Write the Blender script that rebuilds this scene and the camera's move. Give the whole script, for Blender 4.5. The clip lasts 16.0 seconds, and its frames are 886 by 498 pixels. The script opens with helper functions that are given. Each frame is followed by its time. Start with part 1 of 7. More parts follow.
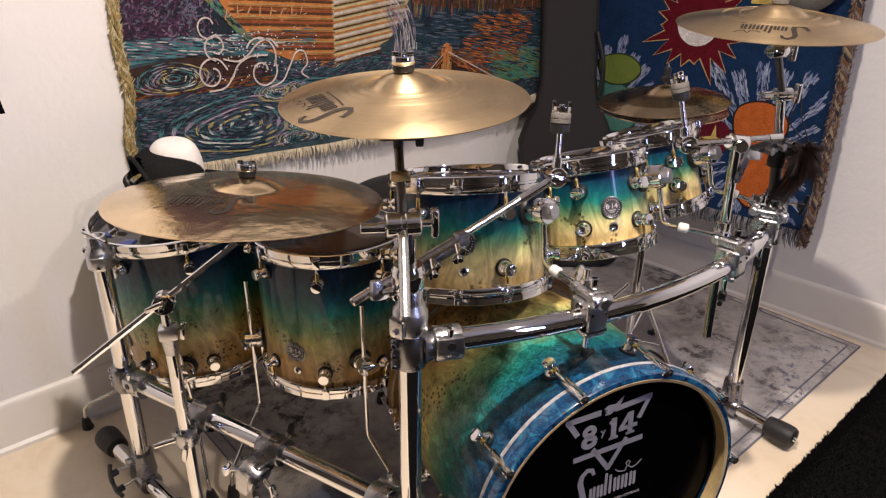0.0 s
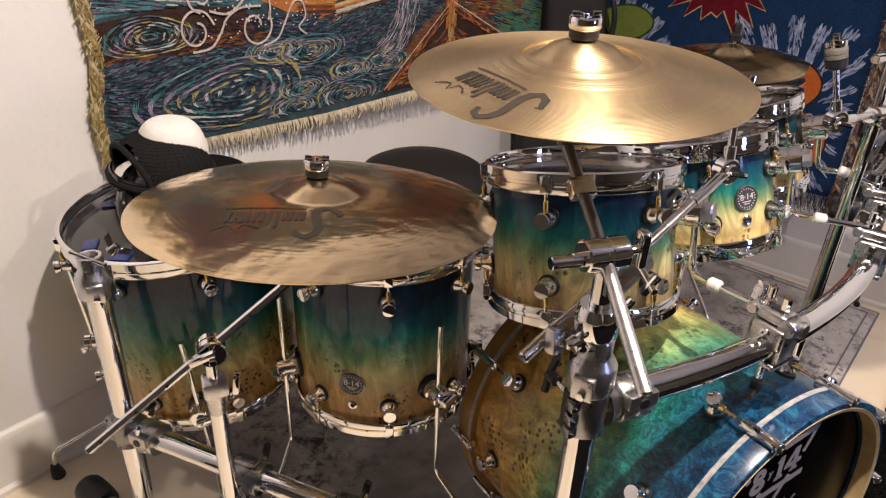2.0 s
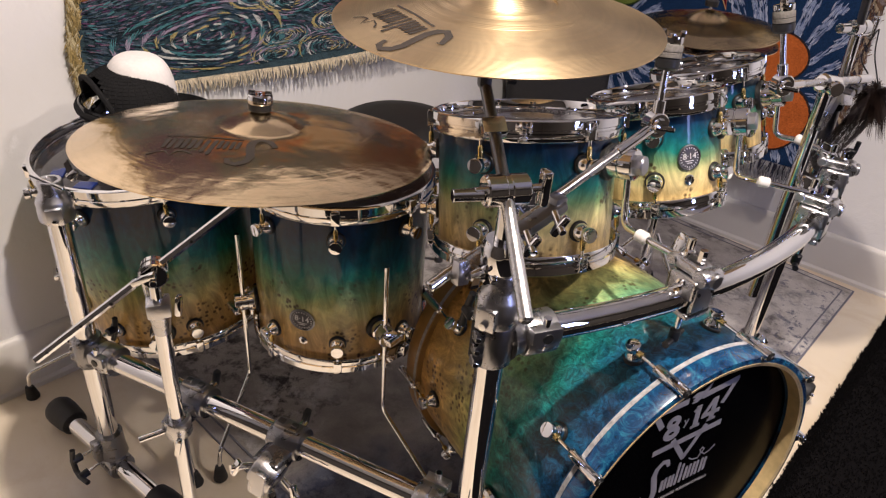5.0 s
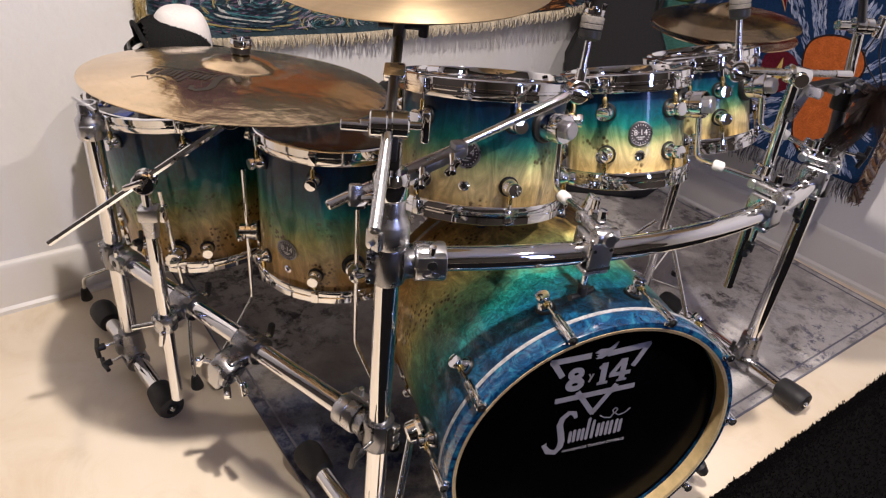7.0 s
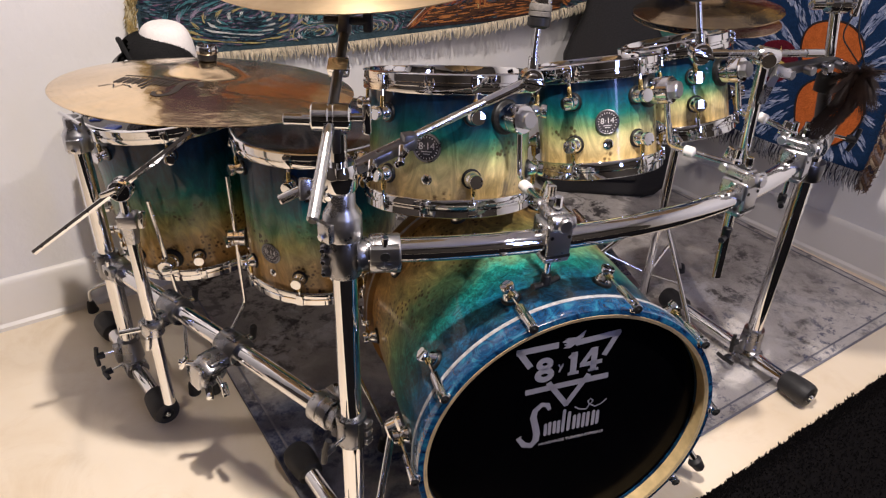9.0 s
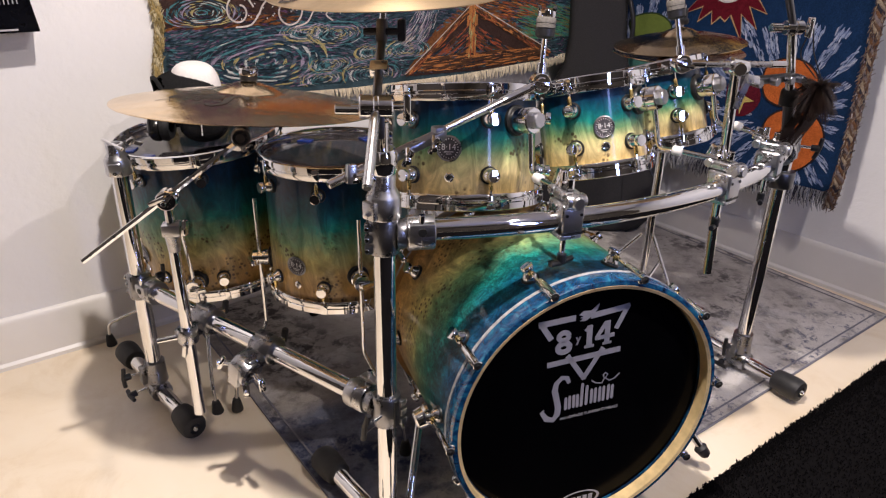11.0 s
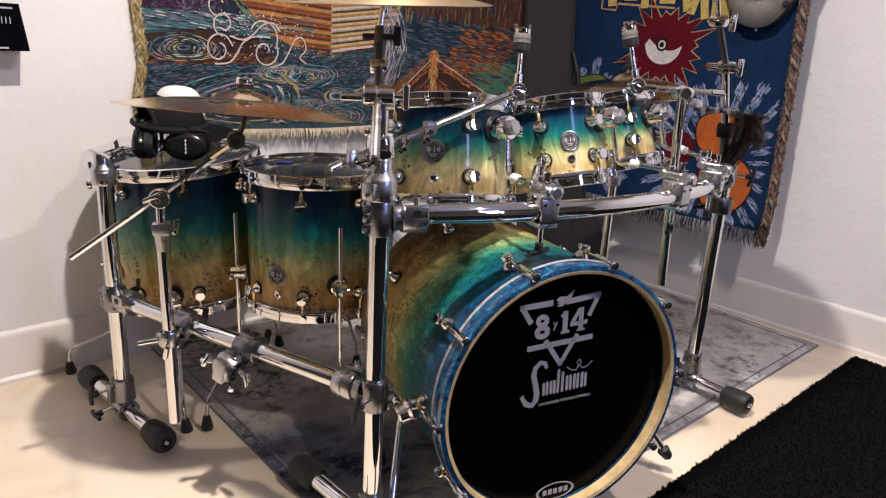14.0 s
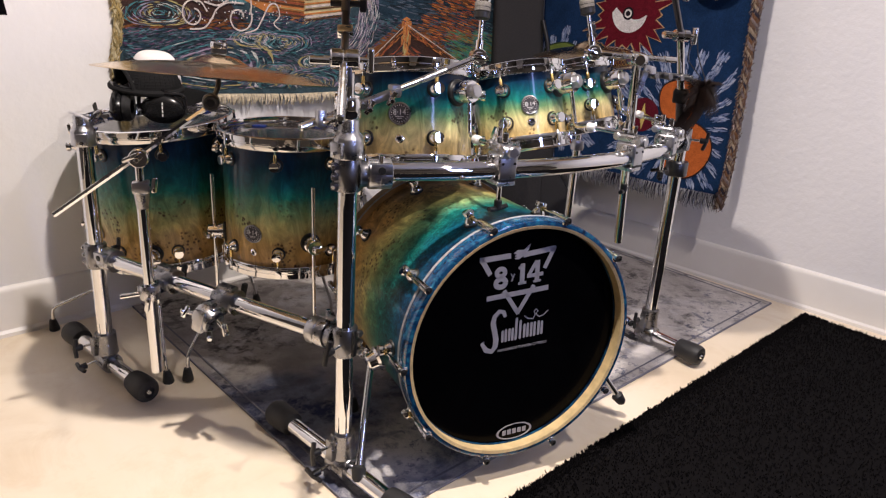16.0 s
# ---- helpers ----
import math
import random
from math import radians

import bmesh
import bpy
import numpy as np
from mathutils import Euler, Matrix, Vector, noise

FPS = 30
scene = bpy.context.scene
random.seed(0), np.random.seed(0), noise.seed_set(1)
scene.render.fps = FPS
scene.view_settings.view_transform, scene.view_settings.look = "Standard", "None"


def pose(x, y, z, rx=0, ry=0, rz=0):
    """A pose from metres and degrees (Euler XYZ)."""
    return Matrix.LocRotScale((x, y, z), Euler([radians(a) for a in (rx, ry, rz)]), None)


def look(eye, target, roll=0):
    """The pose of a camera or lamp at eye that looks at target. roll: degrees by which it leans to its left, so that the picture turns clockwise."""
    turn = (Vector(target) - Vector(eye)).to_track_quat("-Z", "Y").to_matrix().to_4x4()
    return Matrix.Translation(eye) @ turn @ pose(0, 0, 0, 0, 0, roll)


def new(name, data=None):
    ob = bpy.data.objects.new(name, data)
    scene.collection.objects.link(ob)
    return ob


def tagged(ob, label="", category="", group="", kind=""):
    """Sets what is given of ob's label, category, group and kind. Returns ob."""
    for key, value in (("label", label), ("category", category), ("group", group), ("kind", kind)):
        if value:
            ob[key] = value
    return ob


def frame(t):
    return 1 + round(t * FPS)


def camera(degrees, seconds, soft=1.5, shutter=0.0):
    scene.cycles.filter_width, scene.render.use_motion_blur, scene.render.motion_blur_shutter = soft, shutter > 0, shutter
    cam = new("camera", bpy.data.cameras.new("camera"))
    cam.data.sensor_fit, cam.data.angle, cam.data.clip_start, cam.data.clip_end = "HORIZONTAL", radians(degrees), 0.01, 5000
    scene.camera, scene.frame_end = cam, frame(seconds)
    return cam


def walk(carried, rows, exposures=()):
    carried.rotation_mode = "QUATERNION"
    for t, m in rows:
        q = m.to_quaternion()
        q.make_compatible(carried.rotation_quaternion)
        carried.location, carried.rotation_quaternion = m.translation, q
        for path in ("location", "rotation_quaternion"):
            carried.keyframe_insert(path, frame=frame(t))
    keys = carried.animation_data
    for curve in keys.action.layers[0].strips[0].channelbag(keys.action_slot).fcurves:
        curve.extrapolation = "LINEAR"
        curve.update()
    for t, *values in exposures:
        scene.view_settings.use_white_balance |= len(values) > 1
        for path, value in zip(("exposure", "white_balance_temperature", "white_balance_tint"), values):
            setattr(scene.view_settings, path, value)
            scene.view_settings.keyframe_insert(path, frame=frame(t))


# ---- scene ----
cam = camera(65.3, 16.0, soft=1.25)
PATH = [
    (0, (0.048, 0.139, 1.317), (0.014, 1.958, 0.486), 1.0),
    (0.5, (0.012, 0.253, 1.322), (-0.018, 2.061, 0.466), 0.3),
    (1, (-0.045, 0.406, 1.296), (-0.011, 2.197, 0.407), 0.6),
    (1.5, (-0.145, 0.46, 1.281), (-0.007, 2.223, 0.346), 1.8),
    (2, (-0.294, 0.457, 1.276), (-0.051, 2.199, 0.324), 2.9),
    (2.5, (-0.377, 0.433, 1.279), (-0.034, 2.151, 0.314), 4.1),
    (3, (-0.401, 0.418, 1.273), (-0.005, 2.12, 0.3), 4.8),
    (3.5, (-0.394, 0.411, 1.267), (0.036, 2.095, 0.278), 5.4),
    (3.7, (-0.391, 0.409, 1.262), (0.041, 2.089, 0.266), 5.5),
    (5.8, (-0.065, 0.328, 1.266), (-0.01, 2.032, 0.22), 5.7),
    (6, (-0.058, 0.288, 1.266), (-0.016, 1.99, 0.216), 6.0),
    (6.5, (0.011, 0.251, 1.269), (-0.032, 1.945, 0.208), 6.3),
    (7, (0.124, 0.244, 1.274), (-0.007, 1.933, 0.211), 6.2),
    (7.5, (0.19, 0.246, 1.27), (-0.021, 1.926, 0.206), 4.8),
    (8, (0.217, 0.245, 1.269), (-0.028, 1.92, 0.204), 3.1),
    (8.5, (0.234, 0.241, 1.274), (-0.01, 1.923, 0.22), 2.4),
    (9, (0.249, 0.239, 1.255), (0.009, 1.934, 0.22), 2.4),
    (9.2, (0.253, 0.236, 1.247), (0.006, 1.936, 0.223), 2.2),
    (11.3, (0.178, 0.003, 1.149), (0.009, 1.831, 0.354), 1.2),
    (11.5, (0.171, -0.017, 1.132), (0.027, 1.824, 0.365), 1.6),
    (12, (0.156, -0.027, 1.114), (0.05, 1.848, 0.426), 3.0),
    (12.5, (0.169, 0.013, 1.114), (0.062, 1.922, 0.526), 4.4),
    (13, (0.144, -0.005, 1.092), (0.014, 1.906, 0.516), 4.7),
    (13.5, (0.109, -0.063, 1.055), (0.013, 1.844, 0.461), 4.2),
    (14, (0.11, -0.117, 1.03), (0.089, 1.793, 0.435), 3.4),
    (14.5, (0.13, -0.166, 1.012), (0.157, 1.751, 0.442), 2.6),
    (15, (0.138, -0.205, 1.007), (0.181, 1.722, 0.473), 2.5),
    (15.5, (0.146, -0.215, 1.012), (0.187, 1.71, 0.47), 3.0),
    (16, (0.146, -0.216, 1.032), (0.185, 1.668, 0.36), 3.9),
]
walk(cam, [(t, look(eye, target, roll)) for t, eye, target, roll in PATH],
     [(0, 0, 6720, 14), (1, 0, 6930, 14), (3.7, 0, 6880, 14), (6, 0, 6380, 14), (9.2, 0, 6350, 14), (11.5, 0.12, 6280, 14), (16, 0.14, 6330, 14)])

# ---- light ----
world = bpy.data.worlds.new("world")
scene.world = world
world.use_nodes = True
world.node_tree.nodes["Background"].inputs[0].default_value = (0.75, 0.8, 0.9, 1)
world.node_tree.nodes["Background"].inputs[1].default_value = 0.05


def area_lamp(name, m, sx, sy, watts, colour, shape="RECTANGLE"):
    d = bpy.data.lights.new(name, "AREA")
    d.shape, d.size, d.size_y, d.energy, d.color = shape, sx, sy, watts, colour
    ob = new(name, d)
    ob.matrix_world = m
    return ob


area_lamp("ceiling_main_and_fill", look((0.12, 0.87, 2.40), (0.12, 0.88, 0)), 0.07, 0.07, 55, (1.0, 0.89, 0.78), "DISK")
# second lamp added at the ceiling to fill shade on the right wall
area_lamp("ceiling_main_and_fill", look((1.25, 0.55, 2.40), (1.25, 0.56, 0)), 0.07, 0.07, 26, (1.0, 0.88, 0.76), "DISK")
# unseen bluish source on the right; it gives the shells their narrow blue highlights
area_lamp("unseen_blue_lamp", look((1.9, -0.4, 1.5), (0.3, 1.5, 0.8)), 0.22, 0.9, 10, (0.38, 0.47, 1.0))

# ---- materials ----


class Mat:
    """A node material with a few shortcuts."""

    def __init__(self, name, colour=(0.5, 0.5, 0.5), rough=0.5, metal=0.0, coat=0.0, spec=0.5):
        self.m = bpy.data.materials.new(name)
        self.m.use_nodes = True
        self.t = self.m.node_tree
        self.b = self.t.nodes["Principled BSDF"]
        self.b.inputs["Base Color"].default_value = (*colour, 1)
        self.b.inputs["Roughness"].default_value = rough
        self.b.inputs["Metallic"].default_value = metal
        self.b.inputs["Coat Weight"].default_value = coat
        self.b.inputs["Coat Roughness"].default_value = 0.03
        self.b.inputs["Specular IOR Level"].default_value = spec

    def node(self, kind, **inputs):
        n = self.t.nodes.new(kind)
        for k, val in inputs.items():
            n.inputs[k.replace("_", " ")].default_value = val
        return n

    def link(self, a, b):
        self.t.links.new(a, b)

    def coords(self, which="Object"):
        return self.node("ShaderNodeTexCoord").outputs[which]

    def noise(self, vec, scale, detail=4, rough=0.6, distort=0.0):
        n = self.node("ShaderNodeTexNoise", Scale=scale, Detail=detail, Roughness=rough, Distortion=distort)
        self.link(vec, n.inputs["Vector"])
        return n.outputs["Fac"]

    def ramp(self, fac, stops):
        r = self.node("ShaderNodeValToRGB")
        e = r.color_ramp.elements
        while len(e) < len(stops):
            e.new(0.5)
        for el, (p, c) in zip(e, stops):
            el.position = p
            el.color = (*c, 1) if len(c) == 3 else c
        self.link(fac, r.inputs["Fac"])
        return r.outputs["Color"]

    def math(self, op, a, b=0.0, c=0.0):
        n = self.t.nodes.new("ShaderNodeMath")
        n.operation = op
        for i, x in enumerate((a, b, c)):
            if isinstance(x, (int, float)):
                n.inputs[i].default_value = x
            else:
                self.link(x, n.inputs[i])
        return n.outputs[0]

    def mix(self, fac, a, b, mode="MIX"):
        n = self.t.nodes.new("ShaderNodeMix")
        n.data_type, n.blend_type = "RGBA", mode
        for sock, x in ((n.inputs[0], fac), (n.inputs[6], a), (n.inputs[7], b)):
            if isinstance(x, (int, float)):
                sock.default_value = x
            elif isinstance(x, tuple):
                sock.default_value = (*x, 1)
            else:
                self.link(x, sock)
        return n.outputs[2]

    def bump(self, height, strength=0.3, distance=0.002):
        n = self.node("ShaderNodeBump", Strength=strength, Distance=distance)
        self.link(height, n.inputs["Height"])
        self.link(n.outputs[0], self.b.inputs["Normal"])

    def set(self, name, sock):
        self.link(sock, self.b.inputs[name])


def grey(x):
    return (x, x, x)


def wall_paint():
    w = Mat("wall_paint", (0.8, 0.79, 0.8), 0.62)
    v = w.coords()
    w.set("Base Color", w.ramp(w.noise(v, 1.3, 3), [(0.3, (0.77, 0.765, 0.78)), (0.7, (0.83, 0.82, 0.825))]))
    h = w.math("ADD", w.noise(v, 45, 3), w.math("MULTIPLY", w.noise(v, 12, 2), 1.5))
    w.bump(h, 0.35, 0.004)
    return w.m


def trim_paint():
    w = Mat("trim_paint", (0.82, 0.8, 0.77), 0.4)
    v = w.coords()
    w.set("Base Color", w.ramp(w.noise(v, 3, 4), [(0.3, (0.78, 0.75, 0.71)), (0.7, (0.84, 0.82, 0.79))]))
    w.bump(w.noise(v, 20, 2), 0.15, 0.003)
    return w.m


def floor_paint():
    w = Mat("floor_paint", (0.7, 0.62, 0.5), 0.38)
    v = w.coords()
    n = w.noise(v, 2.2, 5, 0.6, 0.4)
    c = w.ramp(n, [(0.25, (0.76, 0.63, 0.46)), (0.5, (0.84, 0.73, 0.57)), (0.8, (0.87, 0.79, 0.66))])
    scuff = w.ramp(w.noise(v, 5, 7, 0.7, 0.6), [(0.30, (0.90, 0.86, 0.80)), (0.5, grey(1))])
    w.set("Base Color", w.mix(1.0, c, scuff, "MULTIPLY"))
    w.set("Roughness", w.ramp(w.noise(v, 7, 4), [(0.3, grey(0.28)), (0.7, grey(0.5))]))
    w.bump(w.noise(v, 14, 4), 0.1, 0.003)
    return w.m


def rug_cloth():
    w = Mat("rug_cloth", (0.3, 0.3, 0.32), 0.95, spec=0.1)
    v = w.coords()
    base = w.ramp(w.noise(v, 3.2, 10, 0.66, 0.3), [(0.34, (0.31, 0.285, 0.27)), (0.5, (0.48, 0.445, 0.42)), (0.68, (0.66, 0.63, 0.61))])
    # one corner of the pattern is dyed navy, the rest stays grey and brown
    sep = w.node("ShaderNodeSeparateXYZ")
    w.link(v, sep.inputs[0])
    corner = w.math("SUBTRACT", w.math("MULTIPLY", sep.outputs[0], -1.0), w.math("MULTIPLY", sep.outputs[1], 1.2))
    corner = w.math("ADD", corner, w.math("MULTIPLY", w.math("SUBTRACT", w.noise(v, 3, 4, 0.6), 0.5), 0.9))
    navy = w.ramp(w.math("MULTIPLY", corner, 0.6), [(0.58, grey(0.05)), (0.70, grey(1))])
    base = w.mix(w.math("MULTIPLY", navy, 0.8), base, w.ramp(w.noise(v, 9, 8, 0.7), [(0.4, (0.03, 0.045, 0.11)), (0.62, (0.16, 0.20, 0.32))]))
    fleck = w.mix(1.0, w.ramp(w.noise(v, 13, 9, 0.74, 0.15), [(0.49, grey(0)), (0.57, grey(1))]), w.ramp(w.noise(v, 2.4, 4, 0.6), [(0.40, grey(0.05)), (0.58, grey(1))]), "MULTIPLY")
    c = w.mix(fleck, base, w.mix(navy, (0.080, 0.072, 0.072), (0.028, 0.040, 0.100)))
    pale = w.mix(1.0, w.ramp(w.noise(v, 8, 9, 0.7, 0.3), [(0.52, grey(0)), (0.60, grey(1))]), w.ramp(w.noise(v, 1.7, 3, 0.5), [(0.52, grey(0)), (0.64, grey(0.9))]), "MULTIPLY")
    c = w.mix(pale, c, (0.66, 0.65, 0.67))
    # along the front edge the ground is worn pale, with navy speckles
    front = w.ramp(w.math("ADD", sep.outputs[1], w.math("MULTIPLY", w.math("SUBTRACT", w.noise(v, 4, 5, 0.6), 0.5), 0.9)), [(0.10, grey(1)), (0.42, grey(0))])
    worn = w.ramp(w.noise(v, 6, 6, 0.6, 0.3), [(0.42, grey(0.1)), (0.54, grey(0.85))])
    c = w.mix(w.mix(1.0, front, worn, "MULTIPLY"), c, (0.72, 0.69, 0.67))
    speck = w.mix(1.0, w.ramp(w.noise(v, 34, 8, 0.8, 0.2), [(0.53, grey(0)), (0.58, grey(0.8))]), w.ramp(w.noise(v, 5, 3, 0.5), [(0.44, grey(0)), (0.56, grey(1))]), "MULTIPLY")
    c = w.mix(w.mix(1.0, front, speck, "MULTIPLY"), c, (0.055, 0.07, 0.15))
    fibre = w.noise(v, 420, 2, 0.5)
    w.set("Base Color", w.mix(0.5, c, w.ramp(fibre, [(0.25, grey(0.45)), (0.75, grey(1.25))]), "MULTIPLY"))
    w.bump(fibre, 0.6, 0.003)
    return w.m


def chrome_metal(name="chrome", tint=(0.86, 0.86, 0.87), rough=0.03):
    w = Mat(name, tint, rough, 1.0)
    v = w.coords()
    w.set("Roughness", w.ramp(w.noise(v, 30, 3), [(0.35, grey(rough * 0.6)), (0.75, grey(rough * 1.8))]))
    w.bump(w.noise(v, 38, 2, 0.5), 0.10, 0.0016)
    return w.m


def cast_metal(name, tint, rough):
    w = Mat(name, tint, rough, 1.0)
    v = w.coords()
    w.bump(w.noise(v, 300, 2), 0.08, 0.001)
    w.set("Roughness", w.ramp(w.noise(v, 25, 3), [(0.35, grey(rough * 0.8)), (0.75, grey(rough * 1.3))]))
    return w.m


def lacquer(name, natural, curl=26, swirl=2.2, deep=0.42, high=1.7, draw=0.35, shift=0.0, burl=0.0):
    """Burl veneer stained from navy through teal and green to natural wood along the shell, under clear lacquer."""
    w = Mat(name, (0.3, 0.3, 0.2), 0.3, 0.0, 0.5, 0.2)
    n0, n1, n2 = natural
    gen = w.coords("Generated")
    obj = w.coords()
    sep = w.node("ShaderNodeSeparateXYZ")
    w.link(gen, sep.inputs[0])
    z = sep.outputs[2]
    wob = w.math("MULTIPLY", w.math("SUBTRACT", w.noise(obj, 9, 5, 0.65, 0.5), 0.5), 0.34)
    g = w.math("ADD", w.math("ADD", z, wob), shift)
    c = w.ramp(g, [(0.04, n0), (0.20, n1), (0.33, n2), (0.46, (0.15, 0.28, 0.13)),
                   (0.59, (0.012, 0.17, 0.14)), (0.72, (0.005, 0.085, 0.12)), (0.86, (0.004, 0.03, 0.075)), (1.0, (0.003, 0.014, 0.045))])
    # flame figure, seen as lighter and darker curls
    stretch = w.node("ShaderNodeMapping")
    stretch.inputs["Scale"].default_value = (1, 1, draw)
    w.link(obj, stretch.inputs["Vector"])
    fig = w.noise(stretch.outputs[0], curl, 6, 0.65, swirl)
    c = w.mix(0.85, c, w.ramp(fig, [(0.28, grey(deep)), (0.5, grey(0.95)), (0.72, grey(high))]), "MULTIPLY")
    # cracked burl figure, strongest where the stain is blue
    if burl:
        crack = w.noise(obj, 46, 9, 0.78, 3.0)
        deepen = w.ramp(crack, [(0.36, grey(0.12)), (0.50, grey(0.85)), (0.66, grey(2.3))])
        blue = w.ramp(g, [(0.45, grey(0.15)), (0.62, grey(burl))])
        c = w.mix(blue, c, w.mix(1.0, c, deepen, "MULTIPLY"))
        tint = w.ramp(w.noise(obj, 14, 5, 0.6, 1.0), [(0.48, grey(0)), (0.60, grey(0.75))])
        c = w.mix(w.mix(1.0, tint, w.ramp(g, [(0.62, grey(0)), (0.80, grey(1))]), "MULTIPLY"), c, w.ramp(crack, [(0.40, (0.003, 0.016, 0.05)), (0.62, (0.010, 0.14, 0.30))]))
    # burl eyes gather in patches on the natural part
    vor = w.node("ShaderNodeTexVoronoi", Scale=90.0, Randomness=1.0)
    w.link(obj, vor.inputs["Vector"])
    eye = w.ramp(vor.outputs["Distance"], [(0.24, grey(1)), (0.44, grey(0))])
    patch = w.ramp(w.noise(obj, 11, 3, 0.5), [(0.49, grey(0)), (0.55, grey(1))])
    low = w.ramp(g, [(0.42, grey(1)), (0.60, grey(0.15))])
    fac = w.mix(1.0, w.mix(1.0, eye, patch, "MULTIPLY"), low, "MULTIPLY")
    w.set("Base Color", w.mix(w.math("MULTIPLY", fac, 0.85), c, (0.05, 0.02, 0.008)))
    w.bump(w.noise(obj, 5, 2), 0.03, 0.004)
    return w.m


def bronze(name, tint, rough, hammer, rings, brushed=0.0, depth=0.35, rim=0.0):
    w = Mat(name, tint, rough, 1.0)
    obj = w.coords()
    if brushed:
        w.b.inputs["Anisotropic"].default_value = brushed
        tan = w.node("ShaderNodeTangent")
        tan.direction_type, tan.axis = "RADIAL", "Z"
        w.link(tan.outputs[0], w.b.inputs["Tangent"])
        w.b.inputs["Anisotropic Rotation"].default_value = 0.25
    sep = w.node("ShaderNodeSeparateXYZ")
    w.link(obj, sep.inputs[0])
    r = w.math("SQRT", w.math("ADD", w.math("MULTIPLY", sep.outputs[0], sep.outputs[0]), w.math("MULTIPLY", sep.outputs[1], sep.outputs[1])))
    lathe = w.math("SINE", w.math("MULTIPLY", r, rings))
    n2 = w.node("ShaderNodeCombineXYZ")
    w.link(w.math("MULTIPLY", r, 140.0), n2.inputs[0])
    band = w.noise(n2.outputs[0], 1.0, 4, 0.6)
    dents = w.math("ADD", w.noise(obj, 34, 2, 0.4), w.math("MULTIPLY", w.noise(obj, 9, 2), 1.2))
    h = w.math("ADD", w.math("MULTIPLY", lathe, 0.10 if brushed else 0.0), w.math("MULTIPLY", dents, hammer))
    w.bump(w.math("ADD", h, w.math("MULTIPLY", band, 0.25)), depth, 0.0018)
    stain = w.noise(obj, 6, 5, 0.6, 0.8)
    c = w.ramp(stain, [(0.3, tuple(0.78 * x for x in tint)), (0.55, tint), (0.8, tuple(min(1, 1.12 * x) for x in tint))])
    if rim:
        out = w.ramp(w.math("ADD", r, w.math("MULTIPLY", w.math("SUBTRACT", stain, 0.5), 0.03)), [(rim - 0.004, grey(0)), (rim + 0.004, grey(1))])
        bell = w.ramp(r, [(0.048, grey(1)), (0.052, grey(0))])
        c = w.mix(w.math("ADD", out, bell), c, (0.80, 0.61, 0.37))
    w.set("Base Color", w.mix(0.25, c, w.ramp(band, [(0.3, grey(0.7)), (0.7, grey(1.2))]), "MULTIPLY"))
    w.set("Roughness", w.ramp(stain, [(0.3, grey(rough * 1.4)), (0.7, grey(rough * 0.8))]))
    return w.m


# the two unseen walls are made dark brown to cut bounced light
DIM_WALL = Mat("bounce_cut_wall", (0.050, 0.042, 0.037), 0.7).m
WALL, TRIM, FLOOR, RUG = wall_paint(), trim_paint(), floor_paint(), rug_cloth()
CHROME = chrome_metal()
LOCK = cast_metal("grey_alloy", (0.54, 0.54, 0.555), 0.30)
SATIN = cast_metal("cast_alloy", (0.30, 0.30, 0.315), 0.30)
PALE = cast_metal("pale_alloy", (0.60, 0.60, 0.625), 0.30)
SILVER = cast_metal("silver_tube", (0.7, 0.7, 0.71), 0.27)
DARK = cast_metal("dark_alloy", (0.16, 0.16, 0.17), 0.35)
BRASS = cast_metal("brass", (0.75, 0.56, 0.22), 0.25)
PALE_BURL = ((0.52, 0.37, 0.15), (0.62, 0.50, 0.24), (0.50, 0.48, 0.22))
AMBER_BURL = ((0.44, 0.25, 0.075), (0.50, 0.33, 0.11), (0.44, 0.39, 0.14))
SHELL = lacquer("burl_lacquer", PALE_BURL)
SHELL_FLOOR = lacquer("burl_lacquer_amber", AMBER_BURL)
BURL_BASS = lacquer("burl_lacquer_bass", AMBER_BURL, 24, 1.1, 0.25, 2.1, 0.8, -0.05, 0.85)
BRONZE_A = bronze("hammered_bronze", (0.90, 0.69, 0.43), 0.17, 1.8, 2600, 0.0, 0.46)
BRONZE_B = bronze("lathed_bronze", (0.80, 0.61, 0.37), 0.33, 0.15, 3200, 0.5)
BRONZE_C = bronze("dark_bronze", (0.30, 0.21, 0.11), 0.16, 1.4, 2800, 0.4, 0.4, 0.128)


def plain(name, colour, rough=0.5, relief=0.15, scale=60, spec=0.5, vary=0.25):
    w = Mat(name, colour, rough, spec=spec)
    v = w.coords()
    n = w.noise(v, scale, 4)
    w.set("Base Color", w.ramp(n, [(0.25, tuple(x * (1 - vary) for x in colour)), (0.75, tuple(min(1, x * (1 + vary)) for x in colour))]))
    w.bump(n, relief, 0.002)
    return w.m


RUBBER = plain("black_rubber", (0.018, 0.018, 0.02), 0.55)
GASKET = plain("black_gasket", (0.01, 0.01, 0.01), 0.45)
PLASTIC = plain("black_plastic", (0.015, 0.015, 0.017), 0.4, 0.1, 90)
BLUE_GEL = plain("blue_gel", (0.012, 0.03, 0.16), 0.25, 0.05)
FELT = plain("grey_felt", (0.15, 0.14, 0.13), 0.95, 0.6, 300, 0.1)
WHITE_PLASTIC = plain("white_nylon", (0.72, 0.7, 0.68), 0.35, 0.05, 40, 0.5, 0.05)
BLACK_HEAD = plain("black_drumhead", (0.0015, 0.0015, 0.002), 0.20, 0.02, 20, 0.06)
PRINT = plain("grey_print", (0.42, 0.41, 0.44), 0.6, 0.02, 80, 0.3, 0.08)
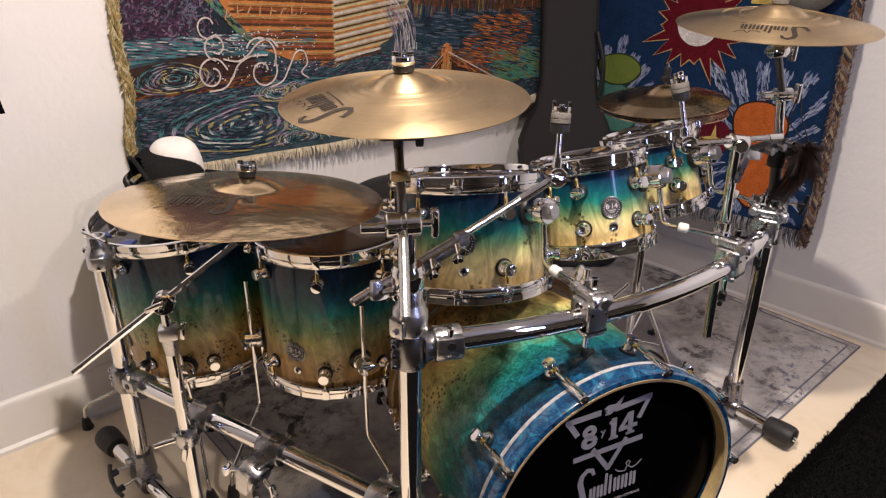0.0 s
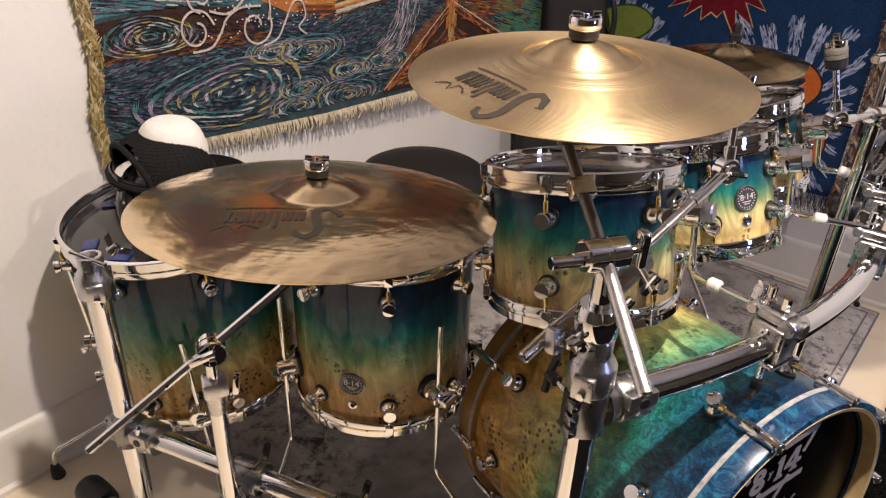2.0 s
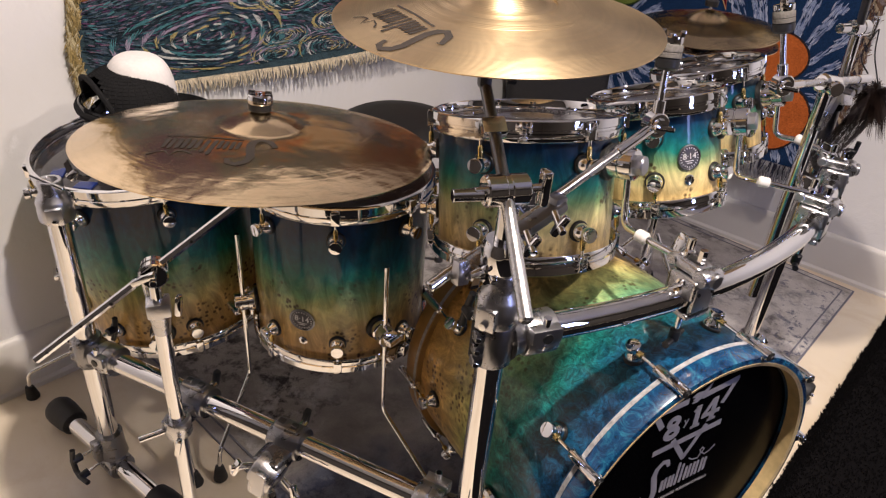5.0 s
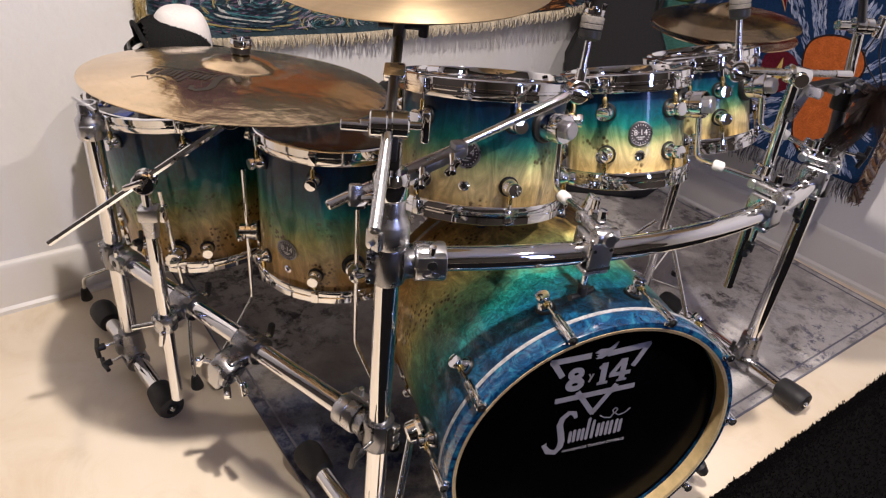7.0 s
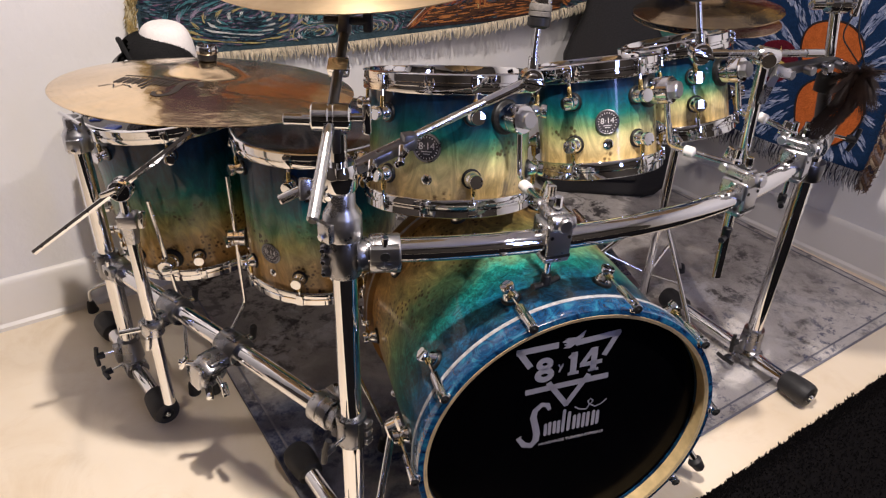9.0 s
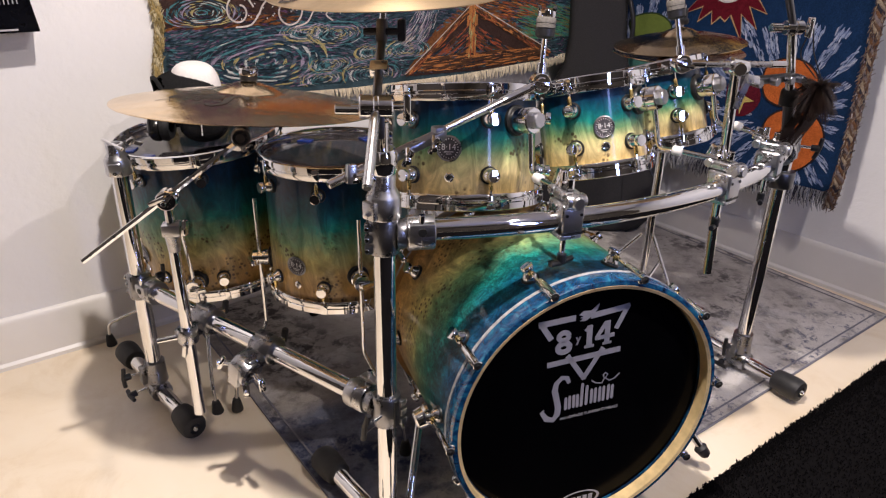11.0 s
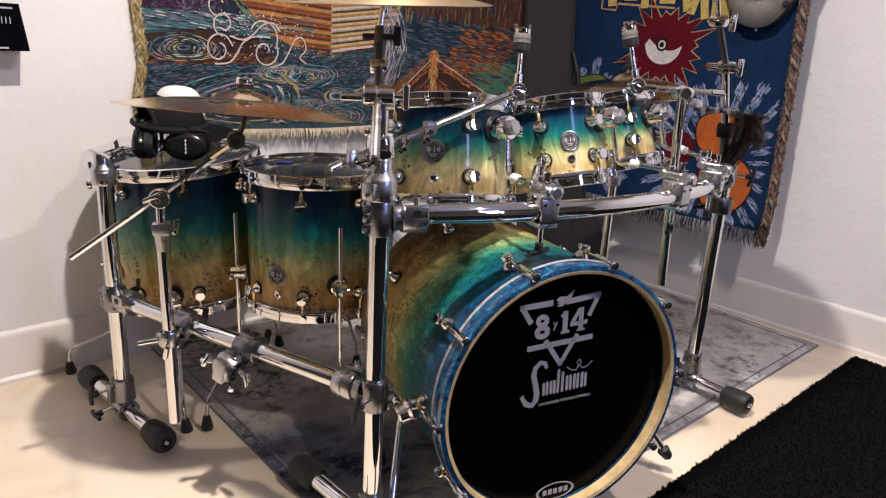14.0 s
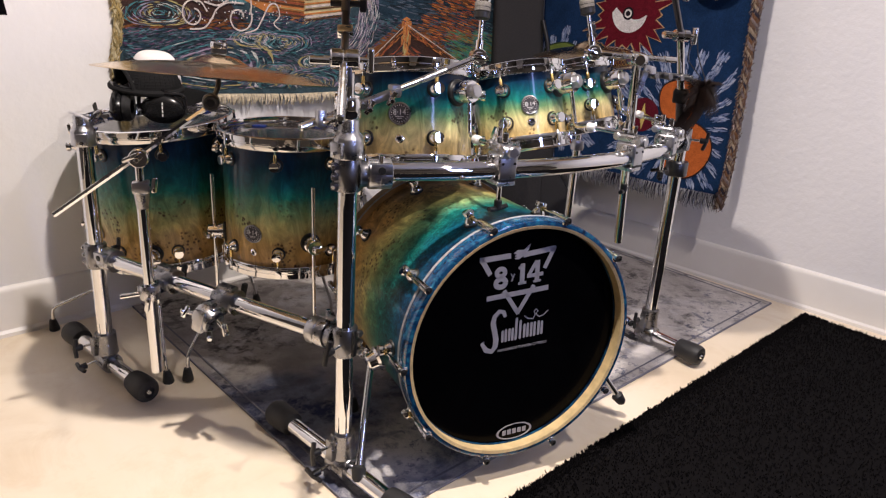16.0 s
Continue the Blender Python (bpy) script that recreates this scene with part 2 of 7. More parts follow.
INK = plain("black_ink", (0.02, 0.014, 0.01), 0.6, 0.02)
MAPLE = plain("maple_ply", (0.62, 0.47, 0.24), 0.4, 0.1, 30)
INLAY = plain("silver_inlay", (0.36, 0.36, 0.37), 0.38, 0.25, 120, 0.5, 0.5)
BADGE_FACE = plain("badge_face", (0.05, 0.046, 0.05), 0.35, 0.05)
BADGE_INK = plain("badge_print", (0.66, 0.65, 0.64), 0.4, 0.02, 60, 0.4, 0.05)
BADGE_DARK = plain("badge_enamel", (0.035, 0.03, 0.035), 0.3, 0.05)


# smoky coated plastic of the batter heads
HEAD = plain("smoked_drumhead", (0.035, 0.032, 0.036), 0.09, 0.015, 15)

# ---- mesh helpers ----
WORLD_OF = {}


def finish(name, bm, mat, angle=38):
    me = bpy.data.meshes.new(name)
    bmesh.ops.recalc_face_normals(bm, faces=bm.faces)
    bm.to_mesh(me)
    bm.free()
    me.materials.append(mat)
    me.shade_smooth()
    me.set_sharp_from_angle(angle=radians(angle))
    return me


def thing(name, m, label, category, group="", kind=""):
    """An Empty that parents the parts of a thing, at its base."""
    ob = new(name)
    ob.empty_display_size = 0.05
    ob.matrix_world = m
    WORLD_OF[ob] = m.copy()
    return tagged(ob, label, category, group, kind)


def part(name, bm, mat, parent, label="", m=None, here=False, angle=38):
    """Links a bmesh as one mesh under a thing or a part. here: the mesh is given in world places; else in the parent's frame, at m."""
    base = WORLD_OF[parent]
    if here:
        bm.transform(base.inverted())
    me = bm if isinstance(bm, bpy.types.Mesh) else finish(name, bm, mat, angle)
    ob = new(name, me)
    ob.parent = parent
    local = m or Matrix()
    ob.matrix_basis = local
    WORLD_OF[ob] = base @ local
    return tagged(ob, label)


def lone(name, bm, mat, label, category, m=None, group="", kind="", angle=38):
    ob = new(name, finish(name, bm, mat, angle))
    ob.matrix_world = m or Matrix()
    WORLD_OF[ob] = ob.matrix_world.copy()
    return tagged(ob, label, category, group, kind)


def lathe(profile, seg=48, bm=None, m=None, closed=False):
    """Turns (radius, height) pairs about z."""
    bm = bm or bmesh.new()
    rings = []
    for r, z in profile:
        if r < 1e-6:
            rings.append([bm.verts.new((0, 0, z))])
        else:
            rings.append([bm.verts.new((r * math.cos(2 * math.pi * i / seg), r * math.sin(2 * math.pi * i / seg), z)) for i in range(seg)])
    pairs = list(zip(rings, rings[1:])) + ([(rings[-1], rings[0])] if closed else [])
    for a, b in pairs:
        for i in range(seg):
            j = (i + 1) % seg
            if len(a) == 1 and len(b) > 1:
                bm.faces.new((a[0], b[i], b[j]))
            elif len(b) == 1 and len(a) > 1:
                bm.faces.new((a[i], b[0], a[j]))
            elif len(a) > 1:
                bm.faces.new((a[i], b[i], b[j], a[j]))
    if m:
        verts = [x for ring in rings for x in ring]
        bmesh.ops.transform(bm, matrix=m, verts=verts)
    return bm


def along(p0, p1):
    """A pose at p0 whose z axis points to p1, and the distance."""
    p0, p1 = Vector(p0), Vector(p1)
    d = p1 - p0
    return Matrix.Translation(p0) @ d.to_track_quat("Z", "Y").to_matrix().to_4x4(), d.length


def rod(p0, p1, r, bm=None, seg=16, bevel=0.0, r1=None):
    """A round bar with softened ends."""
    m, n = along(p0, p1)
    b = bevel or r * 0.12
    r1 = r1 or r
    return lathe([(0, 0), (r - b, 0), (r, b), (r1, n - b), (r1 - b, n), (0, n)], seg, bm, m)


def pipe(points, r, bm=None, seg=14, caps=True):
    """A round bar swept along points."""
    bm = bm or bmesh.new()
    pts = [Vector(p) for p in points]
    rings, up = [], None
    for i, p in enumerate(pts):
        d = (pts[min(i + 1, len(pts) - 1)] - pts[max(i - 1, 0)]).normalized()
        side = d.orthogonal() if up is None else (up - d * up.dot(d))
        side.normalize()
        up = side
        other = d.cross(side)
        rings.append([bm.verts.new(p + r * (math.cos(a) * side + math.sin(a) * other)) for a in (2 * math.pi * k / seg for k in range(seg))])
    for a, b in zip(rings, rings[1:]):
        for k in range(seg):
            bm.faces.new((a[k], b[k], b[(k + 1) % seg], a[(k + 1) % seg]))
    if caps:
        bm.faces.new(rings[0])
        bm.faces.new(rings[-1])
    return bm


def bend(points, radius, steps=5):
    """Rounds the inner corners of a run of points."""
    pts = [Vector(p) for p in points]
    out = [pts[0]]
    for a, b, c in zip(pts, pts[1:], pts[2:]):
        d0, d1 = (a - b), (c - b)
        k = min(radius, d0.length * 0.45, d1.length * 0.45)
        s, e = b + d0.normalized() * k, b + d1.normalized() * k
        for i in range(steps + 1):
            t = i / steps
            out.append((1 - t) ** 2 * s + 2 * t * (1 - t) * b + t * t * e)
    return out + [pts[-1]]


def block(size, m=None, bm=None, bevel=0.002, seg=2):
    bm = bm or bmesh.new()
    made = bmesh.ops.create_cube(bm, size=1.0)
    vs = made["verts"]
    bmesh.ops.scale(bm, vec=size, verts=vs)
    if bevel:
        es = list({e for x in vs for e in x.link_edges})
        out = bmesh.ops.bevel(bm, geom=es, offset=min(bevel, min(size) * 0.4), segments=seg, affect="EDGES", profile=0.6)
        vs = list({x for f in out["faces"] for x in f.verts} | {x for x in vs if x.is_valid})
    if m:
        bmesh.ops.transform(bm, matrix=m, verts=vs)
    return bm


def plate(outline, thick, m=None, bm=None):
    """A flat plate from a closed outline in x and y, thick along z from 0."""
    bm = bm or bmesh.new()
    lo = [bm.verts.new((x, y, 0)) for x, y in outline]
    hi = [bm.verts.new((x, y, thick)) for x, y in outline]
    n = len(lo)
    bm.faces.new(lo[::-1])
    bm.faces.new(hi)
    for i in range(n):
        bm.faces.new((lo[i], lo[(i + 1) % n], hi[(i + 1) % n], hi[i]))
    if m:
        bmesh.ops.transform(bm, matrix=m, verts=lo + hi)
    return bm


def stroke(points, width, thick, m=None, bm=None):
    """A flat ribbon of even width along points in x and y."""
    bm = bm or bmesh.new()
    pts = [Vector((x, y)) for x, y in points]
    widths = width if isinstance(width, (list, tuple)) else [width] * len(pts)
    left, right = [], []
    for i, p in enumerate(pts):
        d = (pts[min(i + 1, len(pts) - 1)] - pts[max(i - 1, 0)]).normalized()
        n = Vector((-d.y, d.x)) * widths[i] / 2
        left.append(p + n)
        right.append(p - n)
    all_v = []
    rows = []
    for a, b in zip(left, right):
        row = [bm.verts.new((a.x, a.y, 0)), bm.verts.new((b.x, b.y, 0)), bm.verts.new((b.x, b.y, thick)), bm.verts.new((a.x, a.y, thick))]
        rows.append(row)
        all_v += row
    for a, b in zip(rows, rows[1:]):
        for k in range(4):
            bm.faces.new((a[k], a[(k + 1) % 4], b[(k + 1) % 4], b[k]))
    bm.faces.new(rows[0])
    bm.faces.new(rows[-1])
    if m:
        bmesh.ops.transform(bm, matrix=m, verts=all_v)
    return bm


def lettering(text, size, m, mat, parent, name="lettering", spacing=1.0):
    """Flat raised characters, centred on m."""
    cu = bpy.data.curves.new(name, "FONT")
    cu.body, cu.size, cu.extrude, cu.align_x, cu.space_character = text, size, 0.0003, "CENTER", spacing
    tmp = bpy.data.objects.new(name, cu)
    me = bpy.data.meshes.new_from_object(tmp)
    bpy.data.objects.remove(tmp)
    me.materials.clear()
    me.materials.append(mat)
    return part(name, me, mat, parent, m=m)


# ---- the room: two walls meet in a corner behind the kit ----
PHI = 46.0
CORNER = Vector((0.494, 3.329, 0))
U = Vector((math.cos(radians(PHI)), math.sin(radians(PHI)), 0))   # along the left wall, towards the corner
V = Vector((math.sin(radians(PHI)), -math.cos(radians(PHI)), 0))  # along the right wall, away from the corner
SPAN_A, SPAN_B, HIGH = 4.4, 4.2, 2.45


def left_wall(a, off=0.0, z=0.0):
    """A place on the left wall, a metres from the corner and off metres in front of it."""
    return CORNER - U * a + V * off + Vector((0, 0, z))


def right_wall(b, off=0.0, z=0.0):
    return CORNER + V * b - U * off + Vector((0, 0, z))


ROOM = Matrix.Translation(CORNER) @ Matrix.Rotation(radians(PHI), 4, "Z")  # x along U, y against V


# the left wall stands a little out of square
SKEW = Matrix.Translation(left_wall(2.2)) @ pose(0, 0, 0, 0, 0, -2.0) @ Matrix.Translation(-left_wall(2.2))


def room_block(x0, x1, y0, y1, z0, z1, bevel=0.0):
    return block((x1 - x0, y1 - y0, z1 - z0), ROOM @ Matrix.Translation(((x0 + x1) / 2, (y0 + y1) / 2, (z0 + z1) / 2)), None, bevel)


for wall_name, dims in (("wall_west", (-SPAN_A, 0.12, 0, 0.12)), ("wall_north", (0, 0.12, -SPAN_B, 0)),
                        ("wall_south", (-SPAN_A - 0.12, -SPAN_A, -SPAN_B - 0.12, 0.12)), ("wall_east", (-SPAN_A, 0.12, -SPAN_B - 0.12, -SPAN_B))):
    seen = wall_name in ("wall_west", "wall_north")
    bm = room_block(*dims, 0, HIGH)
    if wall_name == "wall_west":
        bm.transform(SKEW)
    lone(wall_name, bm, WALL if seen else DIM_WALL, "white painted wall with a light roller texture" if seen else "unseen plain wall, made dark brown to cut bounced light", "wall", kind="structure")
lone("floor", room_block(-SPAN_A - 0.12, 0.12, -SPAN_B - 0.12, 0.12, -0.1, 0), FLOOR, "cream painted concrete floor with faint stains", "floor", kind="structure")
lone("ceiling", room_block(-SPAN_A - 0.12, 0.12, -SPAN_B - 0.12, 0.12, HIGH, HIGH + 0.1), WALL, "white painted ceiling", "ceiling", kind="structure")


def baseboard(name, length, m):
    """A tall painted skirting with a rounded top and a small shoe, run along x."""
    prof = [(0, 0), (0.024, 0), (0.024, 0.012), (0.016, 0.02), (0.016, 0.138), (0.013, 0.149), (0.006, 0.155), (0, 0.156)]
    bm = bmesh.new()
    a = [bm.verts.new((0, -y, z)) for y, z in prof]
    b = [bm.verts.new((length, -y, z)) for y, z in prof]
    for i in range(len(prof)):
        j = (i + 1) % len(prof)
        bm.faces.new((a[i], a[j], b[j], b[i]))
    bm.faces.new(a)
    bm.faces.new(b)
    bm.transform(m)
    return lone(name, bm, TRIM, "tall white painted baseboard with a rounded top", "baseboard", kind="structure")


baseboard("baseboard", SPAN_A, SKEW @ ROOM @ pose(-SPAN_A, 0.002, 0))
baseboard("baseboard", SPAN_B - 0.03, ROOM @ pose(0.002, -0.026, 0, 0, 0, -90))

# ---- rugs ----


def drum_rug():
    """Thin distressed rug under the kit, with a raised border line and a rolled edge."""
    m = ROOM @ pose(-0.066, -1.457, 0, 0, 0, -3.2)
    rug = thing("area_rug", m, "thin grey and blue distressed area rug under the drums", "rug")
    w, d = 1.96, 1.36
    bm = bmesh.new()
    nx, ny = 60, 42
    grid = [[bm.verts.new((-w * i / nx, d * j / ny, 0.005 + 0.0012 * noise.noise((i * 0.35, j * 0.35, 0)))) for j in range(ny + 1)] for i in range(nx + 1)]
    for i in range(nx):
        for j in range(ny):
            bm.faces.new((grid[i][j], grid[i + 1][j], grid[i + 1][j + 1], grid[i][j + 1]))
    part("woven_face", bm, RUG, rug)
    edge = pipe([(0, 0, 0.003), (-w, 0, 0.003), (-w, d, 0.003), (0, d, 0.003), (0, 0, 0.003)], 0.0035, None, 8)
    part("bound_edge", edge, RUG_EDGE, rug)
    line = bmesh.new()
    for a, b in (((-0.03, 0.03), (-w + 0.03, 0.03)), ((-w + 0.03, 0.03), (-w + 0.03, d - 0.03)), ((-0.03, 0.03), (-0.03, d - 0.03))):
        stroke([a, b], 0.005, 0.0012, pose(0, 0, 0.0062), line)
    part("border_line", line, RUG_EDGE, rug)


RUG_EDGE = plain("rug_binding", (0.2, 0.2, 0.24), 0.95, 0.4, 200, 0.1)
drum_rug()


def shag_rug():
    """Black shag: a base and many tufts, the edge uneven."""
    m = ROOM @ pose(-0.085, -1.588, 0, 0, 0, -3.2)
    # the pile is extended out of view to darken reflections in the drum shells
    w, d = 4.0, 2.5
    rng = random.Random(4)
    rug = thing("shag_rug", m, "black deep-pile shag rug on the cream floor", "rug")
    part("backing", block((w, d, 0.012), pose(-w / 2, -d / 2, 0.006), None, 0.003), SHAG, rug)
    verts, faces = [], []
    for k in range(48000):
        if k < 30000:
            x, y = -rng.random() * 2.2, -rng.random() ** 1.6 * 0.75
        elif k < 37000:
            x, y = -rng.random() * 2.4, -rng.random() * 0.03 + 0.004
        elif k < 39500:
            x, y = -rng.random() * 0.03 + 0.004, -rng.random() * d
        else:
            x, y = -rng.random() * w, -rng.random() * d
        h, a, lean = 0.013 + rng.random() * 0.008, rng.random() * 6.28, rng.random() * 0.009
        r = 0.0022 + rng.random() * 0.002
        n = len(verts)
        dx, dy = math.cos(a) * r, math.sin(a) * r
        lx, ly = math.cos(a + 1.3) * lean, math.sin(a + 1.3) * lean
        verts += [(x - dx, y - dy, 0.008), (x + dx, y + dy, 0.008), (x - dy * 0.8 + lx * 0.6, y + dx * 0.8 + ly * 0.6, h * 0.7), (x + lx, y + ly, h)]
        faces += [(n, n + 1, n + 3), (n + 1, n + 2, n + 3), (n + 2, n, n + 3)]
    me = bpy.data.meshes.new("tufts")
    me.from_pydata(verts, [], faces)
    me.materials.append(SHAG)
    tagged(part("shag_surface", me, SHAG, rug), kind="stuff")


SHAG = plain("black_shag", (0.0055, 0.005, 0.0055), 0.95, 0.5, 120, 0.05)
shag_rug()

# ---- drums ----


def frame_of(centre, axis, turn=0.0):
    """A pose at centre with its z axis along axis and x turned by degrees."""
    z = Vector(axis).normalized()
    x = Vector((1, 0, 0)) - z * z.x
    x.normalize()
    y = z.cross(x)
    m = Matrix((x, y, z)).transposed().to_4x4()
    return Matrix.Translation(centre) @ m @ Matrix.Rotation(radians(turn), 4, "Z")


def tube_wall(r, h, t=0.006, seg=96):
    return lathe([(r, -h / 2), (r, h / 2), (r - t, h / 2), (r - t, -h / 2)], seg, None, None, True)


def counter_hoop(r, up):
    """A rolled chrome hoop: lower flange, neck and rolled upper lip; up is 1 for the batter side."""
    prof = [(r - 0.002, -0.012), (r + 0.010, -0.012), (r + 0.0115, -0.010), (r + 0.0115, 0.000), (r + 0.0085, 0.002), (r + 0.0085, 0.005),
            (r + 0.0115, 0.007), (r + 0.0115, 0.019), (r + 0.009, 0.021), (r + 0.004, 0.0215), (r + 0.003, 0.019), (r + 0.003, 0.0), (r - 0.002, -0.006)]
    bm = lathe(prof, 96, None, None, True)
    if up < 0:
        bmesh.ops.scale(bm, vec=(1, 1, -1), verts=bm.verts)
    return bm


def lug_meshes():
    """A round lug on a gasket: knob along x, from the shell outwards; shared by all drums."""
    turn = pose(0, 0, 0, 0, 90, 0)
    gasket = lathe([(0, 0), (0.0175, 0), (0.0175, 0.003), (0.0165, 0.0045), (0, 0.0045)], 24, None, turn)
    body = lathe([(0.0145, 0.0045), (0.0145, 0.008), (0.011, 0.014), (0.0085, 0.018), (0.0085, 0.020), (0.012, 0.022), (0.0125, 0.030), (0.0115, 0.032), (0, 0.0325)], 24, None, turn)
    return finish("lug_gasket", gasket, GASKET), finish("lug_body", body, CHROME)


GASKET_MESH, LUG_MESH = lug_meshes()


def tension_rod_mesh(length):
    bm = rod((0, 0, 0), (0, 0, length), 0.0026, None, 8)
    lathe([(0, length - 0.004), (0.0055, length - 0.004), (0.0055, length + 0.002), (0.0035, length + 0.003), (0.0035, length + 0.010), (0, length + 0.010)], 8, bm)
    return finish("tension_rod", bm, CHROME)


def swivel_mesh():
    """The brass nut that a tension rod turns in."""
    return finish("swivel_nut", lathe([(0, 0), (0.0045, 0), (0.0045, 0.018), (0.003, 0.021), (0, 0.021)], 10), BRASS)


SWIVEL = swivel_mesh()


def hoop_ear(parent, r, az, z, up):
    bm = block((0.012, 0.016, 0.026), pose(r + 0.013, 0, 0), None, 0.002)
    part("hoop_ear", bm, CHROME, parent, m=pose(0, 0, z, 0, 0, az))


def badge(parent, r, az, z, rx, rz):
    """An oval enamel badge with a bright rim; its lettering is bars."""
    m = pose(0, 0, z, 0, 0, az) @ pose(r + 0.0008, 0, 0, 0, 90, 0)
    bm = lathe([(0, 0), (1, 0), (1, 0.0018), (0.92, 0.0024), (0.86, 0.0016), (0, 0.0016)], 40)
    bmesh.ops.scale(bm, vec=(rz, rx, 1), verts=bm.verts)
    b = part("badge", bm, SATIN, parent, "oval enamel badge with a bright rim", m=m)
    dark = lathe([(0, 0.0016), (0.85, 0.0016), (0.85, 0.0020), (0, 0.0020)], 40)
    bmesh.ops.scale(dark, vec=(rz, rx, 1), verts=dark.verts)
    part("enamel", dark, BADGE_DARK, b)
    light = lathe([(0, 0.0019), (0.60, 0.0019), (0.60, 0.0023), (0, 0.0023)], 40)
    bmesh.ops.scale(light, vec=(rz, rx, 1), verts=light.verts)
    part("centre", light, BADGE_FACE, b)
    lettering("8·14", rx * 0.66, pose(rz * 0.10, 0, 0.0026, 0, 0, 90), BADGE_INK, b, "digits")
    for x, wide in ((0.26, 0.72), (0.42, 0.45)):
        part("bar", block((rz * 0.06, rx * wide, 0.0006), pose(rz * x, 0, 0.0025), None, 0), BADGE_INK, b)
    ticks = bmesh.new()
    for k in range(22):
        a = 2 * math.pi * k / 22
        block((rz * 0.11, rx * 0.055, 0.0005), pose(rz * 0.73 * math.cos(a), rx * 0.73 * math.sin(a), 0.0022, 0, 0, math.degrees(a)), ticks, 0)
    part("rim_bars", ticks, BADGE_INK, b)


def vent(parent, r, az, z):
    bm = lathe([(0.0035, 0), (0.0095, 0), (0.0095, 0.002), (0.007, 0.0035), (0.0045, 0.003), (0.0035, 0.0005)], 24, None, None, True)
    v = part("vent", bm, CHROME, parent, "chrome ringed vent hole", m=pose(0, 0, z, 0, 0, az) @ pose(r, 0, 0, 0, 90, 0))
    part("hole", lathe([(0, 0.0008), (0.004, 0.0008), (0.004, 0.001)], 16), GASKET, v)


def drum(name, centre, axis, r, h, lugs, first, label, group, off, badge_at=None, head=None):
    """A drum in its own frame: shell of length h about the origin, first: the azimuth of one lug."""
    m = frame_of(centre, axis)
    d = thing(name, m, label, "drum", group)
    part("shell", tube_wall(r, h), SHELL_FLOOR if name == "floor_tom" else SHELL, d, "burl veneer shell fading from navy to natural wood")
    hz = h / 2 + 0.004
    part("top_hoop", counter_hoop(r, 1), CHROME, d, "chrome rolled hoop", m=pose(0, 0, hz))
    part("bottom_hoop", counter_hoop(r, -1), CHROME, d, "chrome rolled hoop", m=pose(0, 0, -hz))
    part("batter_head", lathe([(0, 0.003), (r * 0.6, 0.0032), (r - 0.004, 0.003), (r, 0.001), (r + 0.003, -0.004), (r + 0.003, -0.008)], 72), head or HEAD, d, "smoked plastic drumhead", m=pose(0, 0, hz))
    part("lower_head", lathe([(0, -0.003), (r - 0.004, -0.003), (r, -0.001), (r + 0.003, 0.004)], 72), HEAD, d, "clear plastic drumhead", m=pose(0, 0, -hz))
    rod_me = tension_rod_mesh(off + 0.012)
    for k in range(lugs):
        az = first + 360 * k / lugs
        for sign in (1, -1):
            z = sign * (h / 2 - off)
            spot = pose(0, 0, 0, 0, 0, az) @ pose(r, 0, z)
            lug = part("lug", LUG_MESH, CHROME, d, m=spot)
            part("gasket", GASKET_MESH, GASKET, lug)
            flip = Matrix() if sign > 0 else pose(0, 0, 0, 180, 0, 0)
            tension = part("tension_rod", rod_me, CHROME, d, m=pose(0, 0, 0, 0, 0, az) @ pose(r + 0.013, 0, z) @ flip)
            part("swivel_nut", SWIVEL, BRASS, tension, "brass swivel nut", m=pose(0, 0, 0.008))
            hoop_ear(d, r, az, sign * (h / 2 + 0.008), sign)
    if badge_at:
        badge(d, r, badge_at[0], badge_at[1], badge_at[2], badge_at[3])
        vent(d, r, badge_at[0], badge_at[1] - badge_at[4])
    return d


# radius in inches times 0.0127, as the drums are sold


def axis_point(cx, cy, axis, h):
    """A place h high on an axis that passes 0.7 m high over (cx, cy)."""
    a = Vector(axis).normalized()
    return Vector((cx, cy, 0.7)) + a * (h - 0.7)


F1_AXIS, F2_AXIS = (-0.073, -0.054, 1), (-0.012, 0.011, 1)
T1_AXIS, T2_AXIS, T3_AXIS = (-0.056, 0.239, 1), (-0.193, 0.240, 1), (-0.26, 0.20, 1)
FT_A = drum("floor_tom", axis_point(-0.6536, 1.7429, F1_AXIS, 0.4786), F1_AXIS, 0.2022, 0.353, 8, -66, "large burl floor tom standing on three chrome legs", "floor toms", 0.0405, (-136, -0.092, 0.027, 0.023, 0.044))
FT_B = drum("floor_tom", axis_point(-0.2479, 1.6396, F2_AXIS, 0.5075), F2_AXIS, 0.1767, 0.318, 8, -89.2, "burl floor tom fading from navy to amber wood", "floor toms", 0.0425, (-111.5, -0.069, 0.027, 0.024, 0.050))
RACK_A = drum("rack_tom", axis_point(0.0829, 1.4418, T1_AXIS, 0.7649), T1_AXIS, 0.1495, 0.1925, 6, -66.9, "largest burl rack tom with chrome hoops, tilted on its mount", "rack toms", 0.0432, (-96.4, -0.001, 0.025, 0.025, 0.055))
RACK_B = drum("rack_tom", axis_point(0.3687, 1.5620, T2_AXIS, 0.7885), T2_AXIS, 0.1139, 0.1622, 6, -53.3, "middle burl rack tom with chrome hoops, tilted on its mount", "rack toms", 0.042, (-83.0, -0.002, 0.022, 0.023, 0.040))
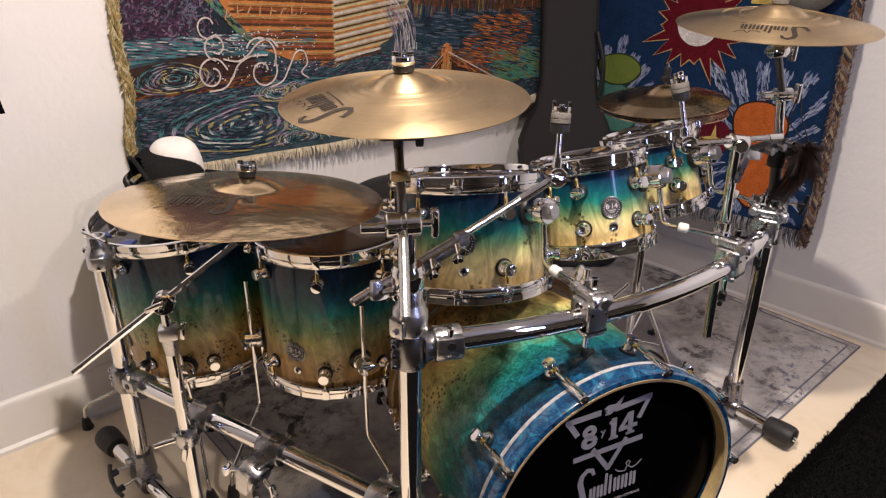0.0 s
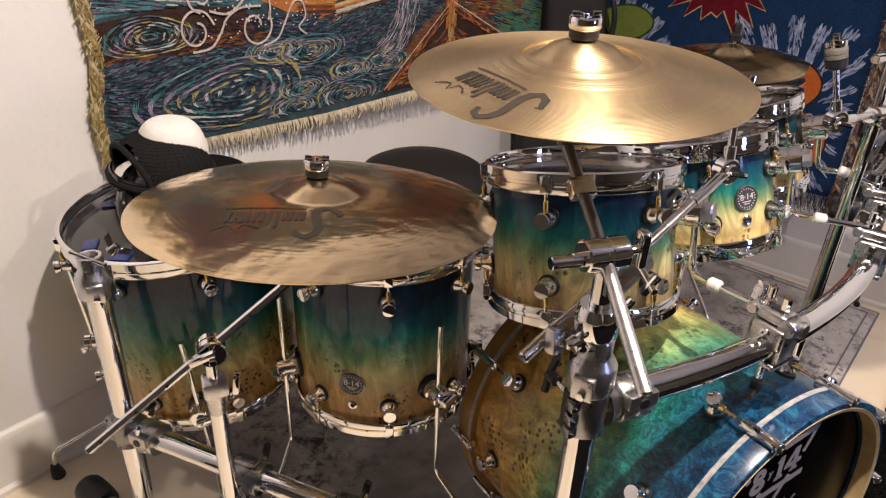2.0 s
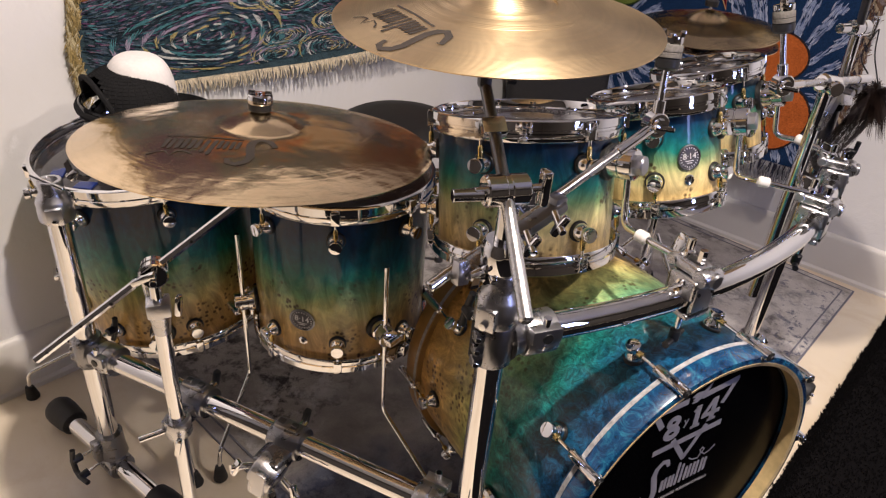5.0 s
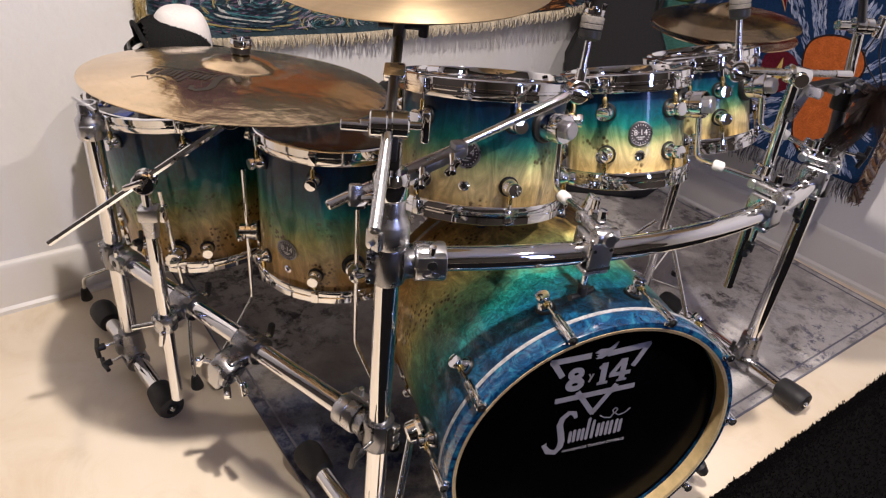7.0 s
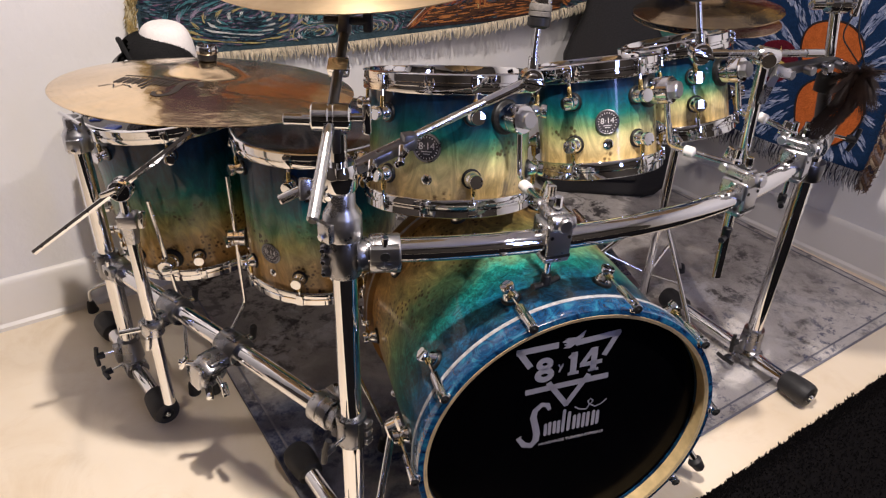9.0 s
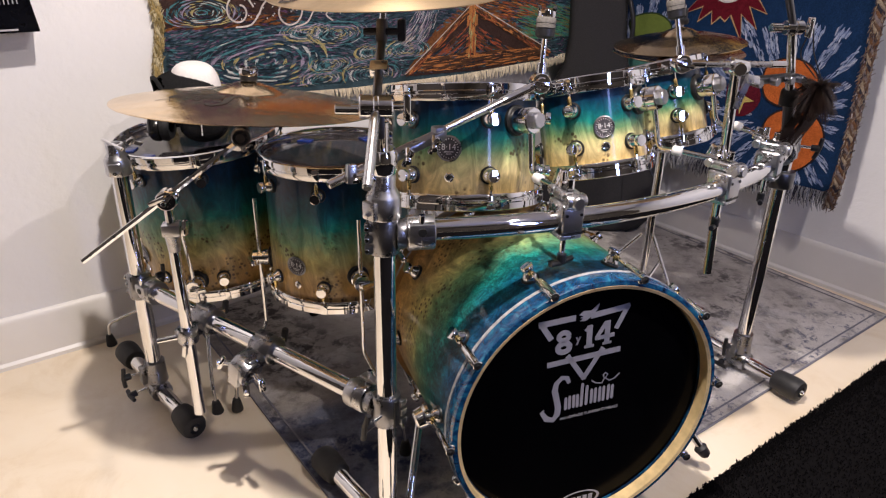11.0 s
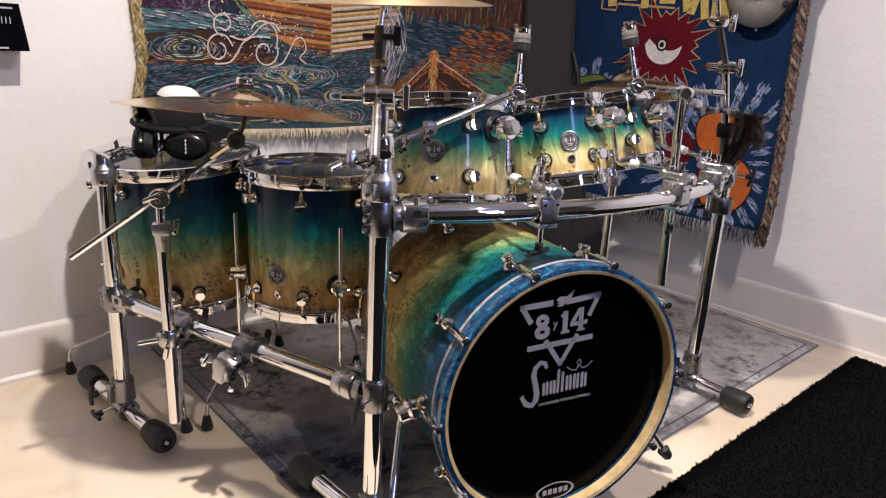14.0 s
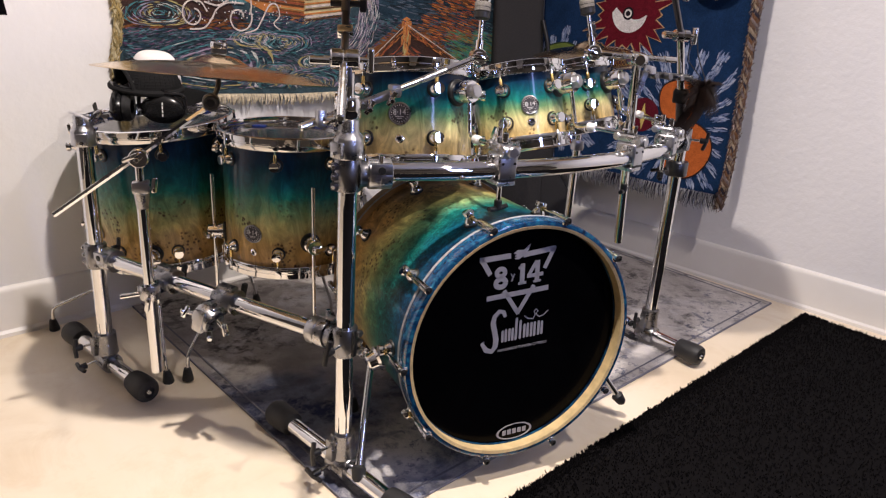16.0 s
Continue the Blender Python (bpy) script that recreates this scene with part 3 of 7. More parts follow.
RACK_C = drum("rack_tom", axis_point(0.5527, 1.7456, T3_AXIS, 0.8049), T3_AXIS, 0.1025, 0.151, 5, -79, "smallest burl rack tom with chrome hoops, tilted on its mount", "rack toms", 0.048)

# ---- bass drum: its axis lies flat, front tilted up a little ----
BASS_YAW, BASS_TILT = 25.0, 1.8
BN = Vector((math.sin(radians(BASS_YAW)) * math.cos(radians(BASS_TILT)), -math.cos(radians(BASS_YAW)) * math.cos(radians(BASS_TILT)), math.sin(radians(BASS_TILT))))
BC = Vector((0.3655, 1.1371, 0.3398))  # centre of the front hoop's outer edge
BX = Vector((math.cos(radians(BASS_YAW)), math.sin(radians(BASS_YAW)), 0))
BY = BN.cross(BX)
BASS = Matrix.Translation(BC) @ Matrix((BX, BY, BN)).transposed().to_4x4()  # x across, y up, z out to the front
BR, BD = 0.2685, 0.508


def bass_drum():
    d = thing("bass_drum", BASS, "large burl bass drum, black front head with grey printed emblem", "drum")
    # shell runs back from behind the front hoop
    part("shell", tube_wall(BR, BD - 0.05, 0.007, 128), BURL_BASS, d, "burl veneer shell fading from blue front to natural wood", m=pose(0, 0, -BD / 2))
    hoop = [(BR - 0.010, -0.044), (BR + 0.012, -0.044), (BR + 0.0125, -0.040), (BR + 0.0125, -0.004), (BR + 0.011, -0.001), (BR + 0.008, 0), (BR - 0.002, 0), (BR - 0.004, -0.002), (BR - 0.004, -0.03)]
    for name, m in (("front_hoop", Matrix()), ("back_hoop", pose(0, 0, -BD, 180, 0, 0))):
        h = part(name, lathe(hoop, 128, None, None, True), HOOP_WOOD if name == "front_hoop" else AMBER, d, "blue burl wooden hoop with a pale inner face" if name == "front_hoop" else "amber wooden hoop", m=m)
        w = BR + 0.0125
        band = [(w - 0.001, -0.0415), (w + 0.0008, -0.0415), (w + 0.0008, -0.0396), (w + 0.0002, -0.0393), (w + 0.0002, -0.0390), (w + 0.0008, -0.0387),
                (w + 0.0008, -0.0369), (w + 0.0002, -0.0366), (w + 0.0002, -0.0363), (w + 0.0008, -0.0360), (w + 0.0008, -0.0342), (w - 0.001, -0.0342)]
        part("inlay", lathe(band, 128, None, None, True), INLAY, h, "grooved silver inlay band")
        part("bare_edge", lathe([(BR - 0.0052, -0.0315), (BR - 0.0052, -0.001), (BR + 0.0015, 0.0010), (BR + 0.0015, 0.0002), (BR - 0.0038, -0.0015)], 128), MAPLE, h, "bare pale maple edge")
    part("front_head", lathe([(0, -0.030), (BR - 0.03, -0.030), (BR - 0.0045, -0.0302)], 128), BLACK_HEAD, d, "glossy black drumhead")
    part("batter_head", lathe([(0, -BD + 0.03), (BR - 0.02, -BD + 0.03), (BR - 0.004, -BD + 0.036)], 96), HEAD, d, "smoked plastic drumhead")
    rod_me = finish("claw_rod", rod((0, 0, 0), (0, 0, 0.062), 0.0028, None, 8), CHROME)
    brass_me = finish("brass_tip", rod((0, 0, -0.004), (0, 0, 0.016), 0.0055, None, 10), BRASS)
    claw_bm = block((0.020, 0.016, 0.058), pose(0.008, 0, -0.022), None, 0.006, 3)
    rod((0.010, 0, -0.05), (0.010, 0, 0.012), 0.0085, claw_bm, 14)
    lathe([(0, 0.012), (0.0030, 0.012), (0.0030, 0.016), (0, 0.016)], 12, claw_bm, pose(0.010, 0, 0))
    claw_me = finish("claw", claw_bm, CHROME)
    hole_me = finish("key_hole", lathe([(0, 0.0123), (0.0075, 0.0123), (0.0075, 0.0132), (0, 0.0132)], 14, None, pose(0.010, 0, 0)), GASKET)
    for k in range(10):
        az = 36 * k + 74.7
        turn = pose(0, 0, 0, 0, 0, az)
        for front in (True, False):
            side = Matrix() if front else pose(0, 0, -BD, 180, 0, 0)
            # mirrored ends sit on the same lines
            t = turn if front else pose(0, 0, 0, 0, 0, -az)
            place = side @ t
            lug = part("lug", LUG_MESH, CHROME, d, m=place @ pose(BR, 0, -0.103))
            part("gasket", GASKET_MESH, GASKET, lug)
            part("brass_tip", brass_me, BRASS, lug, m=pose(0.020, 0, 0.004))
            part("claw_rod", rod_me, CHROME, d, m=place @ pose(BR + 0.020, 0, -0.096) @ pose(0, 0, 0, 0, -2, 0))
            claw = part("claw", claw_me, CHROME, d, "chrome claw hook", m=place @ pose(BR + 0.008, 0, -0.004))
            part("key_hole", hole_me, GASKET, claw)
    return d


def hoop_wood():
    w = Mat("blue_burl", (0.02, 0.12, 0.22), 0.25, 0.0, 1.0)
    v = w.coords()
    w.set("Base Color", w.ramp(w.noise(v, 26, 7, 0.72, 2.4), [(0.34, (0.002, 0.010, 0.036)), (0.5, (0.005, 0.052, 0.145)), (0.68, (0.025, 0.19, 0.30))]))
    return w.m


AMBER = plain("amber_hoop", (0.32, 0.18, 0.06), 0.3, 0.05, 25)
HOOP_WOOD = hoop_wood()
bass = bass_drum()

# ---- cymbals ----


def bow_height(r, radius, bell, bow):
    t = max(0.0, (r - bell * 1.12) / (radius - bell * 1.12))
    return (bow - 0.005) * (1 - t ** 1.7) + 0.0006


def cymbal(name, centre, axis, r, mat, label, bell=0.062, bow=0.035, group="", ridged=False):
    """A thin bowed disc with a bell and a hole."""
    prof = [(0.006, bow + 0.016), (bell * 0.35, bow + 0.0145), (bell * 0.75, bow + 0.0075), (bell, bow - 0.002), (bell * 1.12, bow - 0.005)]
    for i in range(1, 13):
        t = i / 12
        rr = bell * 1.12 + (r - bell * 1.12) * t
        prof.append((rr, (bow - 0.005) * (1 - t ** 1.7)))
    if ridged:
        for q in (1.36, 1.66, 1.96):
            prof += [(bell * q - 0.006, bow_height(bell * q - 0.006, r, bell, bow) - 0.0006), (bell * q, bow_height(bell * q, r, bell, bow) + 0.0016), (bell * q + 0.006, bow_height(bell * q + 0.006, r, bell, bow) - 0.0006)]
        prof = prof[:5] + sorted(prof[5:])
    low = [(a - 0.0004, b - 0.0014) for a, b in reversed(prof)]
    bm = lathe(prof + low, 128, None, None, True)
    ob = lone(name, bm, mat, label, "cymbal", frame_of(centre, axis), group, angle=60)
    return ob


RIDE_AT, RIDE_AX = (-0.352, 1.380, 0.844), (0.03, 0.105, 1)
CRASH_AT, CRASH_AX = (-0.037, 1.234, 1.078), (-0.032, -0.057, 1)
FAR_AT, FAR_AX = (0.700, 1.650, 1.155), (-0.02, -0.07, 1)
HAT_AT, HAT_AX = (0.617, 2.073, 0.903), (-0.09, -0.03, 1)
ride = cymbal("ride_cymbal", RIDE_AT, RIDE_AX, 0.260, BRONZE_A, "large hammered bronze ride cymbal with dark printed swash", 0.062, 0.030, "cymbals")
crash = cymbal("crash_cymbal", CRASH_AT, CRASH_AX, 0.198, BRONZE_B, "golden lathed bronze crash cymbal with dark printed swash", 0.050, 0.026, "cymbals", True)
far_crash = cymbal("crash_cymbal", FAR_AT, FAR_AX, 0.198, BRONZE_B, "pale bronze crash cymbal high on a boom arm", 0.055, 0.026, "cymbals", True)
cymbal("hi_hat_cymbal", HAT_AT, HAT_AX, 0.176, BRONZE_C, "dark bronze upper hi-hat cymbal", 0.05, 0.028, "hi-hat")
cymbal("hi_hat_cymbal", (HAT_AT[0], HAT_AT[1], HAT_AT[2] - 0.022), (0.03, 0.02, -1), 0.176, BRONZE_C, "dark bronze lower hi-hat cymbal", 0.05, 0.028, "hi-hat")


MARK_SWASH = [(-0.036, 0.058), (-0.041, 0.070), (-0.052, 0.073), (-0.063, 0.062), (-0.0655, 0.046), (-0.060, 0.026), (-0.055, 0.006), (-0.056, -0.010), (-0.064, -0.0205), (-0.078, -0.016), (-0.090, 0.002), (-0.084, 0.006)]
MARK_WIDE = [0.007, 0.010, 0.010, 0.011, 0.0125, 0.0125, 0.013, 0.013, 0.012, 0.012, 0.008, 0.003]
MARK_BARS = ((-0.039, 0.0, 0.029), (-0.031, 0.0, 0.031), (-0.022, 0.001, 0.030), (-0.014, 0.0, 0.031), (-0.0055, 0.0, 0.054), (0.005, 0.001, 0.046), (0.016, 0.002, 0.034), (0.0245, 0.002, 0.035),
             (0.034, 0.002, 0.035), (0.0425, 0.002, 0.035), (0.053, 0.002, 0.036), (0.0615, 0.003, 0.033))


def mark_bar(x, low, tall):
    """One upright of the maker's mark, with pointed ends."""
    y = low - 0.003 + (x + 0.04) * 0.03
    return [(x, y), (x + 0.0006, y + 0.003), (x - 0.0006, y + tall - 0.003), (x, y + tall)], [0.0032, 0.0062, 0.0062, 0.0030]


def swash(cym, at, turn, size, radius, bell, bow):
    """The maker's mark as plain shapes, a large swash and uneven uprights, laid on the bow of the metal."""
    m = Matrix.Translation((at[0], at[1], 0)) @ Matrix.Rotation(radians(turn), 4, "Z") @ Matrix.Scale(size, 4) @ Matrix.Translation((0.06, -0.02, 0))
    WORLD_OF[cym] = cym.matrix_world.copy()

    def ink(name, points, width):
        bm = stroke(points, width, 0.0)
        bm.transform(m)
        for v in bm.verts:
            v.co.z = bow_height(math.hypot(v.co.x, v.co.y), radius, bell, bow)
        part(name, bm, INK, cym, "dark printed mark")

    ink("swash", MARK_SWASH, MARK_WIDE)
    for bar in MARK_BARS:
        ink("bar", *mark_bar(*bar))
    ink("underline", [(-0.04, -0.013), (0.0, -0.012), (0.04, -0.010), (0.07, -0.008)], 0.004)
    ink("crown_line", [(0.013, 0.054), (0.022, 0.047), (0.036, 0.044), (0.042, 0.062), (0.052, 0.047), (0.063, 0.050), (0.074, 0.060)], 0.003)


swash(ride, (0.006, -0.114), 174, 0.95, 0.260, 0.062, 0.030)
swash(crash, (-0.100, -0.116), 114, 0.78, 0.198, 0.050, 0.026)
swash(far_crash, (-0.020, -0.135), 150, 0.78, 0.198, 0.055, 0.026)

# ---- rack ----
TUBE = 0.0191
POST_L, POST_C, POST_R = (-0.722, 1.480), (-0.020, 1.086), (0.885, 1.862)


def rack_post(xy, z0, z1, label):
    t = thing("rack_post", Matrix.Translation((*xy, z0)), label, "rack post", "rack posts")
    part("tube", rod((*xy, z0), (*xy, z1), TUBE, None, 40), CHROME, t, here=True)
    return t


post_l = rack_post(POST_L, 0.075, 0.70, "upright chrome rack tube beside the large floor tom")
post_c = rack_post(POST_C, 0.075, 0.80, "upright chrome rack tube beside the bass drum")
post_r = rack_post(POST_R, 0.075, 0.70, "upright chrome rack tube behind the bass drum spur")


def rack_foot(mid, deg, back, front, label):
    """A T-leg: a tube along the floor with rubber ends."""
    d = Vector((math.cos(radians(deg)), math.sin(radians(deg)), 0))
    a, b = Vector((*mid, 0.042)) + d * back, Vector((*mid, 0.042)) + d * front
    t = thing("floor_tube", Matrix.Translation((*mid, 0)), label, "floor tube", "floor tubes")
    part("tube", rod(a, b, TUBE, None, 32), CHROME, t, here=True)
    for p, q in ((a, -d), (b, d)):
        m = along(p - q * 0.045, p + q)[0]
        bm = lathe([(0, 0), (0.024, 0), (0.028, 0.003), (0.031, 0.022), (0.033, 0.055), (0.032, 0.072), (0.028, 0.08), (0.015, 0.082), (0.013, 0.076), (0, 0.076)], 24, None, m)
        foot = part("rubber_end", bm, RUBBER, t, "black rubber end cap", here=True)
        part("bolt", lathe([(0, 0.07), (0.007, 0.07), (0.007, 0.084), (0.004, 0.088), (0, 0.088)], 12, None, m), CHROME, foot, here=True)
    return t


rack_foot(POST_L, -41, -0.205, 0.190, "chrome floor tube with black rubber ends under the end post")
rack_foot(POST_C, -44.5, -0.24, 0.20, "chrome floor tube with black rubber ends under the centre post")
rack_foot(POST_R, -51, -0.275, 0.165, "chrome floor tube with black rubber ends under the far post")

lower_bar = thing("rack_bar", Matrix.Translation((-0.37, 1.28, 0.35)), "straight chrome rack tube between two posts", "rack bar", "rack bars")
part("tube", rod((*POST_L, 0.352), (*POST_C, 0.352), TUBE, None, 40), CHROME, lower_bar, here=True)
for q in ((*POST_L, 0.352), (*POST_C, 0.352)):
    part("end_plug", block((0.02, 0.02, 0.02), Matrix.Translation(q)), PLASTIC, lower_bar, here=True)


def arc(p0, p1, sag, n=28):
    """Points on a flat arc that bows to the right of the way from p0 to p1."""
    p0, p1 = Vector(p0), Vector(p1)
    c = p1 - p0
    side = Vector((c.y, -c.x, 0)).normalized()
    return [p0 + c * (i / n) + side * sag * (1 - (2 * i / n - 1) ** 2) for i in range(n + 1)]


CURVE = arc((*POST_C, 0.715), (*POST_R, 0.700), 0.15)
upper_bar = thing("rack_bar", Matrix.Translation(CURVE[14]), "curved chrome rack tube in front of the rack toms", "rack bar", "rack bars")
part("tube", pipe(CURVE, TUBE, None, 40), CHROME, upper_bar, here=True)
for q in (CURVE[0], CURVE[-1]):
    part("end_plug", block((0.02, 0.02, 0.02), Matrix.Translation(q)), PLASTIC, upper_bar, here=True)


def frame2(p, z, x):
    """A pose at p with z along z and x as near x as can be."""
    z = Vector(z).normalized()
    x = Vector(x)
    x = (x - z * x.dot(z)).normalized()
    y = z.cross(x)
    return Matrix.Translation(p) @ Matrix((x, y, z)).transposed().to_4x4()


def tee_handle(parent, p, d, across, length=0.055, mat=None):
    """A screw that ends in a black T-shaped wing."""
    p, d, across = Vector(p), Vector(d).normalized(), Vector(across).normalized()
    screw = part("screw", rod(p, p + d * 0.035, 0.0035, None, 10), CHROME, parent, here=True)
    bm = rod(p + d * 0.026, p + d * 0.046, 0.0085, None, 12)
    a, b = p + d * 0.042 - across * length / 2, p + d * 0.042 + across * length / 2
    pipe([a, a * 0.5 + b * 0.5 + d * 0.003, b], 0.0055, bm, 10)
    part("wing", bm, mat or PLASTIC, screw, "black T-shaped wing screw", here=True)


def wing_nut(parent, p, axis, span=0.034, mat=None, label="chrome wing nut"):
    """A hub with two flared wings."""
    m = frame2(p, axis, (1, 0.2, 0.1))
    bm = lathe([(0, 0), (0.009, 0), (0.009, 0.006), (0.006, 0.016), (0.004, 0.017), (0, 0.017)], 14, None, m)
    for s in (1, -1):
        out = [(0.004 * s, 0.003), (span / 2 * s, 0.014), (span / 2 * s, 0.024), (0.012 * s, 0.018), (0.004 * s, 0.012)]
        plate(out if s > 0 else out[::-1], 0.005, m @ pose(0, 0.0025, 0, 90, 0, 0), bm)
    part("wing_nut", bm, mat or CHROME, parent, label, here=True)


def tee_clamp(xy, z, to, label, sleeve=0.036, cap=0.048, handle=True):
    """Hinged alloy clamp that joins a bar to a post."""
    p = Vector((*xy, z))
    d = (Vector(to) - p)
    d.z = 0
    d.normalize()
    side = Vector((-d.y, d.x, 0))
    t = thing("rack_clamp", Matrix.Translation(p), label, "clamp", "rack clamps")
    part("post_sleeve", lathe([(0.0195, -0.032), (0.0255, -0.032), (0.027, -0.030), (0.027, 0.030), (0.0255, 0.032), (0.0195, 0.032)], 32, None, Matrix.Translation(p), True), SATIN, t, here=True)
    m = along(p, p + d)[0]
    part("bar_neck", lathe([(0.0195, 0.020), (0.031, 0.020), (0.027, 0.026), (0.0255, sleeve), (0.0195, sleeve)], 32, None, m, True), SATIN, t, here=True)
    lock = part("memory_lock", lathe([(0.0195, sleeve + 0.002), (0.0285, sleeve + 0.002), (0.030, sleeve + 0.004), (0.030, sleeve + cap * 0.47), (0.0285, sleeve + cap * 0.5), (0.030, sleeve + cap * 0.53), (0.030, sleeve + cap - 0.002), (0.0285, sleeve + cap), (0.0195, sleeve + cap)], 32, None, m, True), LOCK, t, "split memory lock ring", here=True)
    mid = p + d * (sleeve + cap / 2)
    part("lock_tab", block((cap * 0.9, 0.016, 0.022), frame2(mid - side * 0.027 + Vector((0, 0, 0.016)), (0, 0, 1), d), None, 0.003), LOCK, lock, here=True)
    part("lock_screw", rod(mid - side * 0.026 + Vector((0, 0, 0.024)), mid - side * 0.026 + Vector((0, 0, 0.042)), 0.0055, None, 12), CHROME, lock, here=True)
    part("lock_slot", rod(mid - side * 0.034 + Vector((0, 0, 0.014)), mid - side * 0.0365 + Vector((0, 0, 0.014)), 0.0075, None, 16, 0.0003), GASKET, lock, here=True)
    mark = lathe([(0.7, 0), (1, 0), (1, 0.0008), (0.7, 0.0008)], 24, None, None, True)
    bmesh.ops.scale(mark, vec=(0.013, 0.0055, 1), verts=mark.verts)
    mark.transform(frame2(mid - side * 0.0298 - Vector((0, 0, 0.006)), -side, d))
    part("stamped_oval", mark, PALE, lock, here=True)
    for k in (-0.022, -0.002, 0.018):
        ear = part("hinge", block((0.013, 0.015, 0.014), frame2(p - d * 0.027 - side * 0.011 + Vector((0, 0, k)), (0, 0, 1), d), None, 0.003), SATIN, t, here=True)
        part("hinge_bolt", rod(p - d * 0.030 - side * 0.018 + Vector((0, 0, k)), p - d * 0.031 - side * 0.0205 + Vector((0, 0, k)), 0.004, None, 10), CHROME, ear, here=True)
    part("hinge_gap", block((0.004, 0.012, 0.058), frame2(p - d * 0.0265 + side * 0.004, (0, 0, 1), d), None, 0.001), GASKET, t, here=True)
    if handle:
        tee_handle(t, p - d * 0.008 + side * 0.026, side, (0.2, 0, 1))
    return t


tee_clamp(POST_C, 0.709, CURVE[3], "grey alloy clamp joining the curved bar to the post")
tee_clamp(POST_C, 0.352, (*POST_L, 0.352), "grey alloy clamp joining the straight bar to the post", 0.040, 0.048)
tee_clamp(POST_L, 0.352, (*POST_C, 0.352), "grey alloy clamp on the end post, black wing screw", 0.036, 0.042)
far_clamp = tee_clamp(POST_R, 0.690, CURVE[-4], "dark grey alloy clamp on the far post", 0.046, 0.050)
part("memory_lock", lathe([(0.0195, -0.022), (0.031, -0.022), (0.033, -0.019), (0.033, 0.019), (0.031, 0.022), (0.0195, 0.022)], 32, None, Matrix.Translation((*POST_R, 0.600)), True), DARK, far_clamp, "dark memory lock ring", here=True)
tee_handle(far_clamp, (POST_R[0] - 0.03, POST_R[1] - 0.012, 0.600), (-0.8, -0.6, 0), (0.6, -0.7, 0.3))


def post_bell(xy, z, r_top, label, face):
    """Shouldered alloy cap that grips an upper tube, with a flat bolted face."""
    t = thing("post_cap", Matrix.Translation((*xy, z)), label, "post cap", "post caps")
    part("body", lathe([(0.0195, -0.022), (0.0275, -0.022), (0.029, -0.0195), (0.029, 0.014), (0.027, 0.018), (0.0215, 0.027), (r_top + 0.0065, 0.031), (r_top + 0.0065, 0.050), (r_top + 0.005, 0.052), (r_top, 0.052)], 36, None, Matrix.Translation((*xy, z))), PALE, t, here=True)
    f = Vector(face).normalized()
    p = Vector((*xy, z)) + f * 0.030 - Vector((0, 0, 0.004))
    part("bolt_face", block((0.026, 0.012, 0.030), frame2(p, (0, 0, 1), (-f.y, f.x, 0)), None, 0.002), PALE, t, here=True)
    part("hex_bolt", lathe([(0, 0), (0.0055, 0), (0.0055, 0.006), (0, 0.007)], 6, None, along(p + f * 0.006 - Vector((0, 0, 0.006)), p + f)[0]), CHROME, t, here=True)
    return t


cap_c = post_bell(POST_C, 0.763, 0.0135, "satin alloy cap on the centre post", (-0.55, -0.8, 0))
cap_l = post_bell(POST_L, 0.664, 0.0135, "satin alloy cap on the end post with a wing screw", (0.3, -0.9, 0))
wing_nut(cap_l, (POST_L[0] + 0.03, POST_L[1] + 0.01, 0.715), (0.6, 0.2, 0.6), 0.045)
part("cross_screw", rod((POST_L[0] - 0.028, POST_L[1], 0.722), (POST_L[0] + 0.03, POST_L[1] - 0.02, 0.708), 0.004, None, 10), CHROME, cap_l, here=True)
wing_nut(cap_c, (POST_C[0] - 0.026, POST_C[1] - 0.005, 0.812), (-0.9, -0.3, -0.1), 0.04)

for xy, deg in ((POST_L, -43), (POST_C, -44.5), (POST_R, -51)):
    d = Vector((math.cos(radians(deg)), math.sin(radians(deg)), 0))
    s = Vector((-d.y, d.x, 0))
    p = Vector((*xy, 0.042))
    t = thing("foot_clamp", Matrix.Translation((*xy, 0.0)), "grey alloy clamp joining post and floor tube, black wing screws", "clamp", "foot clamps")
    part("tube_sleeve", lathe([(0.0195, -0.032), (0.0265, -0.032), (0.028, -0.029), (0.028, 0.029), (0.0265, 0.032), (0.0195, 0.032)], 28, None, along(p, p + d)[0], True), SATIN, t, here=True)
    part("post_sleeve", lathe([(0.0195, 0.026), (0.030, 0.026), (0.028, 0.045), (0.0265, 0.085), (0.0195, 0.085)], 28, None, Matrix.Translation(p), True), SATIN, t, here=True)
    part("ear", block((0.018, 0.022, 0.05), frame2(p + Vector((0, 0, 0.052)) - s * 0.03, (0, 0, 1), s), None, 0.003), SATIN, t, here=True)
    tee_handle(t, p - s * 0.036 + Vector((0, 0, 0.062)), -s, (0, 0.1, 1), 0.052)
    tee_handle(t, p - s * 0.026 - d * 0.015, (-s + Vector((0, 0, -0.15))), d, 0.052)

# ---- clamps and tom mounts on the curved bar ----


def curve_at(u):
    k = u * (len(CURVE) - 1)
    i = min(int(k), len(CURVE) - 2)
    p = CURVE[i].lerp(CURVE[i + 1], k - i)
    d = (CURVE[i + 1] - CURVE[i]).normalized()
    return p, d


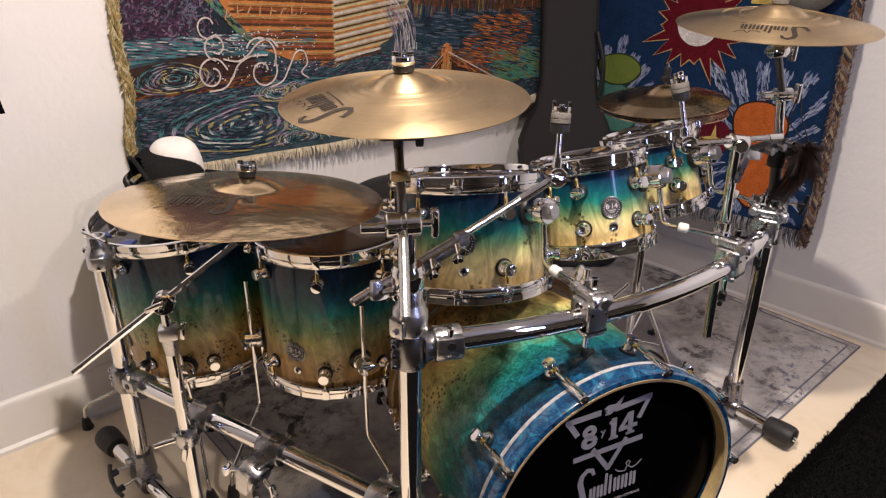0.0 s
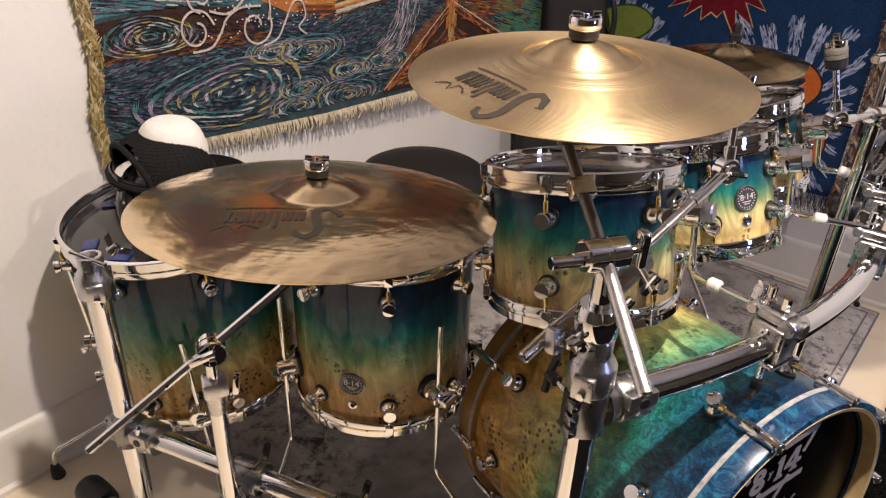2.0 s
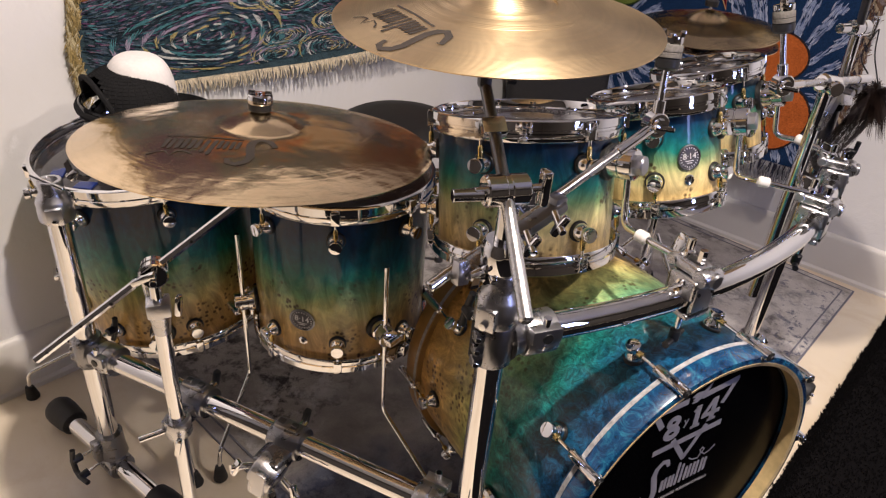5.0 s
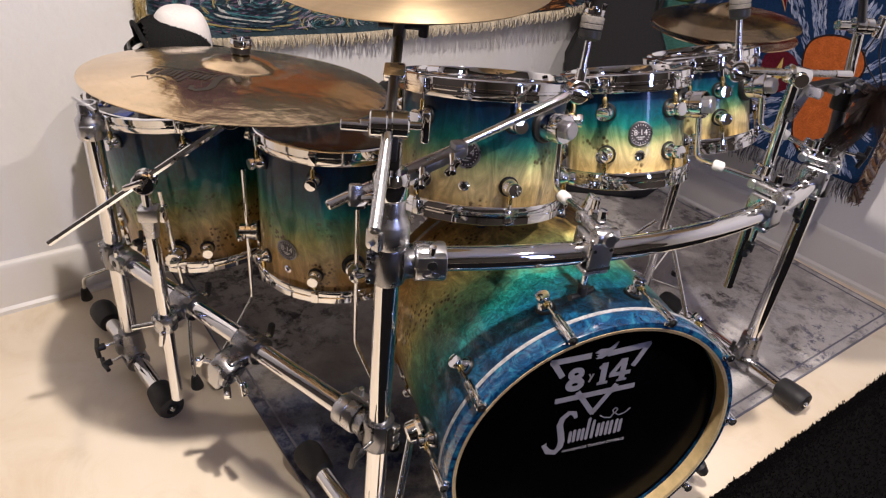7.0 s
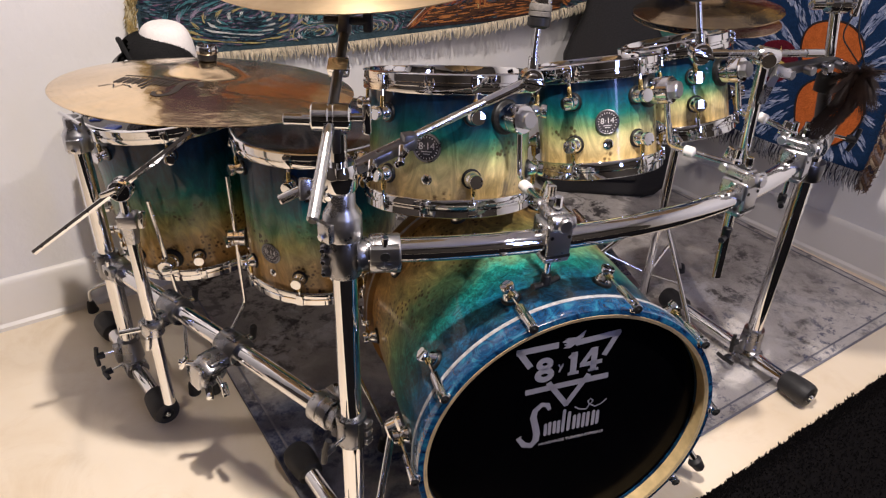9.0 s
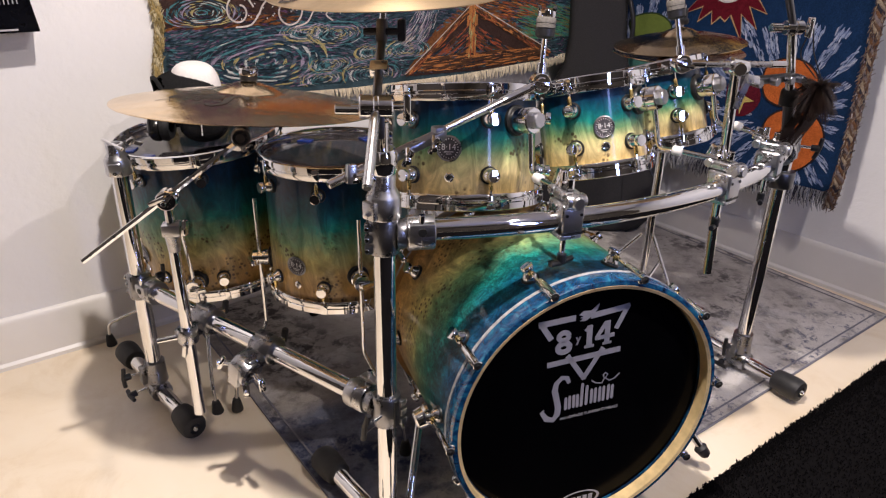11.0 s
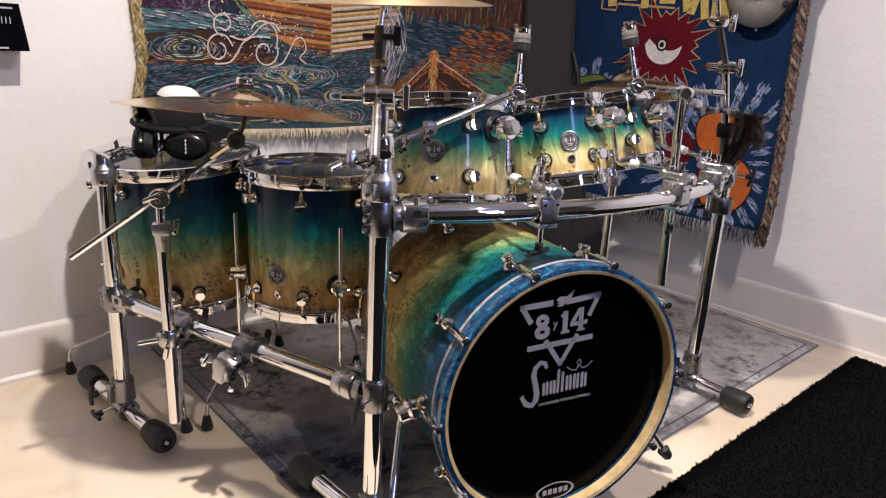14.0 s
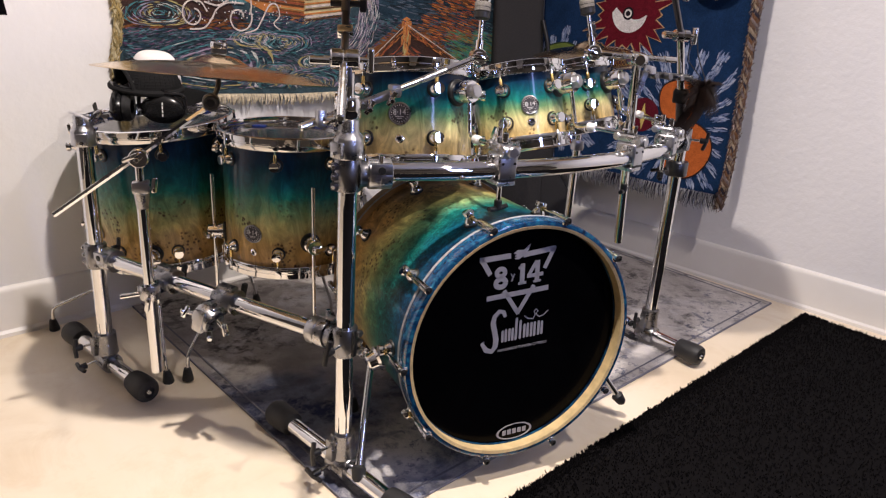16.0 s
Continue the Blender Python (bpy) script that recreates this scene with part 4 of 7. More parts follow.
def bar_clamp(u, label):
    """Pale alloy clamp round the curved bar, with a T screw below and an upper jaw."""
    p, d = curve_at(u)
    s = Vector((-d.y, d.x, 0))  # towards the drums
    z = Vector((0, 0, 1))
    t = thing("bar_clamp", Matrix.Translation(p), label, "clamp", "bar clamps")
    part("saddle", block((0.046, 0.052, 0.034), frame2(p + z * 0.020, z, d), None, 0.006, 3), PALE, t, here=True)
    part("lower_jaw", block((0.044, 0.050, 0.010), frame2(p - z * 0.0245, z, d), None, 0.005, 3), PALE, t, here=True)
    for k in (-1, 1):
        part("cheek", block((0.040, 0.008, 0.046), frame2(p - s * 0.0235 * k + z * 0.006, z, d), None, 0.004), PALE, t, here=True)
    head = bmesh.new()
    block((0.034, 0.054, 0.018), frame2(p + z * 0.047 + s * 0.008, z, d), head, 0.008, 3)
    lathe([(0, -0.019), (0.012, -0.019), (0.0135, -0.016), (0.0135, 0.016), (0.012, 0.019), (0, 0.019)], 20, head, along(p + z * 0.043 - s * 0.024, p + z * 0.043 - s * 0.024 + d)[0])
    part("jaw_head", head, PALE, t, here=True)
    part("pivot_cap", lathe([(0, 0), (0.0125, 0), (0.0125, 0.005), (0.010, 0.008), (0, 0.008)], 20, None, along(p + z * 0.043 - s * 0.033, p + z * 0.043 - s * 0.06)[0]), PALE, t, "round pale cap", here=True)
    part("top_bolt", lathe([(0, 0), (0.009, 0), (0.009, 0.010), (0.0065, 0.013), (0.0065, 0.030), (0, 0.031)], 12, None, Matrix.Translation(p + z * 0.055 + s * 0.018)), CHROME, t, here=True)
    wing = bmesh.new()
    block((0.010, 0.020, 0.030), frame2(p + z * 0.068 + s * 0.034, (0.3, 0, 1), d), wing, 0.004)
    part("thumb_wing", wing, CHROME, t, here=True)
    for k in (-1, 1):
        part("jaw_gap", block((0.042, 0.0035, 0.006), frame2(p - s * 0.0262 * k - z * 0.0165, z, d), None, 0.001), GASKET, t, here=True)
        part("side_screw", lathe([(0, 0), (0.0065, 0), (0.0065, 0.004), (0.003, 0.004), (0.003, 0.002), (0, 0.002)], 12, None, along(p + d * 0.022 * k + z * 0.026, p + d * k + z * 0.026)[0]), CHROME, t, here=True)
    part("jaw_lip", rod(p + z * 0.048 + s * 0.030 - d * 0.020, p + z * 0.048 + s * 0.030 + d * 0.020, 0.0095, None, 16, 0.002), PALE, t, here=True)
    part("rod_bolt", rod(p + z * 0.058 - s * 0.006, p + z * 0.078 - s * 0.006, 0.0065, None, 6), CHROME, t, here=True)
    part("rod_slot", block((0.012, 0.030, 0.004), frame2(p + z * 0.0565 + s * 0.006, z, d), None, 0.001), GASKET, t, here=True)
    part("thread", rod(p - z * 0.028, p - z * 0.062, 0.0055, None, 10), CHROME, t, here=True)
    tee_handle(t, p - z * 0.040, -z, (d + s * 0.3), 0.056)
    for k in (-0.018, 0.018):
        part("rivet", lathe([(0, 0), (0.003, 0), (0.003, 0.002), (0, 0.002)], 8, None, along(p - s * 0.0272 + d * k * 0.8 + z * 0.018, p - s + d * k + z * 0.018)[0]), GASKET, t, here=True)
    return t, p, d, s


c1 = bar_clamp(0.255, "pale alloy bar clamp holding the largest rack tom")
c2 = bar_clamp(0.597, "pale alloy bar clamp holding the middle rack tom")
c3 = bar_clamp(0.79, "pale alloy bar clamp holding the smallest rack tom")


def tom_mount(drum_m, r, az, h, corner, sleeve, clamp, label):
    """A round mount on the shell with an L-shaped rod down to a clamp on the bar."""
    out = drum_m.to_3x3() @ Vector((math.cos(radians(az)), math.sin(radians(az)), 0))
    base = drum_m @ Vector((r * math.cos(radians(az)), r * math.sin(radians(az)), h))
    t = thing("tom_mount", Matrix.Translation(base), label, "tom mount", "tom mounts")
    m = along(base, base + out)[0]
    part("gasket", lathe([(0, -0.002), (0.030, -0.002), (0.030, 0.005), (0.028, 0.007), (0, 0.007)], 28, None, m), GASKET, t, "black rubber gasket", here=True)
    part("receiver", lathe([(0, 0.007), (0.024, 0.007), (0.024, 0.024), (0.022, 0.025), (0.022, 0.027), (0.025, 0.028), (0.025, 0.046), (0.023, 0.048), (0, 0.048)], 32, None, m), CHROME, t, here=True)
    knob = lathe([(0, 0.048), (0.015, 0.048), (0.016, 0.050), (0.016, 0.060), (0.014, 0.062), (0, 0.062)], 8, None, m)
    part("key_knob", knob, PALE, t, here=True)
    top = base + out * 0.036
    corner, sleeve, clamp = Vector(corner), Vector(sleeve), Vector(clamp)
    part("l_rod", pipe(bend([top, corner, sleeve, clamp], 0.022, 6), 0.0055, None, 14), CHROME, t, "bent chrome L-rod", here=True)
    d = (clamp - sleeve).normalized()
    part("nylon_sleeve", rod(sleeve - d * 0.011, sleeve + d * 0.010, 0.0100, None, 20, 0.003), WHITE_PLASTIC, t, "white nylon sleeve", here=True)
    return t


def matrix_of(ob):
    return WORLD_OF[ob]


tom_mount(matrix_of(RACK_A), 0.1495, -43, 0.050, (0.221, 1.335, 0.746), (0.235, 1.286, 0.754), c1[1] + Vector((0, 0, 0.048)) + c1[3] * 0.01, "chrome round mount and bent rod of the largest rack tom")
tom_mount(matrix_of(RACK_B), 0.1139, -35, 0.042, (0.495, 1.530, 0.755), (0.522, 1.477, 0.768), c2[1] + Vector((0, 0, 0.055)) + c2[3] * 0.01, "chrome round mount and bent rod of the middle rack tom")
tom_mount(matrix_of(RACK_C), 0.1025, -40, 0.025, (0.650, 1.695, 0.775), (0.690, 1.665, 0.780), c3[1] + Vector((0, 0, 0.060)) + c3[3] * 0.01, "chrome round mount and bent rod of the smallest rack tom")

# ---- cymbal stands ----


def tilter(parent, p, axis, r=0.019, wide=0.034, wing=True):
    """Two toothed discs on a cross bolt, with a wing grip."""
    p, a = Vector(p), Vector(axis).normalized()
    m = along(p - a * wide / 2, p)[0]
    w = wide
    bm = lathe([(0, 0), (r * 0.9, 0), (r, 0.002), (r, w * 0.42), (r * 0.93, w * 0.45), (r * 0.93, w * 0.55), (r, w * 0.58), (r, w - 0.002), (r * 0.9, w), (0, w)], 28, None, m)
    t = part("tilter", bm, CHROME, parent, "chrome toothed tilter", here=True)
    part("bolt", rod(p - a * (w / 2 + 0.012), p + a * (w / 2 + 0.022), 0.0055, None, 12), CHROME, t, here=True)
    if wing:
        q = p + a * (w / 2 + 0.022)
        up = Vector((0, 0, 1)) - a * a.z
        part("wing_grip", block((0.012, 0.017, 0.046), frame2(q, up, a), None, 0.005, 3), CHROME, t, here=True)
    return t


def cymbal_seat(parent, cym_at, axis, bow, black=True, rod_from=None, felt_mat=None):
    """What holds a cymbal on its rod: felts, sleeve and wing nut."""
    a = Vector(axis).normalized()
    c = Vector(cym_at) + a * (bow + 0.016)
    m = frame2(c, a, (1, 0, 0))
    part("lower_felt", lathe([(0, -0.032), (0.014, -0.032), (0.019, -0.030), (0.019, -0.018), (0.012, -0.016), (0, -0.016)], 20, None, m), felt_mat or FELT, parent, "round grey felt", here=True)
    part("upper_felt", lathe([(0, 0.001), (0.015, 0.001), (0.017, 0.003), (0.017, 0.012), (0.015, 0.014), (0, 0.014)], 20, None, m), PLASTIC if black else FELT, parent, "round black felt", here=True)
    part("stem", rod(c - a * 0.06, c + a * 0.029, 0.004, None, 10), CHROME, parent, here=True)
    nut = lathe([(0, 0.012), (0.017, 0.012), (0.0185, 0.014), (0.0185, 0.024), (0.017, 0.026), (0, 0.026)], 26, None, m)
    for s in (1, -1):
        block((0.010, 0.005, 0.006), m @ pose(0.012 * s, 0, 0.028), nut, 0.002)
    part("wing_nut", nut, CHROME, parent, "chrome wing nut", here=True)
    return c


# boom under the ride cymbal, on a small tube clamped to the straight bar
SX, SY = -0.507, 1.287
stand_l = thing("cymbal_boom", Matrix.Translation((SX, SY, 0.13)), "chrome cymbal boom on a short tube clamped to the rack", "cymbal stand", "cymbal booms")
part("lower_tube", rod((SX, SY, 0.13), (SX, SY, 0.605), 0.0127, None, 24), CHROME, stand_l, here=True)
part("collar", block((0.036, 0.034, 0.026), frame2((SX, SY, 0.600), (0, 0, 1), (1, 0.3, 0)), None, 0.004), PALE, stand_l, here=True)
part("collar_taper", lathe([(0.0127, -0.05), (0.016, -0.02), (0.017, -0.01), (0.0127, -0.01)], 20, None, Matrix.Translation((SX, SY, 0.600)), True), PALE, stand_l, here=True)
part("collar_wing", block((0.010, 0.016, 0.034), frame2((SX + 0.032, SY - 0.004, 0.606), (0.1, 0.1, 1), (1, 0, 0)), None, 0.004), CHROME, stand_l, here=True)
part("upper_tube", rod((SX, SY, 0.600), (SX, SY, 0.655), 0.0095, None, 20), CHROME, stand_l, here=True)
tilter(stand_l, (SX + 0.003, SY - 0.004, 0.667), (0.25, -1, 0.05), 0.021, 0.030, False)
part("tilter_wing", block((0.040, 0.010, 0.014), frame2((SX - 0.004, SY - 0.03, 0.672), (0, -1, 0), (1, 0, 0.5)), None, 0.004), CHROME, stand_l, here=True)
LOW, TOP = Vector((-0.676, 1.225, 0.541)), Vector((-0.368, 1.326, 0.776))
boom = part("boom_rod", rod(LOW, TOP, 0.0062, None, 6, 0.001), CHROME, stand_l, "long hexagonal chrome boom rod", here=True)
for k in (0.06, 0.22, 0.36, 0.58, 0.74):
    q = LOW.lerp(TOP, k)
    face = Vector((0.2, -1, 0.15))
    part("punch_mark", lathe([(0, 0), (0.0024, 0), (0.0024, 0.0006), (0, 0.0006)], 8, None, along(q + face.normalized() * 0.0058, q + face)[0]), GASKET, boom, here=True)
kn = Vector((-0.358, 1.338, 0.790))
part("knuckle", rod(kn + Vector((0.004, -0.014, 0)), kn + Vector((-0.004, 0.014, 0)), 0.019, None, 26, 0.003), DARK, stand_l, "dark gear knuckle", here=True)
part("knuckle_ring", lathe([(0.009, 0), (0.015, 0), (0.015, 0.003), (0.009, 0.003)], 24, None, along(kn + Vector((0.004, -0.015, 0)), kn + Vector((0.008, -0.03, 0)))[0], True), CHROME, stand_l, here=True)
part("riser", pipe(bend([kn, kn + Vector((0.012, 0.02, 0.03)), Vector(RIDE_AT)], 0.015), 0.0058, None, 12), DARK, stand_l, here=True)
cymbal_seat(stand_l, RIDE_AT, RIDE_AX, 0.030)

# boom under the crash cymbal, on the centre post
CX, CY = POST_C[0] - 0.003, POST_C[1] + 0.004
stand_c = thing("cymbal_boom", Matrix.Translation((CX, CY, 0.80)), "chrome cymbal boom rising from the centre rack post", "cymbal stand", "cymbal booms")
part("upper_tube", rod((CX, CY, 0.79), (CX, CY, 0.900), 0.0127, None, 24), CHROME, stand_c, here=True)
TC = Vector((-0.030, 1.088, 0.922))
fork = block((0.012, 0.030, 0.05), frame2((CX, CY, 0.898), (0, 0.1, 1), (1, 0.2, 0)), None, 0.004)
part("fork", fork, DARK, stand_c, here=True)
tilter(stand_c, TC, (1, 0.22, 0), 0.019, 0.052)
part("side_pin", rod(TC - Vector((0.026, 0.006, 0.004)), TC - Vector((0.062, 0.012, 0.004)), 0.008, None, 14), CHROME, stand_c, here=True)
BLOW, BTOP = Vector((-0.017, 0.955, 0.836)), Vector((-0.047, 1.222, 1.004))
part("boom_rod", rod(BLOW, TC.lerp(BLOW, 0.05), 0.0080, None, 16, 0.002), SILVER, stand_c, "satin silver boom tube", here=True)
part("boom_top", rod(TC, BTOP, 0.0075, None, 16), DARK, stand_c, here=True)
part("boom_hole", lathe([(0, 0), (0.0055, 0), (0.0055, 0.001), (0, 0.001)], 14, None, along(BLOW, BLOW + (BLOW - TC))[0]), GASKET, stand_c, here=True)
mid = TC.lerp(BTOP, 0.55)
part("stop_block", block((0.030, 0.018, 0.024), frame2(mid, BTOP - TC, (1, 0, 0)), None, 0.004), CHROME, stand_c, here=True)
part("ratchet", block((0.016, 0.026, 0.040), frame2(BTOP + Vector((0, 0.004, 0.012)), (0, 0.3, 1), (1, 0, 0)), None, 0.005), DARK, stand_c, here=True)
part("ratchet_wing", rod(BTOP + Vector((-0.03, 0, 0.012)), BTOP + Vector((0.04, 0.004, 0.014)), 0.006, None, 12), PLASTIC, stand_c, here=True)
part("ratchet_grip", block((0.014, 0.012, 0.036), frame2(BTOP + Vector((0.034, 0.004, 0.016)), (0, 0, 1), (1, 0, 0)), None, 0.004), PLASTIC, stand_c, here=True)
part("riser", rod(BTOP + Vector((0, 0.006, 0.02)), Vector(CRASH_AT) + Vector((0, 0, 0.03)), 0.0058, None, 12), CHROME, stand_c, here=True)
cymbal_seat(stand_c, CRASH_AT, CRASH_AX, 0.026)


def empty_arm(label, tail, elbow, tip, wing_dir, extra=None):
    """An arm with no cymbal on it: rod, elbow tilter, upright stem with felt and a clear-topped wing."""
    tail, elbow, tip = Vector(tail), Vector(elbow), Vector(tip)
    t = thing("cymbal_holder", Matrix.Translation(elbow), label, "cymbal holder", "cymbal holders")
    part("arm_rod", rod(tail, elbow, 0.0066, None, 16), SILVER, t, "satin silver arm tube", here=True)
    part("arm_tip", rod(tail, tail.lerp(elbow, 0.16), 0.0078, None, 16, 0.002), CHROME, t, here=True)
    part("arm_sleeve", rod(elbow.lerp(tail, 0.03), elbow.lerp(tail, 0.2), 0.0080, None, 16), CHROME, t, here=True)
    a = Vector(wing_dir).normalized()
    part("elbow", lathe([(0, 0), (0.017, 0), (0.019, 0.002), (0.019, 0.018), (0.017, 0.020), (0.012, 0.020), (0.010, 0.024), (0, 0.024)], 28, None, along(elbow - a * 0.012, elbow)[0]), CHROME, t, "chrome toothed elbow", here=True)
    part("elbow_wing", block((0.036, 0.008, 0.011), frame2(elbow + a * 0.018, a, (1, 0.2, -0.2)), None, 0.003), CHROME, t, here=True)
    d = (tip - elbow).normalized()
    n = (tip - elbow).length
    part("stem_base", rod(elbow + d * 0.012, elbow + d * 0.036, 0.0085, None, 16), CHROME, t, here=True)
    part("stem", rod(elbow + d * 0.03, tip, 0.0050, None, 12), CHROME, t, here=True)
    m = along(elbow, tip)[0]
    part("felt", lathe([(0, n - 0.034), (0.014, n - 0.034), (0.0175, n - 0.032), (0.0175, n - 0.026), (0.0165, n - 0.025), (0.0175, n - 0.024), (0.0175, n - 0.016), (0.016, n - 0.014), (0, n - 0.014)], 22, None, m), FELT, t, "stacked grey felts", here=True)
    part("felt_seat", lathe([(0, n - 0.050), (0.011, n - 0.050), (0.017, n - 0.046), (0.0175, n - 0.034), (0, n - 0.034)], 22, None, m), PLASTIC, t, here=True)
    nut = lathe([(0, n - 0.014), (0.0155, n - 0.014), (0.0165, n - 0.012), (0.0165, n - 0.004), (0, n - 0.002)], 18, None, m)
    for s in (1, -1):
        block((0.007, 0.010, 0.016), m @ pose(0.013 * s, 0, n - 0.002, 0, 8 * s, 0), nut, 0.002)
    part("wing_nut", nut, CHROME, t, "chrome wing nut", here=True)
    return t



arm_a = empty_arm("bare chrome cymbal arm with felt and wing nut, no cymbal", (-0.110, 1.076, 0.793), (0.225, 1.316, 0.925), (0.228, 1.341, 1.050), (0.3, -1, 0.1))
br0, br1 = Vector((-0.078, 1.092, 0.812)), Vector((0.062, 1.185, 0.868))
part("bracket", block((0.014, 0.024, (br1 - br0).length), frame2((br0 + br1) / 2 + Vector((0.004, -0.006, -0.006)), br1 - br0, (0, 0, 1)), None, 0.004), SATIN, arm_a, "ribbed alloy bracket", here=True)
part("post_grip", lathe([(0.013, -0.020), (0.024, -0.020), (0.026, -0.017), (0.026, 0.012), (0.022, 0.020), (0.013, 0.020)], 28, None, Matrix.Translation((CX, CY, 0.836)), True), CHROME, arm_a, here=True)
part("jaw", block((0.018, 0.016, 0.032), frame2(br0 + Vector((0.006, -0.008, 0.0)), (0, 0.2, 1), br1 - br0), None, 0.004), PALE, arm_a, here=True)
part("far_jaw", block((0.022, 0.022, 0.026), frame2(br1 + Vector((-0.004, -0.006, -0.008)), (0, 0, 1), br1 - br0), None, 0.005), SATIN, arm_a, here=True)
for k, q in enumerate((0.25, 0.62, 0.9)):
    p = br0.lerp(br1, q) + Vector((0.004, -0.016, -0.004))
    part("clamp_bolt", rod(p, p + Vector((0.006, -0.034, -0.012)), 0.0052, None, 12), CHROME, arm_a, here=True)
    part("clamp_wing", block((0.012, 0.010, 0.032), frame2(p + Vector((0.004, -0.022, -0.008)), (0.6, 0, 1), (0, 1, 0)), None, 0.004), CHROME, arm_a, here=True)

arm_b = empty_arm("bare chrome cymbal arm over the smaller toms, no cymbal", (0.745, 1.612, 0.930), (0.507, 1.497, 0.941), (0.476, 1.518, 1.072), (0.2, -1, 0.0))
jb = Vector((0.632, 1.560, 0.928))
part("joint", rod(jb + Vector((-0.022, -0.010, 0.006)), jb + Vector((0.022, 0.012, -0.004)), 0.017, None, 22, 0.004), CHROME, arm_b, here=True)
part("joint_cap", rod(jb + Vector((0.0, -0.018, 0)), jb + Vector((0.0, -0.03, 0)), 0.014, None, 20), CHROME, arm_b, here=True)
part("upright", rod((0.668, 1.604, 0.434), jb, 0.0112, None, 22), CHROME, arm_b, "long chrome upright tube", here=True)
part("tail_wing", block((0.034, 0.010, 0.018), frame2(jb + Vector((0.03, -0.02, -0.02)), (0, 0.4, 1), (1, 0.4, -0.5)), None, 0.004), PALE, arm_b, here=True)
part("gusset", plate([(0, 0), (0.012, 0), (0.030, 0.07), (0.018, 0.075)], 0.008, frame2(jb + Vector((0.006, 0.0, -0.085)), (0.2, -1, 0), (1, 0.2, 0))), PALE, arm_b, here=True)

# boom on the far post, under the far crash
RX, RY = 0.846, 1.824
stand_r = thing("cymbal_boom", Matrix.Translation((RX, RY, 0.70)), "chrome cymbal boom rising from the far rack post", "cymbal stand", "cymbal booms")
part("lower_tube", rod((POST_R[0], POST_R[1], 0.66), (RX, RY, 0.83), 0.0145, None, 24), DARK, stand_r, here=True)
part("tube_collar", lathe([(0.0145, -0.02), (0.021, -0.02), (0.022, 0.012), (0.018, 0.02), (0.012, 0.02)], 22, None, Matrix.Translation((RX, RY, 0.82)), True), PLASTIC, stand_r, here=True)
J2 = Vector((0.803, 1.778, 0.987))
part("upper_tube", rod((RX, RY, 0.82), J2 - Vector((0, 0, 0.012)), 0.0105, None, 20), CHROME, stand_r, here=True)
tilter(stand_r, J2, (1, 0.35, 0), 0.016, 0.044)
part("knob", rod(J2 - Vector((0.03, 0.01, 0)), J2 - Vector((0.055, 0.02, 0)), 0.010, None, 16), CHROME, stand_r, here=True)
J1 = Vector((0.736, 1.696, 1.097))
part("boom_rod", rod(J2 + (J2 - J1) * 0.12, J1, 0.0082, None, 16), DARK, stand_r, here=True)
tilter(stand_r, J1, (1, 0.35, 0), 0.015, 0.040)
part("riser", rod(J1, Vector(FAR_AT) + Vector((0, 0, 0.03)), 0.0055, None, 12), CHROME, stand_r, here=True)
cymbal_seat(stand_r, FAR_AT, FAR_AX, 0.026, False)

bracket = thing("cross_bracket", Matrix.Translation((0.73, 1.67, 0.88)), "flat ribbed alloy bracket with wing screws between two uprights", "bracket")
q0, q1 = Vector((0.652, 1.590, 0.893)), Vector((0.834, 1.785, 0.876))
part("beam", block((0.016, 0.026, (q1 - q0).length), frame2((q0 + q1) / 2, q1 - q0, (0, 0, 1)), None, 0.004), DARK, bracket, here=True)
for k in (0.15, 0.45, 0.72, 0.93):
    p = q0.lerp(q1, k) + Vector((0.008, -0.014, 0))
    part("boss", rod(p, p + Vector((0.010, -0.016, 0)), 0.009, None, 14), SATIN, bracket, here=True)
part("wing", block((0.010, 0.012, 0.040), frame2(q1 + Vector((0.014, -0.02, -0.006)), (0.7, 0.2, -0.6), (0, 1, 0)), None, 0.004), PALE, bracket, here=True)


def multi_clamp(p, axis, label, drop=Vector((0, 0, 0)), mat=None):
    """A double clamp of cast halves with wing screws."""
    p, a = Vector(p), Vector(axis).normalized()
    z = Vector((0, 0, 1))
    s = a.cross(z).normalized()
    t = thing("multi_clamp", Matrix.Translation(p), label, "clamp", "multi clamps")
    part("bar_ring", lathe([(0.0195, -0.030), (0.028, -0.030), (0.030, -0.027), (0.030, 0.027), (0.028, 0.030), (0.0195, 0.030)], 28, None, along(p, p + a)[0], True), mat or SATIN, t, here=True)
    part("top_tab", block((0.046, 0.022, 0.012), frame2(p + z * 0.030, z, a), None, 0.003), mat or SATIN, t, here=True)
    for k in (-0.013, 0.013):
        part("slot", block((0.012, 0.010, 0.004), frame2(p + z * 0.037 + a * k, z, a), None, 0.001), DARK, t, here=True)
    part("back_screw", rod(p - s * 0.028, p - s * 0.045, 0.007, None, 12), CHROME, t, here=True)
    part("back_wing", block((0.012, 0.012, 0.036), frame2(p - s * 0.05 + z * 0.008, (0.2, 0, 1), s), None, 0.004), PLASTIC, t, here=True)
    return t, p, a, s, z


